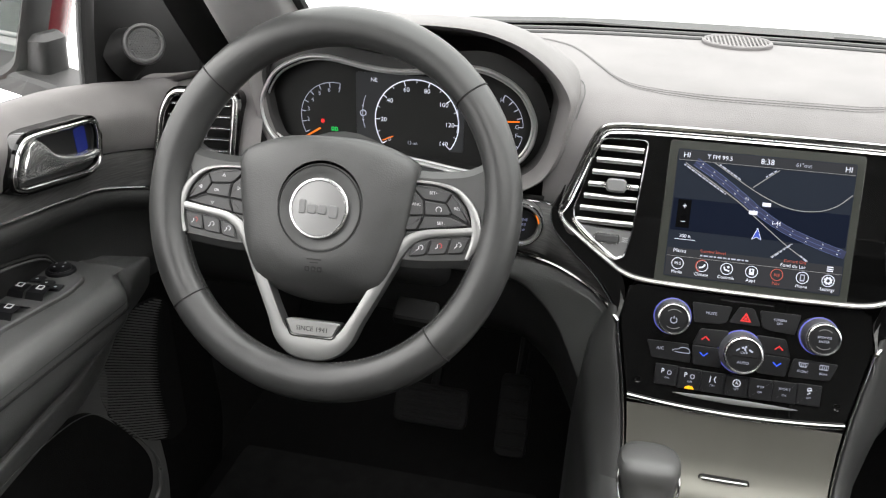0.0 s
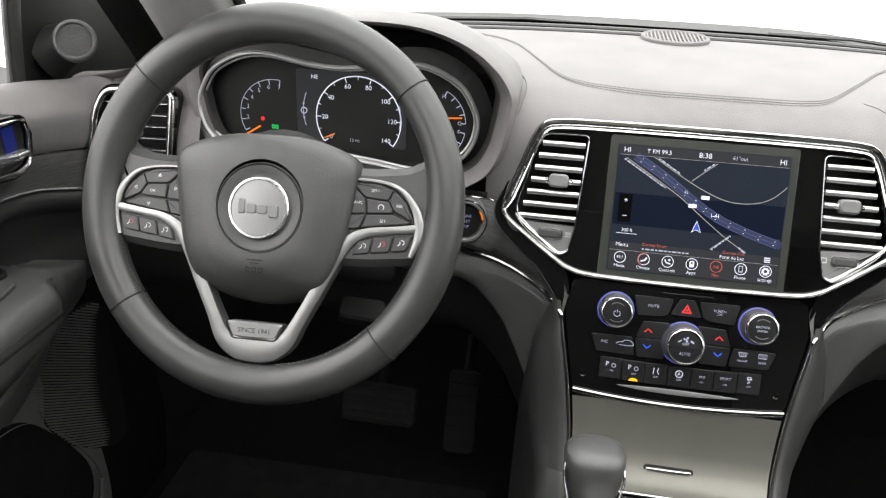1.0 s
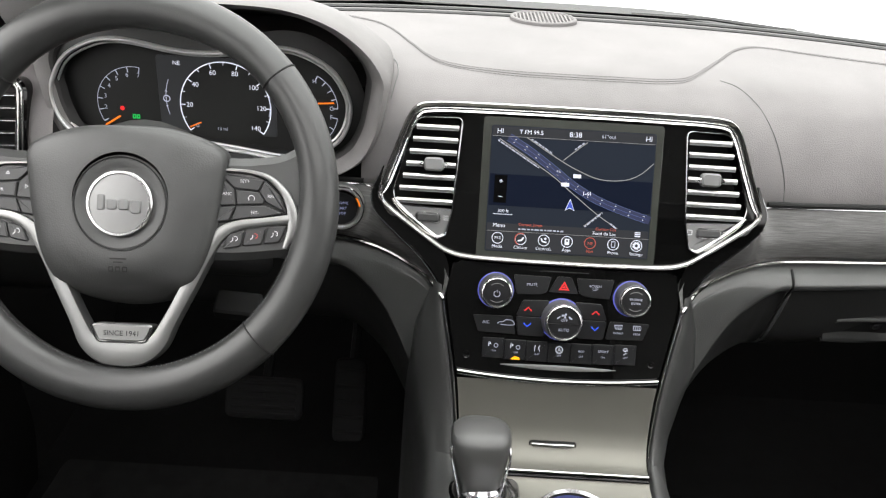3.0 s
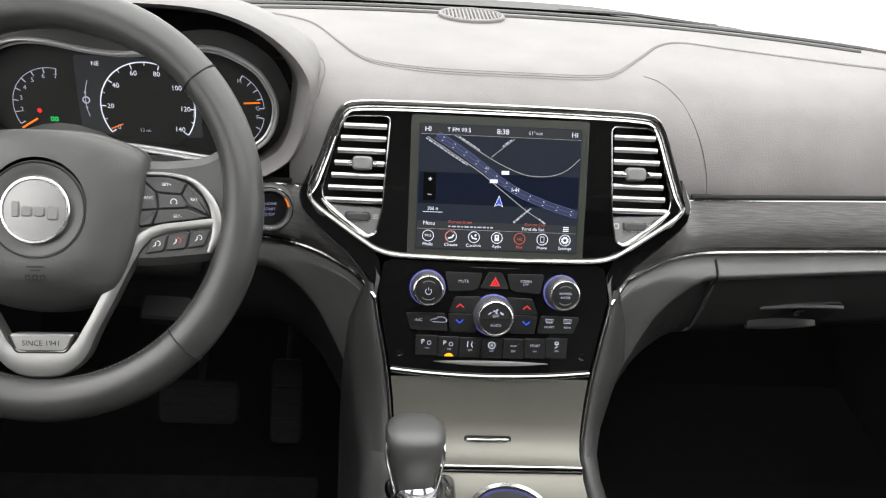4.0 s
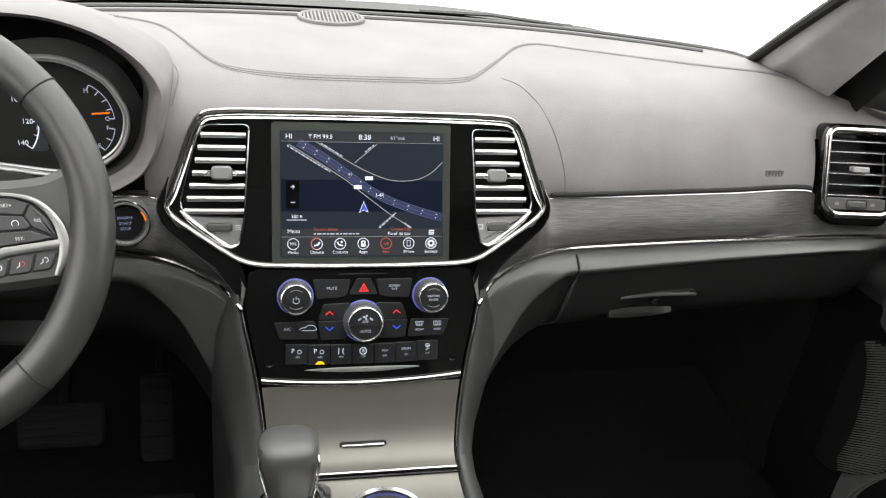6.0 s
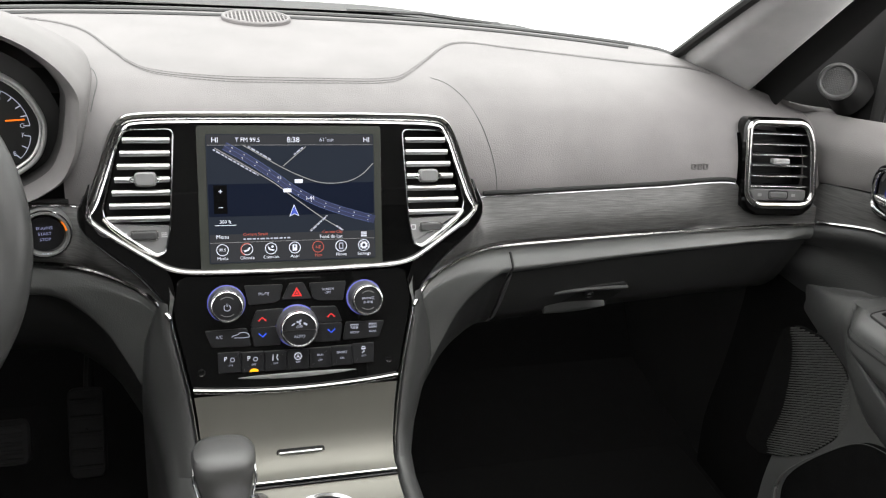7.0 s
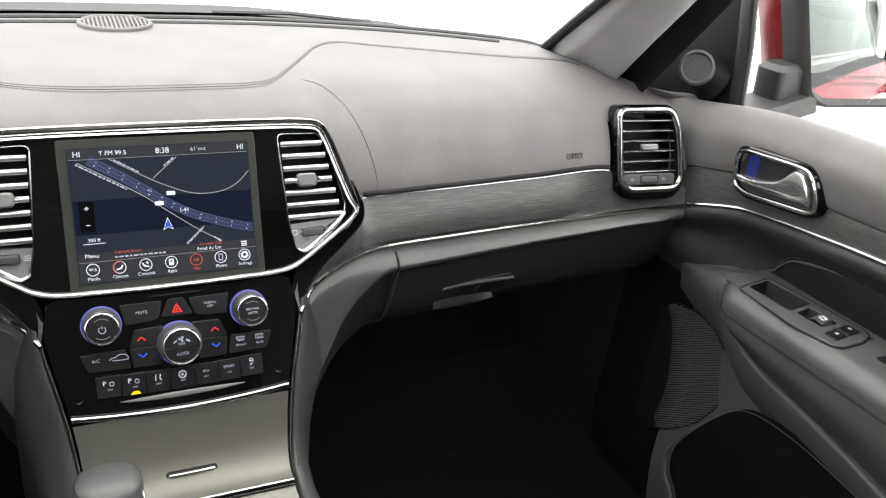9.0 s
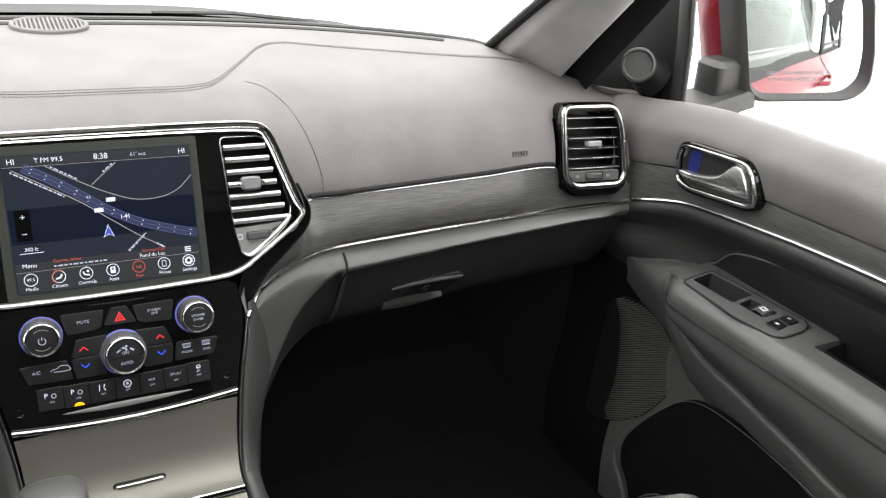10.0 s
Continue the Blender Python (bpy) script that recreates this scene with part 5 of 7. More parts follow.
for sx in (1, -1):
    inner_ = [(0.1990, 0.118), (0.2015, 0.106), (0.203, 0.088), (0.196, 0.075), (0.170, 0.056), (0.145, 0.039), (0.130, 0.028), (0.124, 0.010), (0.126, -0.012)]
    outer_ = [(0.2005, 0.118), (0.2060, 0.104), (0.2115, 0.088), (0.206, 0.069), (0.184, 0.0475), (0.160, 0.0265), (0.144, 0.008), (0.1345, -0.006), (0.1300, -0.018)]
    a_, b_ = cat([(sx * x, y, 0) for x, y in inner_], 5), cat([(sx * x, y, 0) for x, y in outer_], 5)
    rows = [[STACK @ Vector((*p.to_2d(), 0.0012)) for p in a_], [STACK @ Vector((*p.lerp(q, 0.9).to_2d(), 0.0012)) for p, q in zip(a_, b_)], [STACK @ Vector((*q.to_2d(), -0.0015)) for q in b_], [STACK @ Vector((*p.lerp(q, 0.9).to_2d(), -0.010)) for p, q in zip(a_, b_)]]
    part("gloss_border", loft(rows), PIANO, cs, "gloss black border outside the chrome frame")
    part("border_edge", tube([STACK @ Vector((*q.to_2d(), 0.0004)) for q in b_[4:]], 0.0009, 0.0009, k=6, up=NZ), DARKCHROME, cs, "fine bright edge of the border")


def centre_vent(sx, hole):
    v = thing("air_vent", stack(sx * 0.155, 0.05), "silver-edged slatted centre air vent beside the screen", "air vent", "centre air vents")
    part("rim", tube([STACK @ Vector((*p, 0.0025)) for p in hole], 0.0010, 0.0020, True, 8, up=NZ), DARKCHROME, v, "thin smoked chrome rim")
    part("well", plate(STACK, inset(hole, -0.002), -0.030, -0.026, c=0.0), DARKPLASTIC, v)
    for i in range(7):
        s = 0.1615 - 0.0131 * i
        xo = 0.1665 + 0.0190 * (0.168 - s) / 0.085
        xi = 0.1215 + 0.003 * (0.168 - s) / 0.085
        M = STACK @ Matrix.Translation((sx * (xi + xo) / 2, s, -0.008)) @ pose(0, 0, 0, 4, 0, 0)
        sl = part("slat", box(M, xo - xi, 0.0020, 0.018, 0.0007), SLAT_DARK, v)
        part("slat_edge", tube([stack(sx * (xi + 0.0005), s, 0.0012), stack(sx * (xi + xo) / 2, s, 0.0020), stack(sx * (xo - 0.001), s, 0.0012)], 0.0031, 0.0024, k=10, up=NZ), SLATEDGE, sl, "bright satin slat edge")
    tb = part("tab", box(STACK @ Matrix.Translation((sx * 0.1465, 0.1225, 0.006)), 0.021, 0.0145, 0.010, 0.005), VENTPANEL, v, "satin grey vane tab")
    for k in (-1, 1):
        part("tab_end", tube([stack(sx * 0.1465 + k * 0.0100, 0.1222, 0.0066), stack(sx * 0.1465 + k * 0.0150, 0.1222, 0.0045)], 0.0034, 0.0030, k=10, up=NZ, taper=lambda u: 1 - 0.55 * u), SATINCHROME, tb, "bright tab end")
    low_ = rnd([(sx * p[0], p[1]) for p in ((0.1245, 0.0755), (0.187, 0.0785), (0.1835, 0.0800), (0.149, 0.0525), (0.139, 0.0460), (0.131, 0.0490))], 0.003, 3)
    if sx < 0:
        low_ = list(reversed(low_))
    part("lower_panel", plate(STACK, low_, -0.02, 0.0005, c=0.0006), VENTPANEL, v, "charcoal panel under the slats")
    cheek = cat([(sx * x, y, 0) for x, y in ((0.1885, 0.0835), (0.178, 0.0725), (0.160, 0.0585), (0.146, 0.0490), (0.139, 0.0455), (0.132, 0.0480))], 5)
    part("cheek", tube([STACK @ Vector((p[0], p[1], 0.0012)) for p in cheek], 0.0030, 0.0022, k=10, up=NZ, taper=lambda u: 0.5 + 0.5 * math.sin(math.pi * min(1.0, u * 1.1))), CHROME, v, "polished cheek along the foot of the vent")
    xw = sx * 0.150
    part("thumb_wheel", box(STACK @ Matrix.Translation((xw, 0.0658, 0.001)), 0.024, 0.0085, 0.007, 0.003), WKEY, v, "gloss black thumb wheel")
    part("wheel_rim", tube([STACK @ Vector((*p, 0.0012)) for p in rect(xw - 0.0132, 0.0608, xw + 0.0132, 0.0708, 0.004)], 0.0009, 0.0012, True, 6, up=NZ), SATINCHROME, v)
    for k in range(3):
        part("flow_mark", stroke(STACK, [(xw + 0.016 + 0.0015 * j, 0.0678 - 0.0020 * k + 0.0005 * (j % 2)) for j in range(5)], 0.0006, 0.0008), PRINT, v)
    part("closed_mark", plate(STACK, rect(xw - 0.0225, 0.0632, xw - 0.0168, 0.0688, 0.0006), 0.0003, 0.0008, [rect(xw - 0.0217, 0.0640, xw - 0.0176, 0.0680, 0.0004)], c=0.0), PRINT, v)


centre_vent(1, ventR)
centre_vent(-1, ventL)

# touch screen
ts = thing("touch_screen", stack(0, 0.10), "lit touch screen showing a dark navigation map", "screen")
part("bezel", plate(STACK, rect(-0.0965, 0.0265, 0.0945, 0.1765, 0.004), 0.0, 0.0035, c=0.0008), BEZEL, ts, "glossy grey-black screen border")
part("lcd", plate(STACK, SCR, 0.0, 0.0040, c=0.0001), LCD, ts, "dark map ground")
SZ = 0.0044
part("status_bar", flat_poly(STACK, rect(-0.0865, 0.1565, 0.0855, 0.1667), SZ), LCD_BAR, ts)
part("menu_bar", flat_poly(STACK, rect(-0.0865, 0.0355, 0.0855, 0.0645), SZ), LCD_BAR, ts)
part("divider", stroke(STACK, [(-0.0865, 0.1563), (0.0855, 0.1563)], 0.0004, SZ + 0.0002), ROAD_LINE, ts)
part("divider", stroke(STACK, [(-0.0865, 0.0560), (0.0855, 0.0560)], 0.0004, SZ + 0.0002), ROAD_LINE, ts)
road = cat([(-0.069, 0.1555), (-0.045, 0.1415), (-0.02, 0.1245), (0.0, 0.1100), (0.025, 0.0960), (0.055, 0.0850), (0.0860, 0.0760)], 8)
part("map_area", flat_poly(STACK, rect(-0.0865, 0.0830, 0.0855, 0.1165), SZ - 0.0001), LCD_DARK, ts, "darker tract on the map")
part("highway", stroke(STACK, road, 0.0085, SZ + 0.0001), ROUTE, ts)
for off in (-0.0040, 0.0, 0.0040):
    nrm = [Vector((-(b - a)[1], (b - a)[0])).normalized() for a, b in zip(road, road[1:])]
    part("highway_line", stroke(STACK, [p + q * off for p, q in zip(road, nrm)], 0.0006, SZ + 0.0003), ROUTE_EDGE, ts)
bm = bmesh.new()
for off in (-0.0020, 0.0020):
    for k in range(2, len(road) - 2, 4):
        q = (road[k + 1] - road[k]).normalized()
        p = road[k] + Vector((-q[1], q[0])) * off
        stroke(STACK, [p, p + q * 0.0014], 0.0005, SZ + 0.0003, bm)
part("lane_dashes", bm, W_GLOW, ts, kind="stuff")
part("road", stroke(STACK, cat([(-0.079, 0.1535), (-0.05, 0.136), (-0.02, 0.117), (0.0, 0.1015), (0.03, 0.079), (0.052, 0.0655)], 6), 0.0009, SZ + 0.0003), ROAD_LINE, ts)
part("road", stroke(STACK, cat([(-0.05, 0.156), (-0.02, 0.138), (0.005, 0.125), (0.03, 0.1165), (0.055, 0.117), (0.072, 0.124), (0.0855, 0.1365)], 6), 0.0009, SZ + 0.0003), ROAD_LINE, ts)
part("road", stroke(STACK, [(-0.010, 0.1345), (0.0, 0.143), (0.014, 0.1545)], 0.0009, SZ + 0.0003), ROAD_LINE, ts)
part("road", stroke(STACK, [(0.016, 0.066), (0.034, 0.0815)], 0.0009, SZ + 0.0003), ROAD_LINE, ts)


def bars(x, y, w, ang, size, material=SOFT_GLOW):
    """Street names stand as broken bars."""
    bm = bmesh.new()
    M = STACK @ Matrix.Translation((x, y, SZ + 0.0006)) @ pose(0, 0, 0, 0, 0, ang)
    s, k = -w / 2, 0
    while s < w / 2:
        ln = (0.0022, 0.0045, 0.0032)[k % 3]
        stroke(M, [(s, 0), (min(w / 2, s + ln), 0)], size, 0, bm)
        s, k = s + ln + 0.0013, k + 1
    part("name_bars", bm, material, ts, kind="stuff")


bars(-0.058, 0.1385, 0.052, -31, 0.0015)
bars(-0.034, 0.1480, 0.026, -31, 0.0014)
bars(0.006, 0.1500, 0.012, 38, 0.0014)
bars(0.026, 0.0735, 0.024, 42, 0.0014)
bars(0.0475, 0.0680, 0.008, -36, 0.0018)
for body, x, y, size, m in (("HI", -0.0785, 0.1613, 0.0075, W_GLOW), ("HI", 0.0785, 0.1613, 0.0075, W_GLOW), ("FM 99.5", -0.043, 0.1615, 0.0062, W_GLOW), ("8:38", 0.001, 0.1615, 0.0078, W_GLOW), ("61\u00b0out", 0.036, 0.1615, 0.0055, SOFT_GLOW), ("300 ft", -0.0705, 0.0775, 0.0050, W_GLOW), ("Menu", -0.0740, 0.0620, 0.0058, W_GLOW), ("Current Street", -0.0405, 0.0640, 0.0042, RED_DIM), ("Current City", 0.040, 0.0640, 0.0042, RED_DIM), ("Fond du Lac", 0.0385, 0.0592, 0.0050, W_GLOW), ("I-41", 0.0175, 0.1005, 0.0060, W_GLOW), ("41", -0.0145, 0.1225, 0.0045, SOFT_GLOW), ("+", -0.0745, 0.1085, 0.0085, W_GLOW), ("\u2013", -0.0745, 0.0930, 0.0085, W_GLOW)):
    lettering(body, size, STACK @ Matrix.Translation((x, y, SZ + 0.0007)), m, ts)
bars(-0.029, 0.0592, 0.048, 0, 0.0015)
part("antenna_icon", flat_poly(STACK, [(-0.0585, 0.1640), (-0.0545, 0.1640), (-0.0565, 0.1612)], SZ + 0.0006), SOFT_GLOW, ts)
part("antenna_icon", stroke(STACK, [(-0.0565, 0.1612), (-0.0565, 0.1595)], 0.0006, SZ + 0.0006), SOFT_GLOW, ts)
part("zoom_box", flat_poly(STACK, rect(-0.0815, 0.086, -0.068, 0.1155), SZ + 0.0001), LCD_BLACK, ts)
part("scale_bar", stroke(STACK, [(-0.081, 0.0740), (-0.060, 0.0740)], 0.0006, SZ + 0.0004), W_GLOW, ts)
part("arrow", flat_poly(STACK, [(0.0, 0.0930), (0.0042, 0.0825), (0.0, 0.0848), (-0.0042, 0.0825)], SZ + 0.0008), BLUE_MARK, ts, "position arrow")
part("arrow_edge", plate(STACK, [(0.0, 0.0942), (0.0050, 0.0817), (0.0, 0.0842), (-0.0050, 0.0817)], SZ, SZ + 0.0006, c=0.0), W_GLOW, ts)
for x, y in ((0.0055, 0.1185), (-0.0065, 0.1090)):
    part("route_shield", flat_poly(STACK, rect(x - 0.0042, y - 0.0020, x + 0.0042, y + 0.0020, 0.0006), SZ + 0.0006), W_GLOW, ts)
for k in range(3):
    part("list_icon", stroke(STACK, [(0.071, 0.0625 - 0.002 * k), (0.077, 0.0625 - 0.002 * k)], 0.0011, SZ + 0.0005), W_GLOW, ts)
for i, body in enumerate(("Media", "Climate", "Controls", "Apps", "Nav", "Phone", "Settings")):
    x = -0.0745 + 0.0247 * i
    m = RED_DIM if body == "Nav" else W_GLOW
    ic = part("menu_icon", plate(STACK, circ(x, 0.0485, 0.0062, 28), SZ, SZ + 0.0005, [circ(x, 0.0485, 0.0055, 28)], c=0.0), m, ts)
    if i == 0:
        lettering("99.5", 0.0042, STACK @ Matrix.Translation((x, 0.0485, SZ + 0.0007)), m, ic)
    elif i == 4:
        lettering("NE", 0.0045, STACK @ Matrix.Translation((x, 0.0480, SZ + 0.0007)), m, ic)
    elif i == 1:
        part("icon_mark", stroke(STACK, arc(x, 0.0485, 0.0062, 60, 250, 16), 0.0010, SZ + 0.0008), RED_DIM, ic)
        part("icon_mark", stroke(STACK, [(x - 0.003, 0.0465), (x + 0.001, 0.0475), (x + 0.003, 0.0505)], 0.0018, SZ + 0.0007), m, ic)
    elif i == 2:
        part("icon_mark", stroke(STACK, [(x - 0.003, 0.0505), (x - 0.0015, 0.0475), (x + 0.003, 0.0465)], 0.0016, SZ + 0.0007), m, ic)
        part("icon_mark", flat_poly(STACK, circ(x + 0.0015, 0.0505, 0.0013, 10), SZ + 0.0007), m, ic)
    elif i == 3:
        part("icon_mark", plate(STACK, rect(x - 0.0024, 0.0452, x + 0.0024, 0.0518, 0.0008), SZ, SZ + 0.0007, [rect(x - 0.0008, 0.0485, x + 0.0008, 0.0508)], c=0.0), m, ic)
    elif i == 5:
        part("icon_mark", plate(STACK, rect(x - 0.0022, 0.0450, x + 0.0022, 0.0520, 0.0006), SZ, SZ + 0.0007, [rect(x - 0.0015, 0.0462, x + 0.0015, 0.0510)], c=0.0), SOFT_GLOW, ic)
    else:
        gear = [Vector((x + r * math.cos(a), 0.0485 + r * math.sin(a))) for a, r in [(2 * math.pi * k / 24, 0.0042 if k % 3 else 0.0033) for k in range(24)]]
        part("icon_mark", plate(STACK, gear, SZ, SZ + 0.0007, [circ(x, 0.0485, 0.0018, 14)], c=0.0), m, ic)
    lettering(body, 0.0046, STACK @ Matrix.Translation((x, 0.0395, SZ + 0.0006)), m, ts)

# ---- climate and audio panel ----
cp = thing("control_panel", stack(0, -0.04), "gloss black climate and audio panel with three lit knobs", "control panel")
low_half = [(0.0, 0.0215), (0.06, 0.0215), (0.112, 0.0230), (0.121, 0.018), (0.1265, -0.012), (0.124, -0.030), (0.1115, -0.094), (0.108, -0.098), (0.06, -0.1035), (0.0, -0.1055)]
LOW = mirror2(low_half)
part("fascia", plate(STACK, LOW, -0.03, 0.0005, c=0.0015), PIANO, cp, "piano black lower fascia")
part("chrome_foot", tube([STACK @ Vector((x, -0.1030 + 0.0060 * (x / 0.109) ** 2, 0.003)) for x in [-0.109 + 0.218 * i / 24 for i in range(25)]], 0.0018, 0.0032, k=8, up=NZ), CHROME, cp, "chrome bar under the panel")
part("chrome_foot_lower", tube([STACK @ Vector((x, -0.1068 + 0.0060 * (x / 0.109) ** 2, 0.002)) for x in [-0.109 + 0.218 * i / 24 for i in range(25)]], 0.0008, 0.002, k=8, up=NZ), SATINCHROME, cp)
for sx in (1, -1):
    side = [stack(sx * 0.1290, -0.014, 0.002), stack(sx * 0.1265, -0.032, 0.001), stack(sx * 0.1135, -0.098, 0.001), stack(sx * 0.106, -0.16, 0.002), stack(sx * 0.1025, -0.20, 0.012), stack(sx * 0.1015, -0.215, 0.03)]
    part("chrome_side", tube(cat(side, 5), 0.0013, 0.003, k=8, up=NZ), SATINCHROME, cp, "thin chrome side strip")


def knob(name, x, s, r, label):
    k = thing(name, stack(x, s), label, "knob", "panel knobs")
    M = STACK @ Matrix.Translation((x, s, 0.0005))
    part("glow_ring", lathe(M, [(r * 1.18, 0), (r * 1.18, 0.0010), (r * 1.10, 0.0018)], 40), BLUE_GLOW, k, "blue lit ring")
    part("skirt", lathe(M, [(r * 1.13, 0.001), (r * 1.10, 0.006), (r * 1.0, 0.020)], 40), SKIRT, k, "bright satin silver skirt")
    bm = bmesh.new()
    for j in range(48):
        a = 2 * math.pi * j / 48
        p0, p1 = M @ Vector((r * 1.125 * math.cos(a), r * 1.125 * math.sin(a), 0.003)), M @ Vector((r * 1.005 * math.cos(a), r * 1.005 * math.sin(a), 0.0195))
        tube([p0, p1], 0.00045, 0.00045, k=4, bm=bm)
    part("knurling", bm, SKIRT, k, kind="stuff")
    part("chrome_lip", lathe(M, [(r * 0.99, 0.0195), (r * 1.0, 0.0213), (r * 0.965, 0.0236), (r * 0.90, 0.0240), (r * 0.85, 0.0228), (r * 0.84, 0.0215)], 40, cap=False), SATINCHROME, k, "chrome lip")
    part("cap", lathe(M, [(r * 0.86, 0.0212), (r * 0.83, 0.0222), (r * 0.4, 0.0230), (0.0005, 0.0231)], 40), BUTTON, k, "dark cap")
    return k, M @ Matrix.Translation((0, 0, 0.0235))


k, M = knob("volume_knob", -0.0725, -0.008, 0.0165, "silver ringed volume knob with a blue lit base")
part("power_mark", stroke(M, arc(0, -0.001, 0.0032, 125, 415, 18), 0.0007, 0), SOFT_GLOW, k)
part("power_mark", stroke(M, [(0, 0.0), (0, 0.0032)], 0.0007, 0), SOFT_GLOW, k)
part("scale_mark", stroke(M, arc(0, 0, 0.010, 50, 130, 10), 0.0008, 0), GREYPRINT, k)
part("scale_mark", stroke(M, arc(0, 0, 0.010, 230, 310, 10), 0.0008, 0), GREYPRINT, k)
k, M = knob("tuning_knob", 0.0735, -0.009, 0.0165, "silver ringed tuning knob with a blue lit base")
lettering("BROWSE", 0.0034, M @ Matrix.Translation((0, 0.002, 0)), SOFT_GLOW, k)
lettering("ENTER", 0.0034, M @ Matrix.Translation((0, -0.0022, 0)), SOFT_GLOW, k)
part("scale_mark", stroke(M, arc(0, 0, 0.010, 50, 130, 10), 0.0008, 0), GREYPRINT, k)
part("scale_mark", stroke(M, arc(0, 0, 0.010, 230, 310, 10), 0.0008, 0), GREYPRINT, k)
k, M = knob("fan_knob", 0.0, -0.0360, 0.0195, "larger silver ringed fan knob with a blue lit base")
part("cap_split", stroke(M, [(-0.0162, -0.001), (0.0162, -0.001)], 0.0009, 0.0001), DARKCHROME, k)
lettering("AUTO", 0.0042, M @ Matrix.Translation((0, -0.0075, 0)), SOFT_GLOW, k)
lettering("OFF", 0.0040, M @ Matrix.Translation((0, 0.0028, 0)), SOFT_GLOW, k)
bm = bmesh.new()
for a in range(3):
    flat_poly(M @ Matrix.Translation((0, 0.0078, 0)) @ pose(0, 0, 0, 0, 0, 120 * a), [(-0.0006, 0), (0.0022, 0.0006), (0.0022, 0.0026), (0.0006, 0.0026)], 0, bm)
stroke(M, [(-0.0080, 0.0045), (-0.0045, 0.0068)], 0.0013, 0, bm)
stroke(M, [(0.0045, 0.0068), (0.0080, 0.0045)], 0.0018, 0, bm)
part("fan_mark", bm, SOFT_GLOW, k)


def key(poly, label="", h=0.0028, r=0.0022):
    return part("button", plate(STACK, rnd(poly, r, 3), 0.0, h, c=0.0006), BUTTON, cp, label)


def onkey(x, s):
    return STACK @ Matrix.Translation((x, s, 0.0031))


for sx, body in ((-1, "MUTE"), (1, "SCREEN\nOFF")):
    b = key([(sx * 0.054, 0.0100), (sx * 0.0135, 0.0095), (sx * 0.0175, -0.0070), (sx * 0.024, -0.0098), (sx * 0.050, -0.0112)])
    lettering(body, 0.0044 if sx < 0 else 0.0036, onkey(sx * 0.034, 0.0003), SOFT_GLOW, b)
    b = key([(sx * 0.0425, -0.0170), (sx * 0.014, -0.0160), (sx * 0.018, -0.0345), (sx * 0.049, -0.0345)])
    part("warm_mark", stroke(onkey(sx * 0.0365, -0.0265), [(-0.004, -0.0018), (0, 0.0018), (0.004, -0.0018)], 0.0013, 0), RED_GLOW, b)
    b = key([(sx * 0.049, -0.0352), (sx * 0.018, -0.0352), (sx * 0.018, -0.0555), (sx * 0.0462, -0.0555)])
    part("cool_mark", stroke(onkey(sx * 0.0365, -0.0435), [(-0.004, 0.0018), (0, -0.0018), (0.004, 0.0018)], 0.0013, 0), BLUE_GLOW2, b)
    b = key([(sx * 0.0955, -0.0358), (sx * 0.0525, -0.0352), (sx * 0.0488, -0.0548), (sx * 0.0890, -0.0538)])
    if sx < 0:
        lettering("A/C", 0.0046, onkey(-0.081, -0.0430), SOFT_GLOW, b)
        car = cat([(-0.009, -0.001), (-0.007, 0.001), (-0.003, 0.0015), (-0.001, 0.0035), (0.005, 0.0035), (0.008, 0.001), (0.008, -0.0015), (0.0, -0.002)], 3, True)
        part("recirculation_mark", stroke(onkey(-0.059, -0.0430), car, 0.0007, 0), SOFT_GLOW, b)
    else:
        for x, body2 in ((0.062, "FRONT"), (0.082, "REAR")):
            part("defrost_mark", stroke(onkey(x, -0.0405), [(-0.0045, 0.002), (0.0045, 0.002), (0.003, -0.0018), (-0.003, -0.0018), (-0.0045, 0.002)] if x < 0.07 else [(-0.004, 0.0022), (0.004, 0.0022), (0.004, -0.002), (-0.004, -0.002), (-0.004, 0.0022)], 0.0008, 0), SOFT_GLOW, b)
            for k in range(3):
                part("defrost_mark", stroke(onkey(x - 0.002 + 0.002 * k, -0.0408), [(0, -0.0022), (0.0004, 0), (0, 0.0016)], 0.0006, 0), SOFT_GLOW, b)
            lettering(body2, 0.0033, onkey(x, -0.0472), SOFT_GLOW, b)
hz = key([(-0.0068, 0.0105), (0.0080, 0.0105), (0.0162, -0.0072), (-0.0155, -0.0068)], "hazard light button")
tri = [(0.0005, 0.0058), (0.0060, -0.0038), (-0.0050, -0.0038)]
part("hazard_mark", plate(STACK, [Vector(p) for p in tri], 0.002, 0.0034, [inset([Vector(p) for p in tri], 0.0014)], c=0.0), RED_GLOW, hz)
part("hazard_mark", plate(STACK, inset([Vector(p) for p in tri], 0.0022), 0.002, 0.0033, c=0.0), RED_GLOW, hz)
marks = ("P", "P", "", "A", "eco", "SPORT", "")
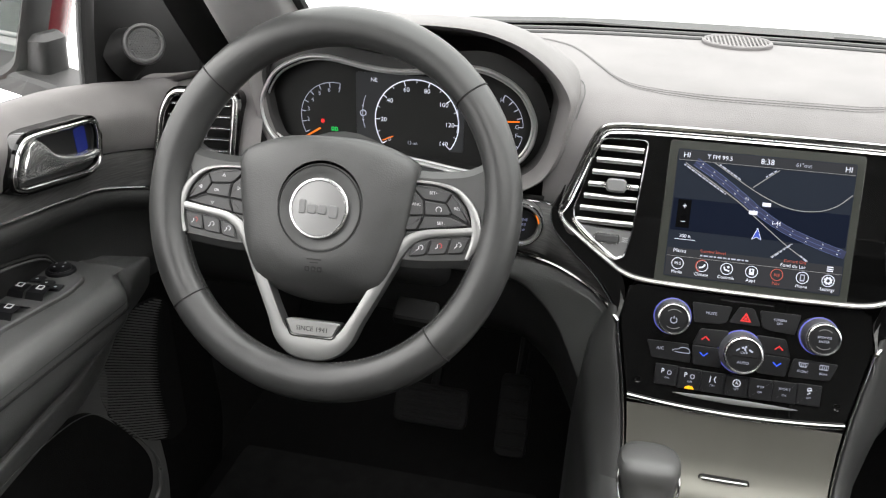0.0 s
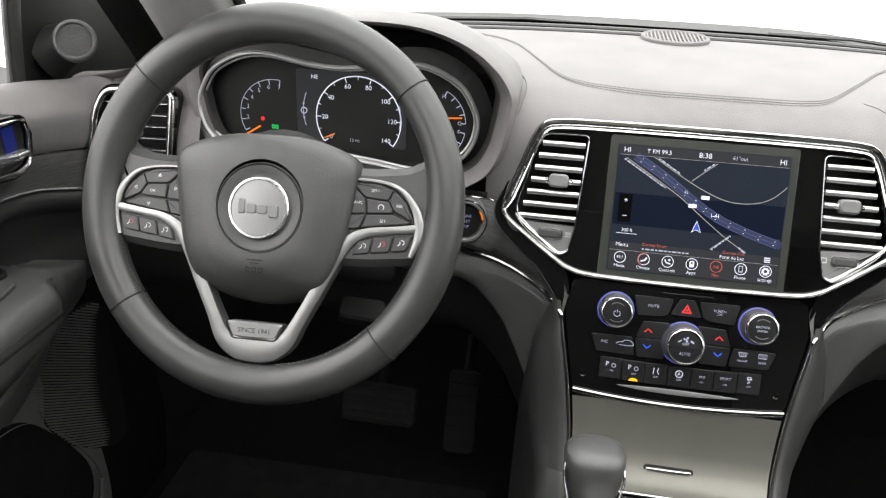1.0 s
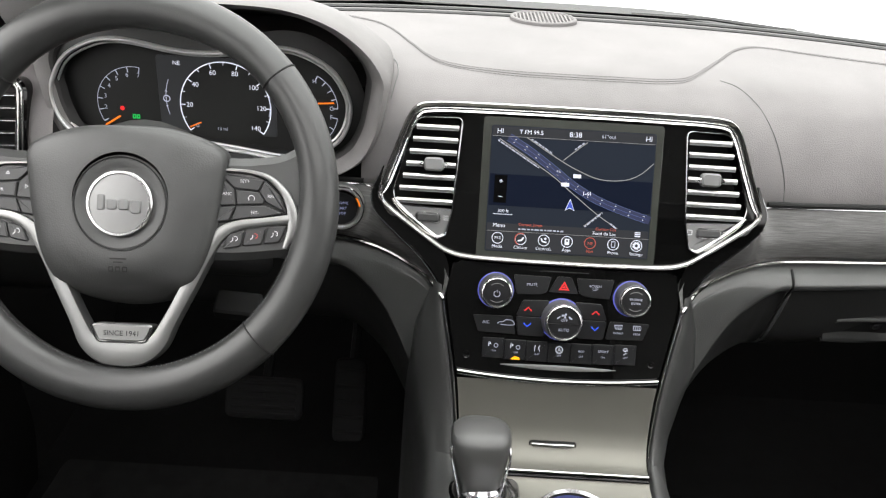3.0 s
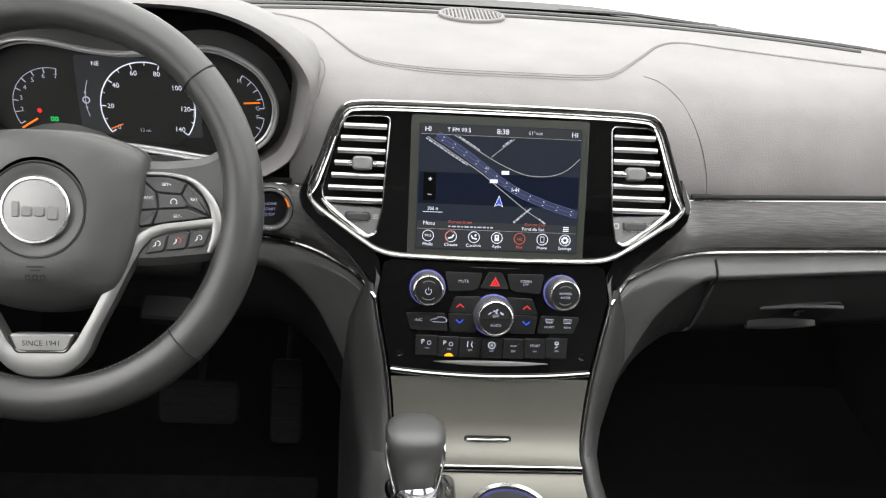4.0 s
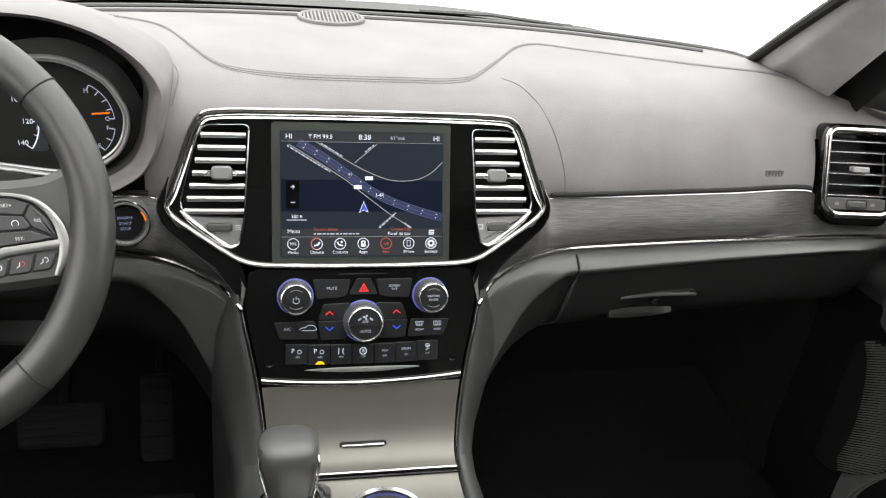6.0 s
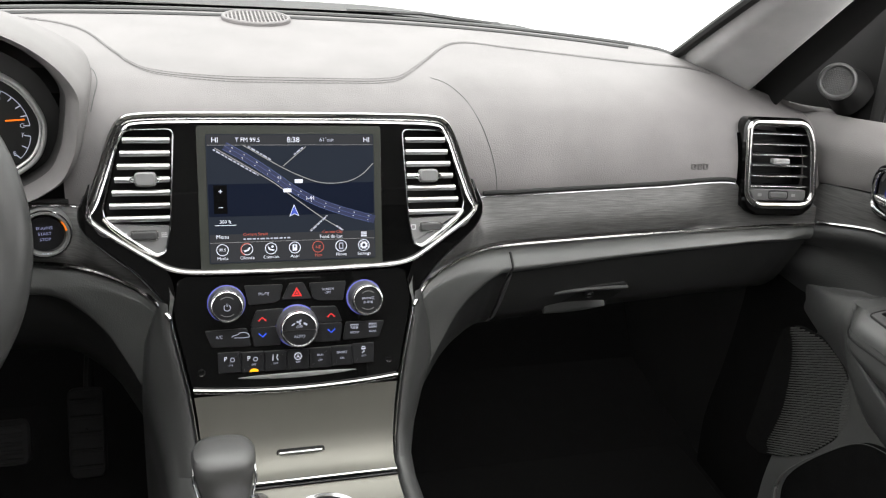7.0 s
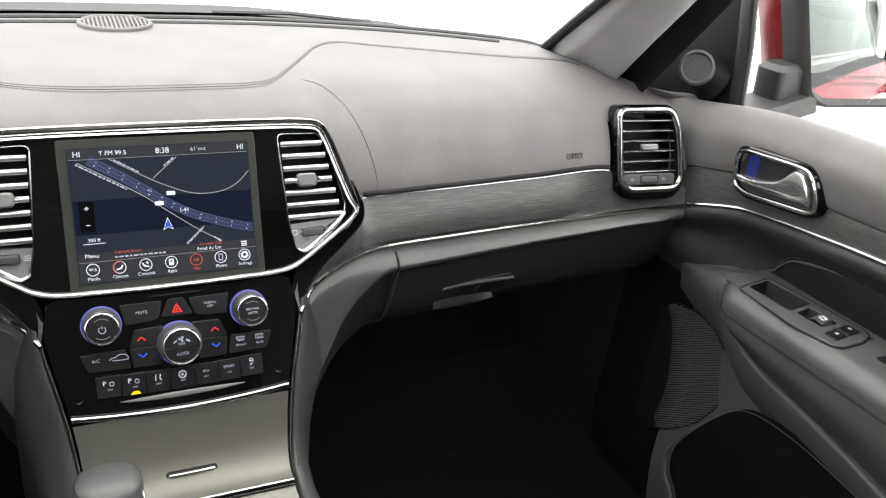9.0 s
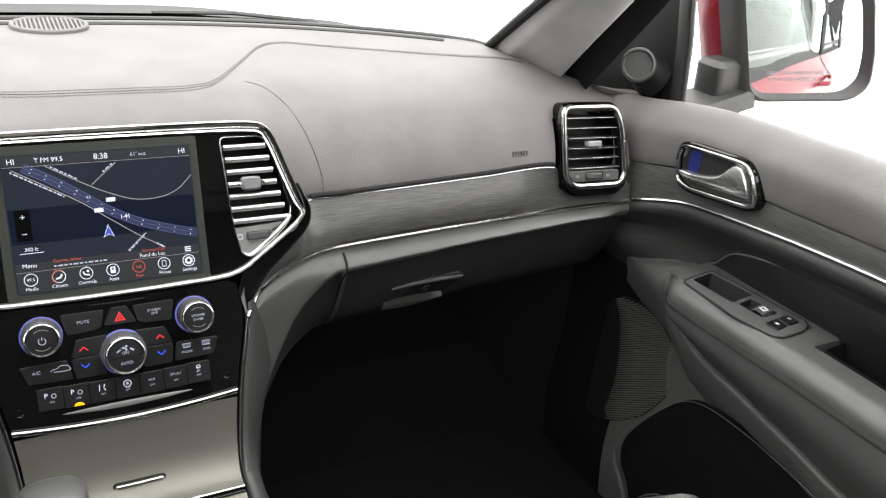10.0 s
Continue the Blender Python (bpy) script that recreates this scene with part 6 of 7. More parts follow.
for i in range(7):
    x = -0.0715 + 0.0238 * i
    sg = -0.0695 - 0.002 * (1 - (x / 0.08) ** 2)
    b = key([(x - 0.01178, sg + 0.0100), (x + 0.01178, sg + 0.0100), (x + 0.01172, sg - 0.0118), (x - 0.01172, sg - 0.0118)], r=0.0006)
    if i in (0, 1):
        lettering("P", 0.0068, onkey(x - 0.004, sg + 0.003), W_GLOW, b)
        part("park_mark", plate(onkey(x + 0.003, sg + 0.002), circ(0, 0, 0.0024, 16), -0.0004, 0.0001, [circ(0, 0, 0.0017, 16)], c=0.0), SOFT_GLOW, b)
    elif marks[i] == "A":
        part("stop_mark", plate(onkey(x, sg + 0.0025), circ(0, 0, 0.0040, 20), -0.0004, 0.0001, [circ(0, 0, 0.0033, 20)], c=0.0), W_GLOW, b)
        lettering("A", 0.0052, onkey(x, sg + 0.0025), W_GLOW, b)
    elif marks[i]:
        lettering(marks[i], 0.0046 if i == 4 else 0.0038, onkey(x, sg + 0.0025), SOFT_GLOW, b)
    else:
        part("lane_mark" if i == 2 else "slip_mark", stroke(onkey(x, sg + 0.0025), [(-0.003, -0.003), (-0.0024, 0.0035)] if i == 2 else [(-0.002, -0.003), (0.001, -0.001), (-0.001, 0.0005), (0.002, 0.0025)], 0.0008, 0), W_GLOW, b)
        part("lane_mark" if i == 2 else "slip_mark", stroke(onkey(x, sg + 0.0025), [(0.003, -0.003), (0.0012, 0.0), (0.0024, 0.0035)] if i == 2 else [(-0.0022, 0.0015), (0.0022, 0.0015), (0.0014, 0.004), (-0.0014, 0.004), (-0.0022, 0.0015)], 0.0008, 0), W_GLOW, b)
    lettering("ON" if i in (0, 5) else "OFF", 0.0028, onkey(x + (0.001 if i < 2 else 0), sg - 0.0038), SOFT_GLOW, b)
    if i == 1:
        part("amber_lamp", plate(STACK, [Vector((x + 0.001 + 0.0048 * math.cos(a), sg - 0.0115 + 0.0034 * math.sin(a))) for a in [math.pi * j / 12 for j in range(13)]], 0.0, 0.0032, c=0.0002), AMBER_GLOW, b, "lit amber lamp")
slot_ = [STACK @ Vector((x, -0.0895 + 0.001 * (x / 0.063) ** 2, 0.0012)) for x in [-0.063 + 0.126 * i / 20 for i in range(21)]]
part("disc_slot", tube(slot_, 0.0030, 0.0010, k=10, up=NZ, taper=lambda u: 0.10 + 0.90 * math.sin(math.pi * u) ** 0.8), VENTPANEL, cp, "thin disc slot flap")
part("top_notch", tube([stack(x, 0.0155, 0.0006) for x in (-0.026, 0.0, 0.026)], 0.0009, 0.0006, k=6, up=NZ), DARKCHROME, cp)
for sx in (-1, 1):
    part("screw_cover", lathe(STACK @ Matrix.Translation((sx * 0.100, -0.080, 0.0004)), [(0.004, 0), (0.0036, 0.0012), (0.002, 0.0006)], 14), PIANO, cp)


# ---- instrument hood and cluster ----
hood = thing("instrument_hood", (HX, 0.12, 1.21), "padded black vinyl hood over the instruments", "instrument hood")
HH = [Vector((p[0] if p[0] > 0 else p[0] * 0.86, p[1])) for p in mirror2([(x, 1.268 + z) for x, z in hood_half()])]
HC = cat(HH, 5, True)
ctr = Vector((0.0, 1.155))


def hood_row(k, y, dz=0.0, sink=0.0):
    return [Vector((HX + p[0] * k, y + (0.09 - y if y < 0.09 else 0) * 0.85 * smooth(-0.10, -0.165, p[0]), ctr[1] + (p[1] - ctr[1]) * k + dz - sink * smooth(1.16, 1.25, p[1]))) for p in HC]


rows = [hood_row(0.870, 0.099), hood_row(0.890, 0.088), hood_row(0.910, 0.074), hood_row(0.935, 0.061), hood_row(0.960, 0.052), hood_row(0.982, 0.049), hood_row(0.998, 0.054), hood_row(1.006, 0.068), hood_row(1.003, 0.105), hood_row(0.995, 0.16, 0.0, 0.008), hood_row(0.985, 0.23, 0.0, 0.026), hood_row(0.97, 0.31, 0.0, 0.055), hood_row(0.95, 0.36, 0.0, 0.085)]
part("cover", loft(rows[2:], True), HOODVINYL, hood, "soft grained hood cover")
# same vinyl as the cover, coloured darker for the shade inside the hood
part("inner_wall", loft(rows[:3], True), HOODSHADE, hood, "inner wall of the hood, shade put into its dark colour")

cl = thing("instrument_cluster", (HX, 0.105, 1.08), "lit instrument cluster with round speedometer in a chrome ring", "instrument cluster")
ring_half = [(0.0, 1.2075), (0.033, 1.210), (0.080, 1.2175), (0.112, 1.214), (0.143, 1.197), (0.158, 1.175), (0.1635, 1.155), (0.158, 1.130), (0.142, 1.1115), (0.105, 1.094), (0.04, 1.101), (0.0, 1.105)]
RING = cat(mirror2(ring_half), 5, True)


def ring_y(p):
    """The ring leans a little: its foot stands prouder than its top."""
    return 0.088 - 0.004 * smooth(1.16, 1.09, p[1])


part("chrome_ring", tube([Vector((HX + p[0], ring_y(p), p[1])) for p in RING], 0.0024, 0.0040, True, 10, up=(0, -1, 0)), RINGSILVER, cl, "chrome ring round the dials")
part("inner_ring", tube([Vector((HX + p[0] * 0.974, ring_y(p) + 0.004, 1.15 + (p[1] - 1.15) * 0.935)) for p in RING], 0.0014, 0.0020, True, 8, up=(0, -1, 0)), RINGSILVER, cl, "fine inner chrome ring")
part("funnel", loft([[Vector((HX + p[0] * 1.015, ring_y(p), 1.15 + (p[1] - 1.15) * 1.02)) for p in RING], [Vector((HX + p[0] * 0.97, 0.108, 1.15 + (p[1] - 1.15) * 0.95)) for p in RING]], True), DARKPLASTIC, cl)
part("surround", loft([[Vector((HX + p[0] * 1.01, 0.091, 1.15 + (p[1] - 1.15) * 1.02)) for p in RING], [Vector((HX + p[0] * (1.10 if p[0] > -0.05 else 1.03), 0.097, 1.15 + (p[1] - 1.15) * 1.25)) for p in RING]], True), DARKPLASTIC, cl)
C = frame_at((0, 0.108, 0), (1, 0, 0), (0, 0, 1))
part("dial_face", plate(C, [Vector((HX + p[0] * 0.985, 1.15 + (p[1] - 1.15) * 0.97)) for p in RING], -0.004, 0.0, c=0.0), DARKPLASTIC, cl, "black dial ground")
part("display", plate(C, rect(-0.4575, 1.112, -0.327, 1.1985, 0.003), 0.0, 0.0008, c=0.0002), CLUSTERGREY, cl, "grey colour display")


def dial(x, z, r, a0, a1, big, small, nums, size, m, rn, lw=0.0013):
    bm = bmesh.new()
    stroke(C, arc(x, z, r, a0, a1, 48), lw, 0.0016, bm)
    n = big * small
    for i in range(n + 1):
        a = radians(a0 + (a1 - a0) * i / n)
        ln = 0.0058 if i % small == 0 else 0.0036
        d = Vector((math.cos(a), math.sin(a)))
        stroke(C, [Vector((x, z)) + d * (r - ln), Vector((x, z)) + d * r], 0.0011 if i % small == 0 else 0.0008, 0.0017, bm)
    part("scale", bm, m, cl)
    for i, body in enumerate(nums):
        a = radians(a0 + (a1 - a0) * i / (len(nums) - 1))
        if body:
            lettering(body, size, C @ Matrix.Translation((x + rn * math.cos(a), z + rn * math.sin(a), 0.0018)), m, cl)


part("speed_disc", plate(C, circ(-0.3835, 1.1440, 0.0505, 48), 0.0, 0.0013, c=0.0002), DARKPLASTIC, cl)
dial(-0.3835, 1.1440, 0.0505, 215, -35, 7, 2, ("", "20", "40", "60", "80", "100", "120", "140"), 0.0076, W_GLOW, 0.0400)
lettering("0", 0.0075, C @ Matrix.Translation((-0.4165, 1.1210, 0.0018)), SOFT_GLOW, cl)
part("needle", stroke(C, [(-0.4120, 1.1250), (-0.4250, 1.1190)], 0.0013, 0.0022), ORANGE_GLOW, cl, "orange needle")
lettering("13 mi", 0.0055, C @ Matrix.Translation((-0.3885, 1.1185, 0.0018)), SOFT_GLOW, cl)
lettering("NE", 0.0066, C @ Matrix.Translation((-0.4350, 1.1905, 0.0018)), W_GLOW, cl)
dial(-0.4840, 1.1405, 0.0430, 208, 80, 7, 1, ("", "2", "3", "4", "5", "6", "7"), 0.0070, SOFT_GLOW, 0.0345, 0.0007)
part("needle", stroke(C, [(-0.5030, 1.1270), (-0.5210, 1.1155)], 0.0021, 0.0022), ORANGE_GLOW, cl, "orange needle")
part("red_lamp", flat_poly(C, circ(-0.5000, 1.1360, 0.0026, 12), 0.0018), RED_GLOW, cl, "red warning lamp")
bm = bmesh.new()
for k in (-1, 1):
    plate(C @ Matrix.Translation((-0.4855 + 0.0022 * k, 1.1270, 0.0006)), rect(-0.0018, -0.0024, 0.0018, 0.0024, 0.0006), 0, 0.001, [rect(-0.0008, -0.0012, 0.0008, 0.0012)], c=0.0, bm=bm)
part("green_lamp", bm, GREEN_GLOW, cl, "green lights-on lamp")
dial(-0.3000, 1.1480, 0.0420, 62, 2, 4, 1, ("H", "", "", "", "C"), 0.0066, SOFT_GLOW, 0.035, 0.0007)
dial(-0.3000, 1.1440, 0.0420, -8, -45, 2, 1, ("F", "", "E"), 0.0066, SOFT_GLOW, 0.035, 0.0007)
part("needle", stroke(C, [(-0.2800, 1.1545), (-0.2620, 1.1560)], 0.0018, 0.0022), ORANGE_GLOW, cl, "orange needle")
for sx in (-1, 1):
    part("side_arc", stroke(C, arc(-0.3915, 1.1500, 0.0580, 180 + 18 * 1 if sx < 0 else -14, 180 - 22 if sx < 0 else 14, 16), 0.0008, 0.0018), SOFT_GLOW, cl)
bm = bmesh.new()
flat_poly(C, [(-0.4505, 1.1580), (-0.4475, 1.1580), (-0.4490, 1.1605)], 0.0018, bm)
flat_poly(C, [(-0.4505, 1.1425), (-0.4490, 1.1400), (-0.4475, 1.1425)], 0.0018, bm)
part("arrow_marks", bm, SOFT_GLOW, cl)
part("gear_mark", plate(C, circ(-0.4490, 1.1500, 0.0040, 16), 0.001, 0.0018, [circ(-0.4490, 1.1500, 0.0030, 16)], c=0.0), SOFT_GLOW, cl)

# start button
sb = thing("start_button", (-0.243, 0.055, 1.048), "round engine start button with lit lettering in the trim band", "push button")
B = frame_at((-0.2465, 0.0505, 1.0555), (1, 0.10, 0), (0, 0.12, 1))
part("collar", lathe(B, [(0.026, -0.01), (0.026, 0.004), (0.0235, 0.0085), (0.0215, 0.0085), (0.0195, 0.003)], 36, cap=False), VENTPANEL, sb, "grey collar")
part("chrome_ring", tube([B @ Vector((0.0242 * math.cos(a), 0.0242 * math.sin(a), 0.0070)) for a in [2 * math.pi * i / 40 for i in range(40)]], 0.0011, 0.0012, True, 6, up=(0, -1, 0)), DARKCHROME, sb, "thin chrome ring")
part("cap", lathe(B, [(0.0185, 0.002), (0.018, 0.0055), (0.010, 0.0048), (0.0005, 0.0046)], 36), BUTTON, sb)
for j, body in enumerate(("ENGINE", "START", "STOP")):
    lettering(body, 0.0043, B @ Matrix.Translation((0, 0.006 - 0.006 * j, 0.0060)), BLUE_SOFT, sb)
part("run_lamp", stroke(B, arc(0, 0, 0.0212, 8, 38, 8), 0.0034, 0.0080), ORANGE_GLOW, sb, "orange lit segment")
lettering("RUN", 0.0045, B @ Matrix.Translation((0, -0.0215, 0.0080)), SOFT_GLOW, sb)

# ---- steering column, stalk ----
col = thing("steering_column", (-0.409, 0.02, 1.02), "black plastic steering column shroud behind the wheel", "steering column")
rows = []
for u, w, h in ((0.0, 0.045, 0.045), (0.1, 0.055, 0.052), (0.5, 0.075, 0.060), (1.0, 0.085, 0.07)):
    c = Vector((-0.409, -0.095, 1.106)).lerp(Vector((-0.409, 0.09, 1.02)), u)
    rows.append([c + Vector((x, 0.25 * z, z)) for x, z in rect(-w, -h, w, h, 0.03, 5)])
part("shroud", loft(rows, True, True), PLASTIC, col)
part("tilt_lever", box(frame_at((-0.352, -0.005, 0.955), (1, 0, -0.05), (0, 1, 0.5)), 0.05, 0.03, 0.014, 0.005), PEDALBLACK, col, "black adjusting lever")
st = [(-0.47, -0.07, 1.095), (-0.52, -0.085, 1.098), (-0.575, -0.09, 1.10)]
part("turn_stalk", tube(cat([Vector(p) for p in st], 4), 0.009, 0.008, k=10, up=(0, 1, 0)), PLASTIC, col, "black turn signal stalk")

# ---- steering wheel ----
wh = thing("steering_wheel", (-0.409, -0.123, 1.125), "black leather steering wheel with satin silver spokes", "steering wheel")
RM = 0.1660
RIM = WHEEL @ Matrix.Translation((0.002, 0.0015, 0)) @ Matrix.Diagonal((0.988, 1.008, 1, 1))


def rim_row(a):
    """The rim's section: fuller at the left thumb grip, slimmer at the upper right."""
    c, s = math.cos(a), math.sin(a)
    d_left, d_right = (abs((math.degrees(a) - k + 180) % 360 - 180) for k in (152, 32))
    fat = 1.0 + 0.10 * (1 - smooth(8, 30, d_left))
    slim = 1.0 - 0.22 * (1 - smooth(12, 48, d_right))
    row = []
    for j in range(18):
        b = 2 * math.pi * j / 18
        r = RM + 0.0188 * math.cos(b) * (fat * slim if math.cos(b) < 0 else 1.0)
        row.append(RIM @ Vector((r * c, r * s, 0.0165 * fat * math.sin(b) + 0.004)))
    return row


rows = [rim_row(2 * math.pi * i / 120) for i in range(120)]
rows.append(rows[0])
bm = loft(rows, True)
bmesh.ops.remove_doubles(bm, verts=bm.verts, dist=1e-6)
part("rim", bm, RIMLEATHER, wh, "smooth black leather rim")
for deg in (40.5, 139, 218, 315):
    a = radians(deg)
    mid = RIM @ Vector((RM * math.cos(a), RM * math.sin(a), 0.004))
    pts = [mid + (p - mid) * 1.012 for p in cat(rim_row(a), 2, True)]
    part("rim_seam", tube(pts, 0.0008, 0.0008, True, 5, up=WHEEL.to_3x3() @ Vector((-math.sin(a), math.cos(a), 0))), GROOVE, wh)
for a0, a1 in ((318, 352), (138, 222), (222, 262), (278, 318)):
    line = [RIM @ Vector(((RM - 0.0185) * math.cos(radians(a0 + (a1 - a0) * i / 40)), (RM - 0.0185) * math.sin(radians(a0 + (a1 - a0) * i / 40)), 0.0075)) for i in range(41)]
    part("rim_stitching", dashes(line, 0.0045, 0.65, 0.0007), THREAD, wh, kind="stuff")

# airbag pad
pad_half = [(0.0, 0.0645), (0.04, 0.0625), (0.074, 0.052), (0.0865, 0.040), (0.0855, 0.018), (0.080, -0.018), (0.073, -0.046), (0.061, -0.070), (0.038, -0.087), (0.0, -0.093)]
PAD = cat(mirror2(pad_half), 5, True)
rows = []
for k, h in ((1.0, -0.008), (1.0, 0.0075), (0.985, 0.0125), (0.95, 0.0160), (0.88, 0.0185), (0.80, 0.0203), (0.70, 0.0215)):
    rows.append([WHEEL @ Vector((p[0] * k, p[1] * k - 0.001 * (1 - k), h - 0.10 * max(0, -p[1] * k - 0.045) - 0.9 * max(0, -p[1] * k - 0.070))) for p in PAD])
for k, h in ((0.55, 0.0222), (0.2, 0.0226), (0.0, 0.0226)):
    rows.append([WHEEL @ Vector((*((p * 0.70).lerp(p.normalized() * 0.0412, 1 - k / 0.70 if k else 1.0) + Vector((0, -0.001))), h)) for p in PAD])
bm = loft(rows, True)
part("airbag_pad", bm, LEATHER, wh, "grained black airbag cover")
e = 0.0398
HUB = WHEEL @ Matrix.Translation((0, -0.0030, -0.0105))      # the pad lies low in the wheel
part("emblem_well", lathe(HUB @ Matrix.Translation((0, -0.001, 0)), [(0.0415, 0.0320), (0.0405, 0.0338), (0.0395, 0.0325), (0.0385, 0.0336), (0.033, 0.0330), (0.030, 0.0318), (0.0005, 0.0318)], 48, cap=False), LEATHER, wh, "round recess with a raised lip")
part("emblem_groove", tube([HUB @ Vector((0.0397 * math.cos(a), -0.001 + 0.0397 * math.sin(a), 0.0331)) for a in [2 * math.pi * i / 60 for i in range(60)]], 0.0007, 0.0006, True, 5, up=HUB.to_3x3() @ Vector((0, 0, 1))), GROOVE, wh)
em = part("emblem", lathe(HUB @ Matrix.Translation((0, -0.001, 0)), [(0.0285, 0.031), (0.0285, 0.0352), (0.0275, 0.0364), (0.0258, 0.0366), (0.0250, 0.0350)], 48, cap=False), SATINCHROME, wh, "chrome ringed round emblem")
part("emblem_disc", lathe(HUB @ Matrix.Translation((0, -0.001, 0)), [(0.0256, 0.0345), (0.0250, 0.0352), (0.012, 0.0358), (0.0005, 0.0360)], 48), DISCSILVER, em, "satin silver disc")
EM = HUB @ Matrix.Translation((0, -0.001, 0.0362))
for x, w, h, dy in ((-0.0152, 0.0062, 0.0135, 0.0006), (-0.0060, 0.0090, 0.0092, -0.0010), (0.0042, 0.0090, 0.0092, -0.0010), (0.0146, 0.0086, 0.0120, -0.0024)):
    blk = part("emblem_block", plate(EM @ Matrix.Translation((x, dy, 0)), rect(-w / 2, -h / 2, w / 2, h / 2, min(w, h) * 0.30, 5), -0.001, 0.0012, c=0.0009), VENTPANEL, em, "raised polished block")

bm = bmesh.new()
AM = HUB @ Matrix.Translation((0.0, -0.055, 0.0330)) @ pose(0, 0, 0, 9, 0, 0)
stroke(AM, [(-0.007, 0.007), (0.007, 0.007)], 0.0012, 0, bm)
stroke(AM, [(-0.004, 0.004), (0.004, 0.004)], 0.0010, 0, bm)
for k in range(3):
    plate(AM, rect(-0.0085 + 0.006 * k, -0.0045, -0.0040 + 0.006 * k, 0.0005, 0.001), -0.001, 0.0003, [rect(-0.0073 + 0.006 * k, -0.003, -0.0052 + 0.006 * k, -0.001)], c=0.0, bm=bm)
part("airbag_mark", bm, DARKPLASTIC, wh, "embossed airbag mark")


SPK = WHEEL @ Matrix.Translation((0, 0, -0.005))


def ribbon(keys, h):
    """A raised strip on the wheel: (x, y, half width) keys, rounded across."""
    c = cat(keys, 6)
    rows = []
    for i, p in enumerate(c):
        d = (c[min(i + 1, len(c) - 1)] - c[max(i - 1, 0)])
        d = Vector((d[0], d[1])).normalized()
        s_ = Vector((-d[1], d[0]))
        rows.append([SPK @ Vector((p[0] + s_[0] * p[2] * a, p[1] + s_[1] * p[2] * a, z)) for a, z in ((-1, 0.0), (-1, h - 0.003), (-0.86, h - 0.0008), (-0.4, h), (0.4, h), (0.86, h - 0.0008), (1, h - 0.003), (1, 0.0))])
    return loft(rows, False)


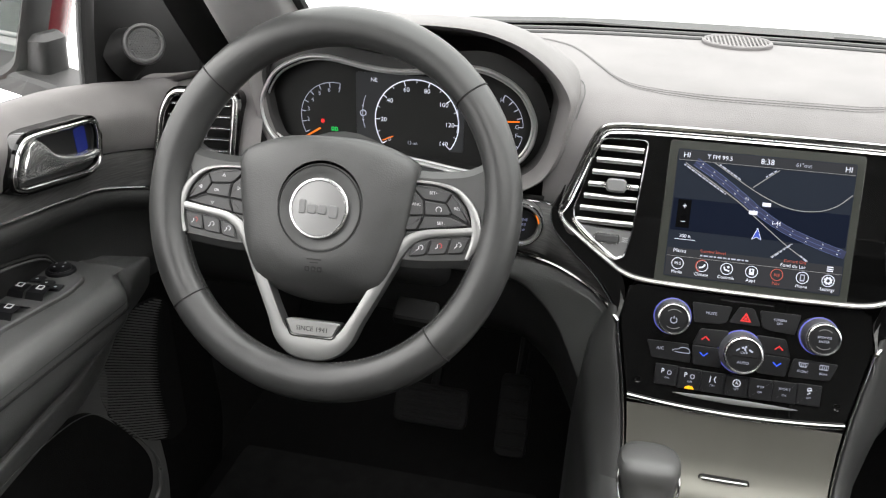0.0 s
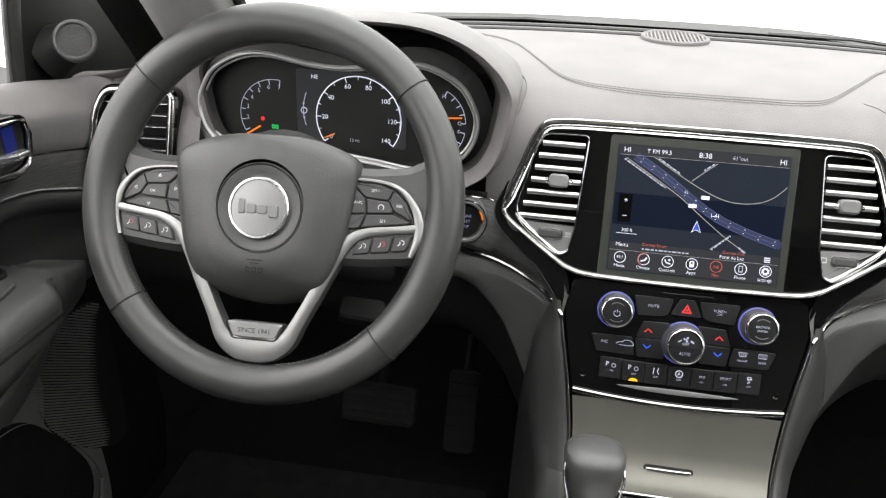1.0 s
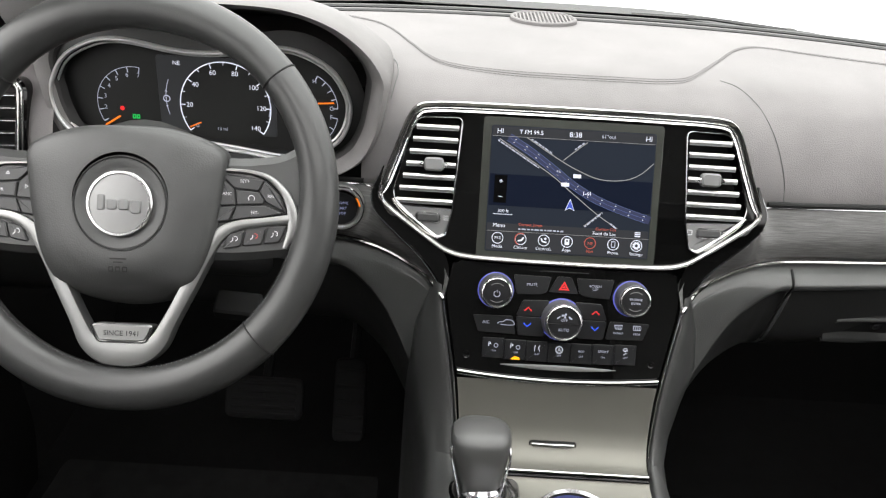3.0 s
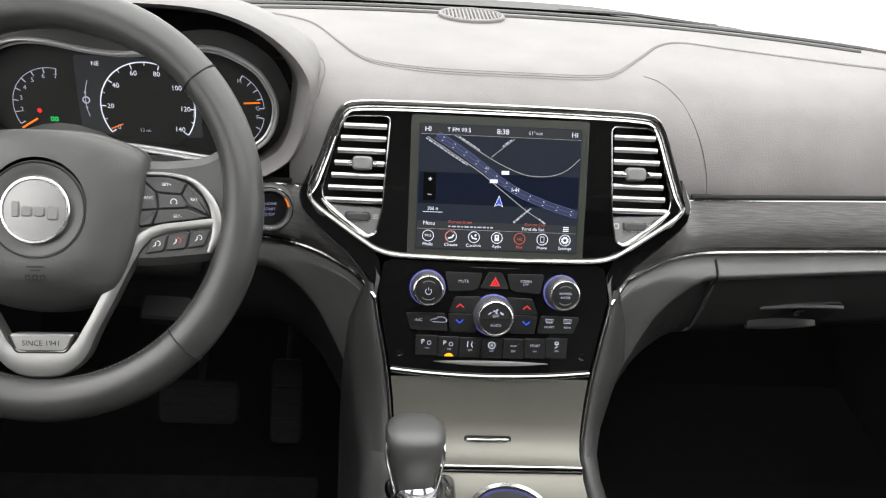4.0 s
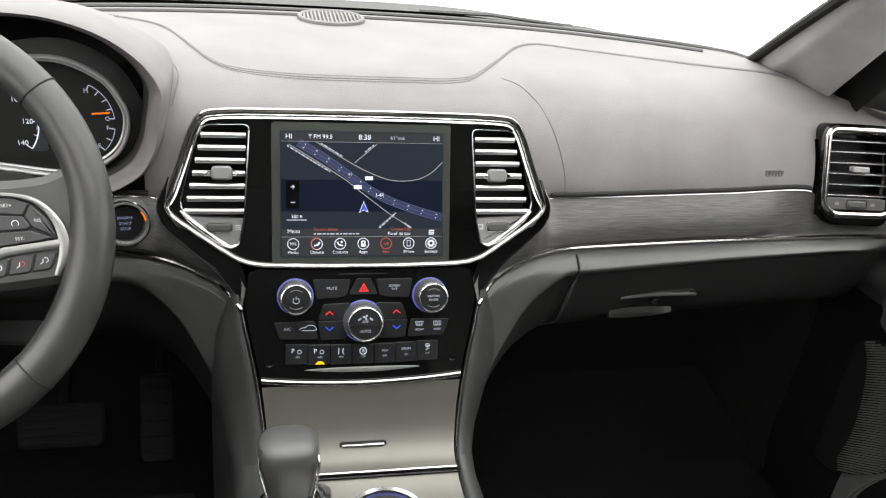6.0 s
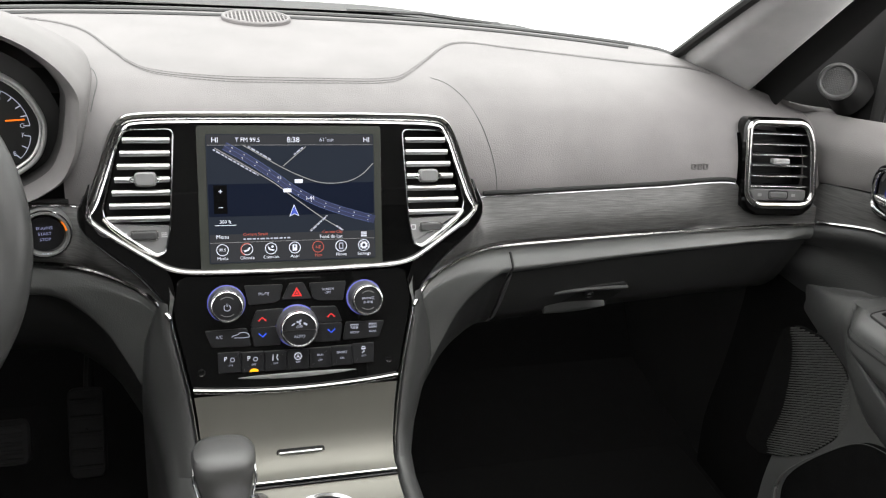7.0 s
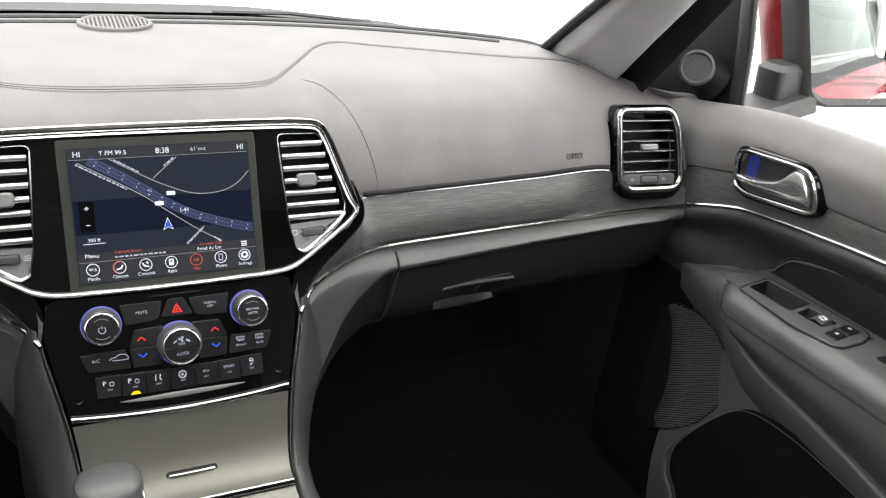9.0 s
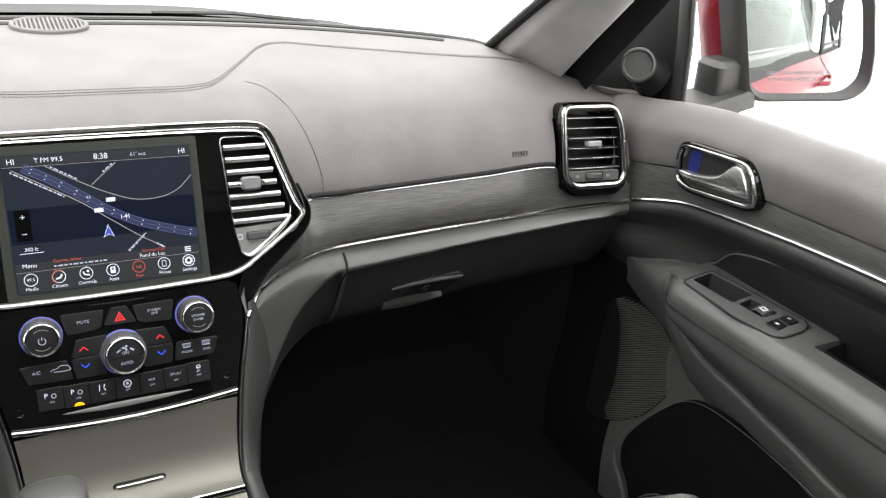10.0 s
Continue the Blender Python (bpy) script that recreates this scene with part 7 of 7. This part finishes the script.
def spoke(sx):
    def Q(pts):
        r = [Vector((sx * p[0], p[1])) for p in pts]
        return r if sx > 0 else list(reversed(r))

    # dark carrier that joins the pad to the rim
    arm = rnd(Q([(0.06, 0.040), (0.105, 0.040), (0.135, 0.044), (0.160, 0.062), (0.164, -0.03), (0.150, -0.044), (0.095, -0.050), (0.06, -0.05)]), 0.012)
    part("spoke_carrier", plate(SPK, arm, -0.02, 0.0115, c=0.007), LEATHER, wh, "black leather spoke that flows into the rim")
    # satin trim: a thin loop round the switches and a broad arm that runs into the lower leg
    loop = [(0.078, 0.0292, 0.0016), (0.106, 0.0280, 0.0018), (0.1250, 0.0225, 0.0024), (0.1385, 0.0090, 0.0036), (0.1445, -0.006, 0.0046), (0.1450, -0.021, 0.0044), (0.1390, -0.0375, 0.0022)]
    leg = [(0.143, -0.0118, 0.0042), (0.118, -0.0152, 0.0040), (0.097, -0.0188, 0.0046), (0.0815, -0.028, 0.0058), (0.070, -0.046, 0.0060), (0.055, -0.076, 0.0064), (0.0405, -0.105, 0.0066), (0.0305, -0.1235, 0.0085), (0.0165, -0.1325, 0.0112), (0.0, -0.1345, 0.0118)]
    part("silver_loop", ribbon([(sx * a, b, c) for a, b, c in loop], 0.0155), WHEELSILVER, wh, "satin silver switch surround")
    if sx > 0:
        part("silver_spoke", ribbon(leg + [(-a, b, c) for a, b, c in reversed(leg[:-1])], 0.0150), WHEELSILVER, wh, "satin silver spoke trim in one sweep")
    up = Q([(0.078, 0.0272), (0.107, 0.0265), (0.1225, 0.0215), (0.1345, 0.0095), (0.1412, -0.0078), (0.118, -0.0118), (0.092, -0.0155), (0.0775, -0.0175)])
    part("switch_field", plate(SPK, rnd(up, 0.003, 3), 0.0, 0.0125, c=0.001), DARKPLASTIC, wh)
    keys = ([(0.0800, 0.0264), (0.1060, 0.0258), (0.1195, 0.0212), (0.1150, 0.0116), (0.0940, 0.0132)], [(0.1203, 0.0205), (0.1325, 0.0090), (0.1395, -0.0066), (0.1212, 0.0022), (0.1158, 0.0112)], [(0.0952, 0.0122), (0.1145, 0.0107), (0.1203, 0.0030), (0.1190, 0.0003), (0.0962, -0.0010)], [(0.0795, 0.0246), (0.0932, 0.0124), (0.0952, -0.0012), (0.0785, -0.0026)], [(0.0962, -0.0022), (0.1195, -0.0008), (0.1380, -0.0076), (0.1160, -0.0110), (0.0915, -0.0145)], [(0.0785, -0.0036), (0.0950, -0.0022), (0.0902, -0.0148), (0.0780, -0.0165)])
    for i, kk in enumerate(keys):
        b = part("wheel_button", plate(SPK, rnd(Q(kk), 0.0012, 3), 0.004, 0.0150, c=0.0010), WKEY, wh)
        c = sum((Vector(p) for p in kk), Vector((0, 0))) / len(kk)
        Mk = SPK @ Matrix.Translation((sx * c[0], c[1], 0.0152))
        if sx > 0:
            if i == 5:
                pass
            elif i == 2:
                part("dial_mark", stroke(Mk, arc(0, 0, 0.0026, -40, 220, 12), 0.0006, 0), PRINT, b)
            else:
                lettering(("SET+", "RES", "", "CANC", "SET-")[i], 0.0038, Mk, PRINT, b)
        elif i == 5:
            pass
        elif i == 2:
            lettering("OK", 0.0038, Mk, PRINT, b)
        else:
            ang = (90, 180, 0, 0, 270)[i]
            part("arrow_mark", plate(Mk @ pose(0, 0, 0, 0, 0, ang), [Vector(p) for p in ((0.0018, 0), (-0.0012, 0.002), (-0.0012, -0.002))], -0.0004, 0.0001, [inset([Vector(p) for p in ((0.0018, 0), (-0.0012, 0.002), (-0.0012, -0.002))], 0.0005)], c=0.0), PRINT, b)
    for i, kk in enumerate(([(0.0845, -0.0400), (0.0900, -0.0258), (0.1040, -0.0226), (0.1005, -0.0372)], [(0.1050, -0.0224), (0.1225, -0.0198), (0.1190, -0.0348), (0.1015, -0.0370)], [(0.1235, -0.0196), (0.1405, -0.0172), (0.1345, -0.0325), (0.1200, -0.0346)])):
        b = part("wheel_button", plate(SPK, rnd(Q(kk), 0.0025, 3), 0.0, 0.0140, c=0.0012), WKEY, wh)
        c = sum((Vector(p) for p in kk), Vector((0, 0))) / 4
        Mk = SPK @ Matrix.Translation((sx * c[0], c[1], 0.0142))
        part("button_mark", stroke(Mk, [(-0.003, -0.0022), (-0.001, -0.0005), (-0.001, 0.002)], 0.0008, 0), PRINT, b)
        part("button_mark", stroke(Mk, arc(0.001, 0.001, 0.002, -80, 120, 8), 0.0007, 0), RED_PRINT if (i == 2) != (sx > 0) and i else PRINT, b)


spoke(1)
spoke(-1)
part("spoke_plaque", plate(SPK, rnd([(-0.0275, -0.1085), (0.0275, -0.1085), (0.0205, -0.1235), (-0.0205, -0.1235)], 0.004), 0.0, 0.0150, c=0.0015), WHEELSILVER, wh, "grey plaque at the foot of the spokes")
part("plaque_seam", tube([SPK @ Vector((*p, 0.0152)) for p in rnd([(-0.0285, -0.1075), (-0.0210, -0.1242), (0.0210, -0.1242), (0.0285, -0.1075)], 0.004)[3:-3]], 0.0007, 0.0007, k=6, up=(0, -1, 0)), GROOVE, wh)
lettering("SINCE 1941", 0.0064, SPK @ Matrix.Translation((0, -0.1165, 0.0153)), GROOVE, wh)
part("hub_back", lathe(WHEEL, [(0.075, -0.06), (0.075, -0.03), (0.062, -0.004), (0.02, 0.0)], 32), DARKPLASTIC, wh)

# ---- centre console ----
con = thing("center_console", (0, -0.2, 0.6), "satin silver centre console with a chrome strip and padded flanks", "center console")
rows = []
for s, h, w in ((-0.1055, 0.0, 0.1085), (-0.13, -0.0005, 0.1055), (-0.155, 0.0, 0.1035), (-0.172, 0.003, 0.102), (-0.184, 0.009, 0.101), (-0.1915, 0.018, 0.1005), (-0.1955, 0.029, 0.1005)):
    rows.append([stack(w * k / 8, s, h + 0.002 * (k / 8) ** 2) for k in range(-8, 9)])
part("front_panel", loft(rows), SATIN, con, "satin warm silver front panel")
p_lo = stack(0, -0.1955, 0.029)
part("chrome_strip", tube([(x, p_lo[1] - 0.0015, p_lo[2] + 0.001) for x in (-0.1, -0.05, 0, 0.05, 0.1)], 0.0020, 0.0020, k=8), CHROME, con, "chrome strip across the console")
rows = [[(x, p_lo[1] - 0.006, p_lo[2] - 0.003) for x in (-0.1005, -0.05, 0, 0.05, 0.1005)], [(x, p_lo[1] - 0.010, p_lo[2] - 0.006) for x in (-0.1005, -0.05, 0, 0.05, 0.1005)], [(x, -0.135, p_lo[2] - 0.009) for x in (-0.112, -0.05, 0, 0.05, 0.101)], [(x, -0.20, p_lo[2] - 0.012) for x in (-0.146, -0.05, 0, 0.05, 0.104)], [(x, -0.60, p_lo[2] - 0.02) for x in (-0.160, -0.05, 0, 0.05, 0.115)]]
part("strip_groove", tube([(x, p_lo[1] - 0.0050, p_lo[2] - 0.0018) for x in (-0.1, -0.05, 0, 0.05, 0.1)], 0.0022, 0.0016, k=8), PIANO, con, "dark gap below the strip")
part("top_panel", loft(rows), SATIN, con, "satin silver console top")
slotp = rnd([(-0.025, -0.1770), (0.025, -0.1770), (0.025, -0.1705), (-0.025, -0.1705)], 0.003, 5)
part("grip_slot", tube([STACK @ Vector((*p, 0.0035)) for p in slotp], 0.0011, 0.0015, True, 6, up=NZ), GROOVE, con)
part("grip_bar", tube([stack(-0.0225, -0.1735, 0.0050), stack(0, -0.1735, 0.0058), stack(0.0225, -0.1735, 0.0050)], 0.0021, 0.0026, k=10, up=NZ), SATINCHROME, con, "small chrome pull on the panel")
for sx in (1, -1):
    rows = []
    for (s, h, w, o) in ((-0.005, 0.002, 0.1300, 0.010), (-0.04, 0.001, 0.1265, 0.024), (-0.08, 0.0, 0.1185, 0.035), (-0.12, 0.0, 0.1120, 0.036), (-0.16, 0.002, 0.1075, 0.033), (-0.19, 0.011, 0.1045, 0.030), (-0.207, 0.040, 0.1035, 0.028), (-0.211, 0.12, 0.104, 0.028), (-0.212, 0.5, 0.107, 0.028)):
        o = o * (1.0 if sx < 0 else 1.0 - 0.35 * smooth(-0.06, -0.16, s))
        a = stack(sx * w, s, h) if h < 0.10 else Vector((sx * w, p_lo[1] - h + 0.03, p_lo[2] - 0.006))
        rows.append(cat([a + Vector((-sx * 0.001, 0.003, -0.004)), a + Vector((sx * 0.003, -0.001, 0.0015)), a + Vector((sx * (0.006 + o * 0.3), 0.004, 0.0)), a + Vector((sx * (o + 0.003), 0.02, -0.012)), a + Vector((sx * (o + 0.010), 0.05, -0.05)), a + Vector((sx * (o + 0.016), 0.10, -0.14)), a + Vector((sx * (o + 0.020), 0.12, -0.32))], 4))
    part("side_pad", loft(rows), CONSOLEPAD, con, "grained black padded console flank")

# lit ring on the console
dl = thing("console_dial", (0.0155, -0.162, 0.81), "chrome ringed well with a blue lit rim on the console", "dial")
D = Matrix.Translation((0.0155, -0.162, p_lo[2] - 0.0075))
part("ring", lathe(D, [(0.043, -0.004), (0.0425, 0.004), (0.040, 0.007), (0.037, 0.005), (0.0365, 0.0)], 40, cap=False), DARKCHROME, dl, "chrome ring")
part("glow_rim", lathe(D, [(0.0365, 0.002), (0.033, -0.002)], 40, cap=False), BLUE_DIM, dl, "dim blue lit rim")
part("well", lathe(D, [(0.036, 0.0), (0.032, -0.004), (0.0005, -0.005)], 36), DARKPLASTIC, dl)

# gear shifter
gs_ = thing("gear_shifter", (-0.083, -0.125, 0.79), "black leather gear shifter with a chrome seam line", "gear shifter")
rows = []
axis0, axis1 = Vector((-0.079, -0.118, 0.785)), Vector((-0.083, -0.128, 0.905))
for u, w, dth in ((0.0, 0.0150, 0.015), (0.15, 0.0172, 0.017), (0.35, 0.0212, 0.021), (0.55, 0.0252, 0.025), (0.72, 0.0286, 0.028), (0.84, 0.0304, 0.0285), (0.92, 0.0303, 0.027), (0.965, 0.0275, 0.0235), (0.99, 0.021, 0.017), (1.0, 0.010, 0.008)):
    c = axis0.lerp(axis1, u)
    row = []
    for j in range(28):
        a = 2 * math.pi * j / 28
        ca, sa = math.cos(a), math.sin(a)
        row.append(c + Vector((w * math.copysign(abs(ca) ** 0.75, ca), dth * math.copysign(abs(sa) ** 0.75, sa), 0)))
    rows.append(row)
part("knob", loft(rows, True, True), SHIFTGREY, gs_, "smooth grey-black leather knob")
for sx in (1, -1):
    line = []
    for u, w in ((0.02, 0.0140), (0.2, 0.0160), (0.35, 0.0188), (0.55, 0.0232), (0.70, 0.0262), (0.80, 0.0272), (0.88, 0.0262)):
        c = axis0.lerp(axis1, u)
        line.append(c + Vector((sx * (w + 0.0018), -0.0135 - 0.006 * u + (0.010 if u > 0.85 else 0), 0)))
    part("chrome_seam", tube(cat(line, 4), 0.0014, 0.0024, k=8, up=(0, 1, 0)), SATINCHROME, gs_, "thin chrome side strip")
GZ = p_lo[2] - 0.0085
part("collar", lathe(Matrix.Translation((-0.0775, -0.128, GZ)), [(0.034, 0.0), (0.034, 0.004), (0.031, 0.0065), (0.026, 0.006), (0.022, 0.003), (0.021, 0.014), (0.017, 0.018)], 32), DARKCHROME, gs_, "chrome collar")
part("gate_plate", box(Matrix.Translation((-0.068, -0.150, GZ)), 0.060, 0.09, 0.008, 0.012), DARKCHROME, gs_)

# ---- pedals, dark footwells ----
def pedal(name, c, w, h, label):
    p = thing(name, (c[0], c[1] + 0.1, c[2]), label, "pedal", "pedals")
    F = frame_at(c, (1, 0, 0), (0, 0.45, 1))
    part("pad", plate(F, rect(-w / 2, -h / 2, w / 2, h / 2, 0.012), -0.008, 0.004, c=0.003), PEDALBLACK, p)
    for i in range(5):
        y = -h / 2 + h * (i + 0.7) / 5.4
        part("tread", tube([F @ Vector((-w * 0.42, y, 0.0045)), F @ Vector((w * 0.42, y, 0.0045))], 0.003, 0.002, k=6, up=F.to_3x3() @ Vector((0, 0, 1))), PEDALBLACK, p)
    part("arm", tube([F @ Vector((0, 0, -0.005)), F @ Vector((0, 0.10, -0.06)), F @ Vector((0, 0.25, -0.07))], 0.008, 0.012, k=8), PEDALBLACK, p)


pedal("brake_pedal", (-0.385, 0.22, 0.665), 0.115, 0.062, "wide black rubber brake pedal deep in the footwell")
pedal("accelerator_pedal", (-0.262, 0.26, 0.64), 0.05, 0.13, "narrow black accelerator pedal deep in the footwell")
bm = box(Matrix.Translation((-0.46, -0.05, 0.507)), 0.50, 0.6, 0.012, 0.03)
solo("floor_mat", bm, MATLIT, "black carpet mat on the driver's floor, in the lighter lit tone", "floor mat", "floor mats")
bm = box(Matrix.Translation((0.46, -0.06, 0.507)), 0.52, 0.62, 0.012, 0.03)
solo("floor_mat", bm, MATSHADED, "black mat on the passenger floor, in the darker shaded tone", "floor mat", "floor mats")

# ---- passenger seat ----
seat = thing("car_seat", (0.45, -0.6, 0.55), "black leather passenger seat with a stitched cushion", "car seat")
rows = []
for i in range(19):
    u = i / 18
    yb = -0.222 - 0.52 * u
    f = smooth(0.0, 0.10, u)
    top = 0.775 + 0.052 * f - 0.02 * smooth(0.25, 0.9, u)
    w = 0.195 + 0.045 * smooth(0.0, 0.5, u)
    row = []
    for k, dz in ((-1.06, -0.2), (-1.0, -0.03), (-0.88, 0.016 * f), (-0.62, 0.005), (-0.3, 0.0), (0.0, 0.0), (0.3, 0.0), (0.62, 0.005), (0.88, 0.016 * f), (1.0, -0.03), (1.06, -0.2)):
        row.append(Vector((0.365 + w * k, yb - 0.055 * abs(k) ** 5 * (1 - u), top + dz)))
    rows.append(cat(row, 4))
part("cushion", loft(rows, False), LEATHER, seat, "padded leather cushion")
bm = bmesh.new()
bm.faces.new([bm.verts.new(p) for p in rows[0]])
part("cushion_front", bm, LEATHER, seat)
part("cushion_seam", tube(cat([(0.285, -0.232, 0.775), (0.282, -0.28, 0.822), (0.275, -0.40, 0.824), (0.265, -0.6, 0.81)], 5), 0.0015, 0.0015, k=5), GROOVE, seat)
part("cushion_seam", tube(cat([(0.525, -0.232, 0.775), (0.528, -0.28, 0.822), (0.535, -0.40, 0.824), (0.545, -0.6, 0.81)], 5), 0.0015, 0.0015, k=5), GROOVE, seat)
bm = box(frame_at((0.45, -0.83, 1.08), (1, 0, 0), (0, -0.35, 1)), 0.48, 0.60, 0.12, 0.06)
part("backrest", bm, LEATHER, seat, "leather backrest")
part("base", box(Matrix.Translation((0.45, -0.5, 0.56)), 0.40, 0.46, 0.12, 0.03), PLASTIC, seat)
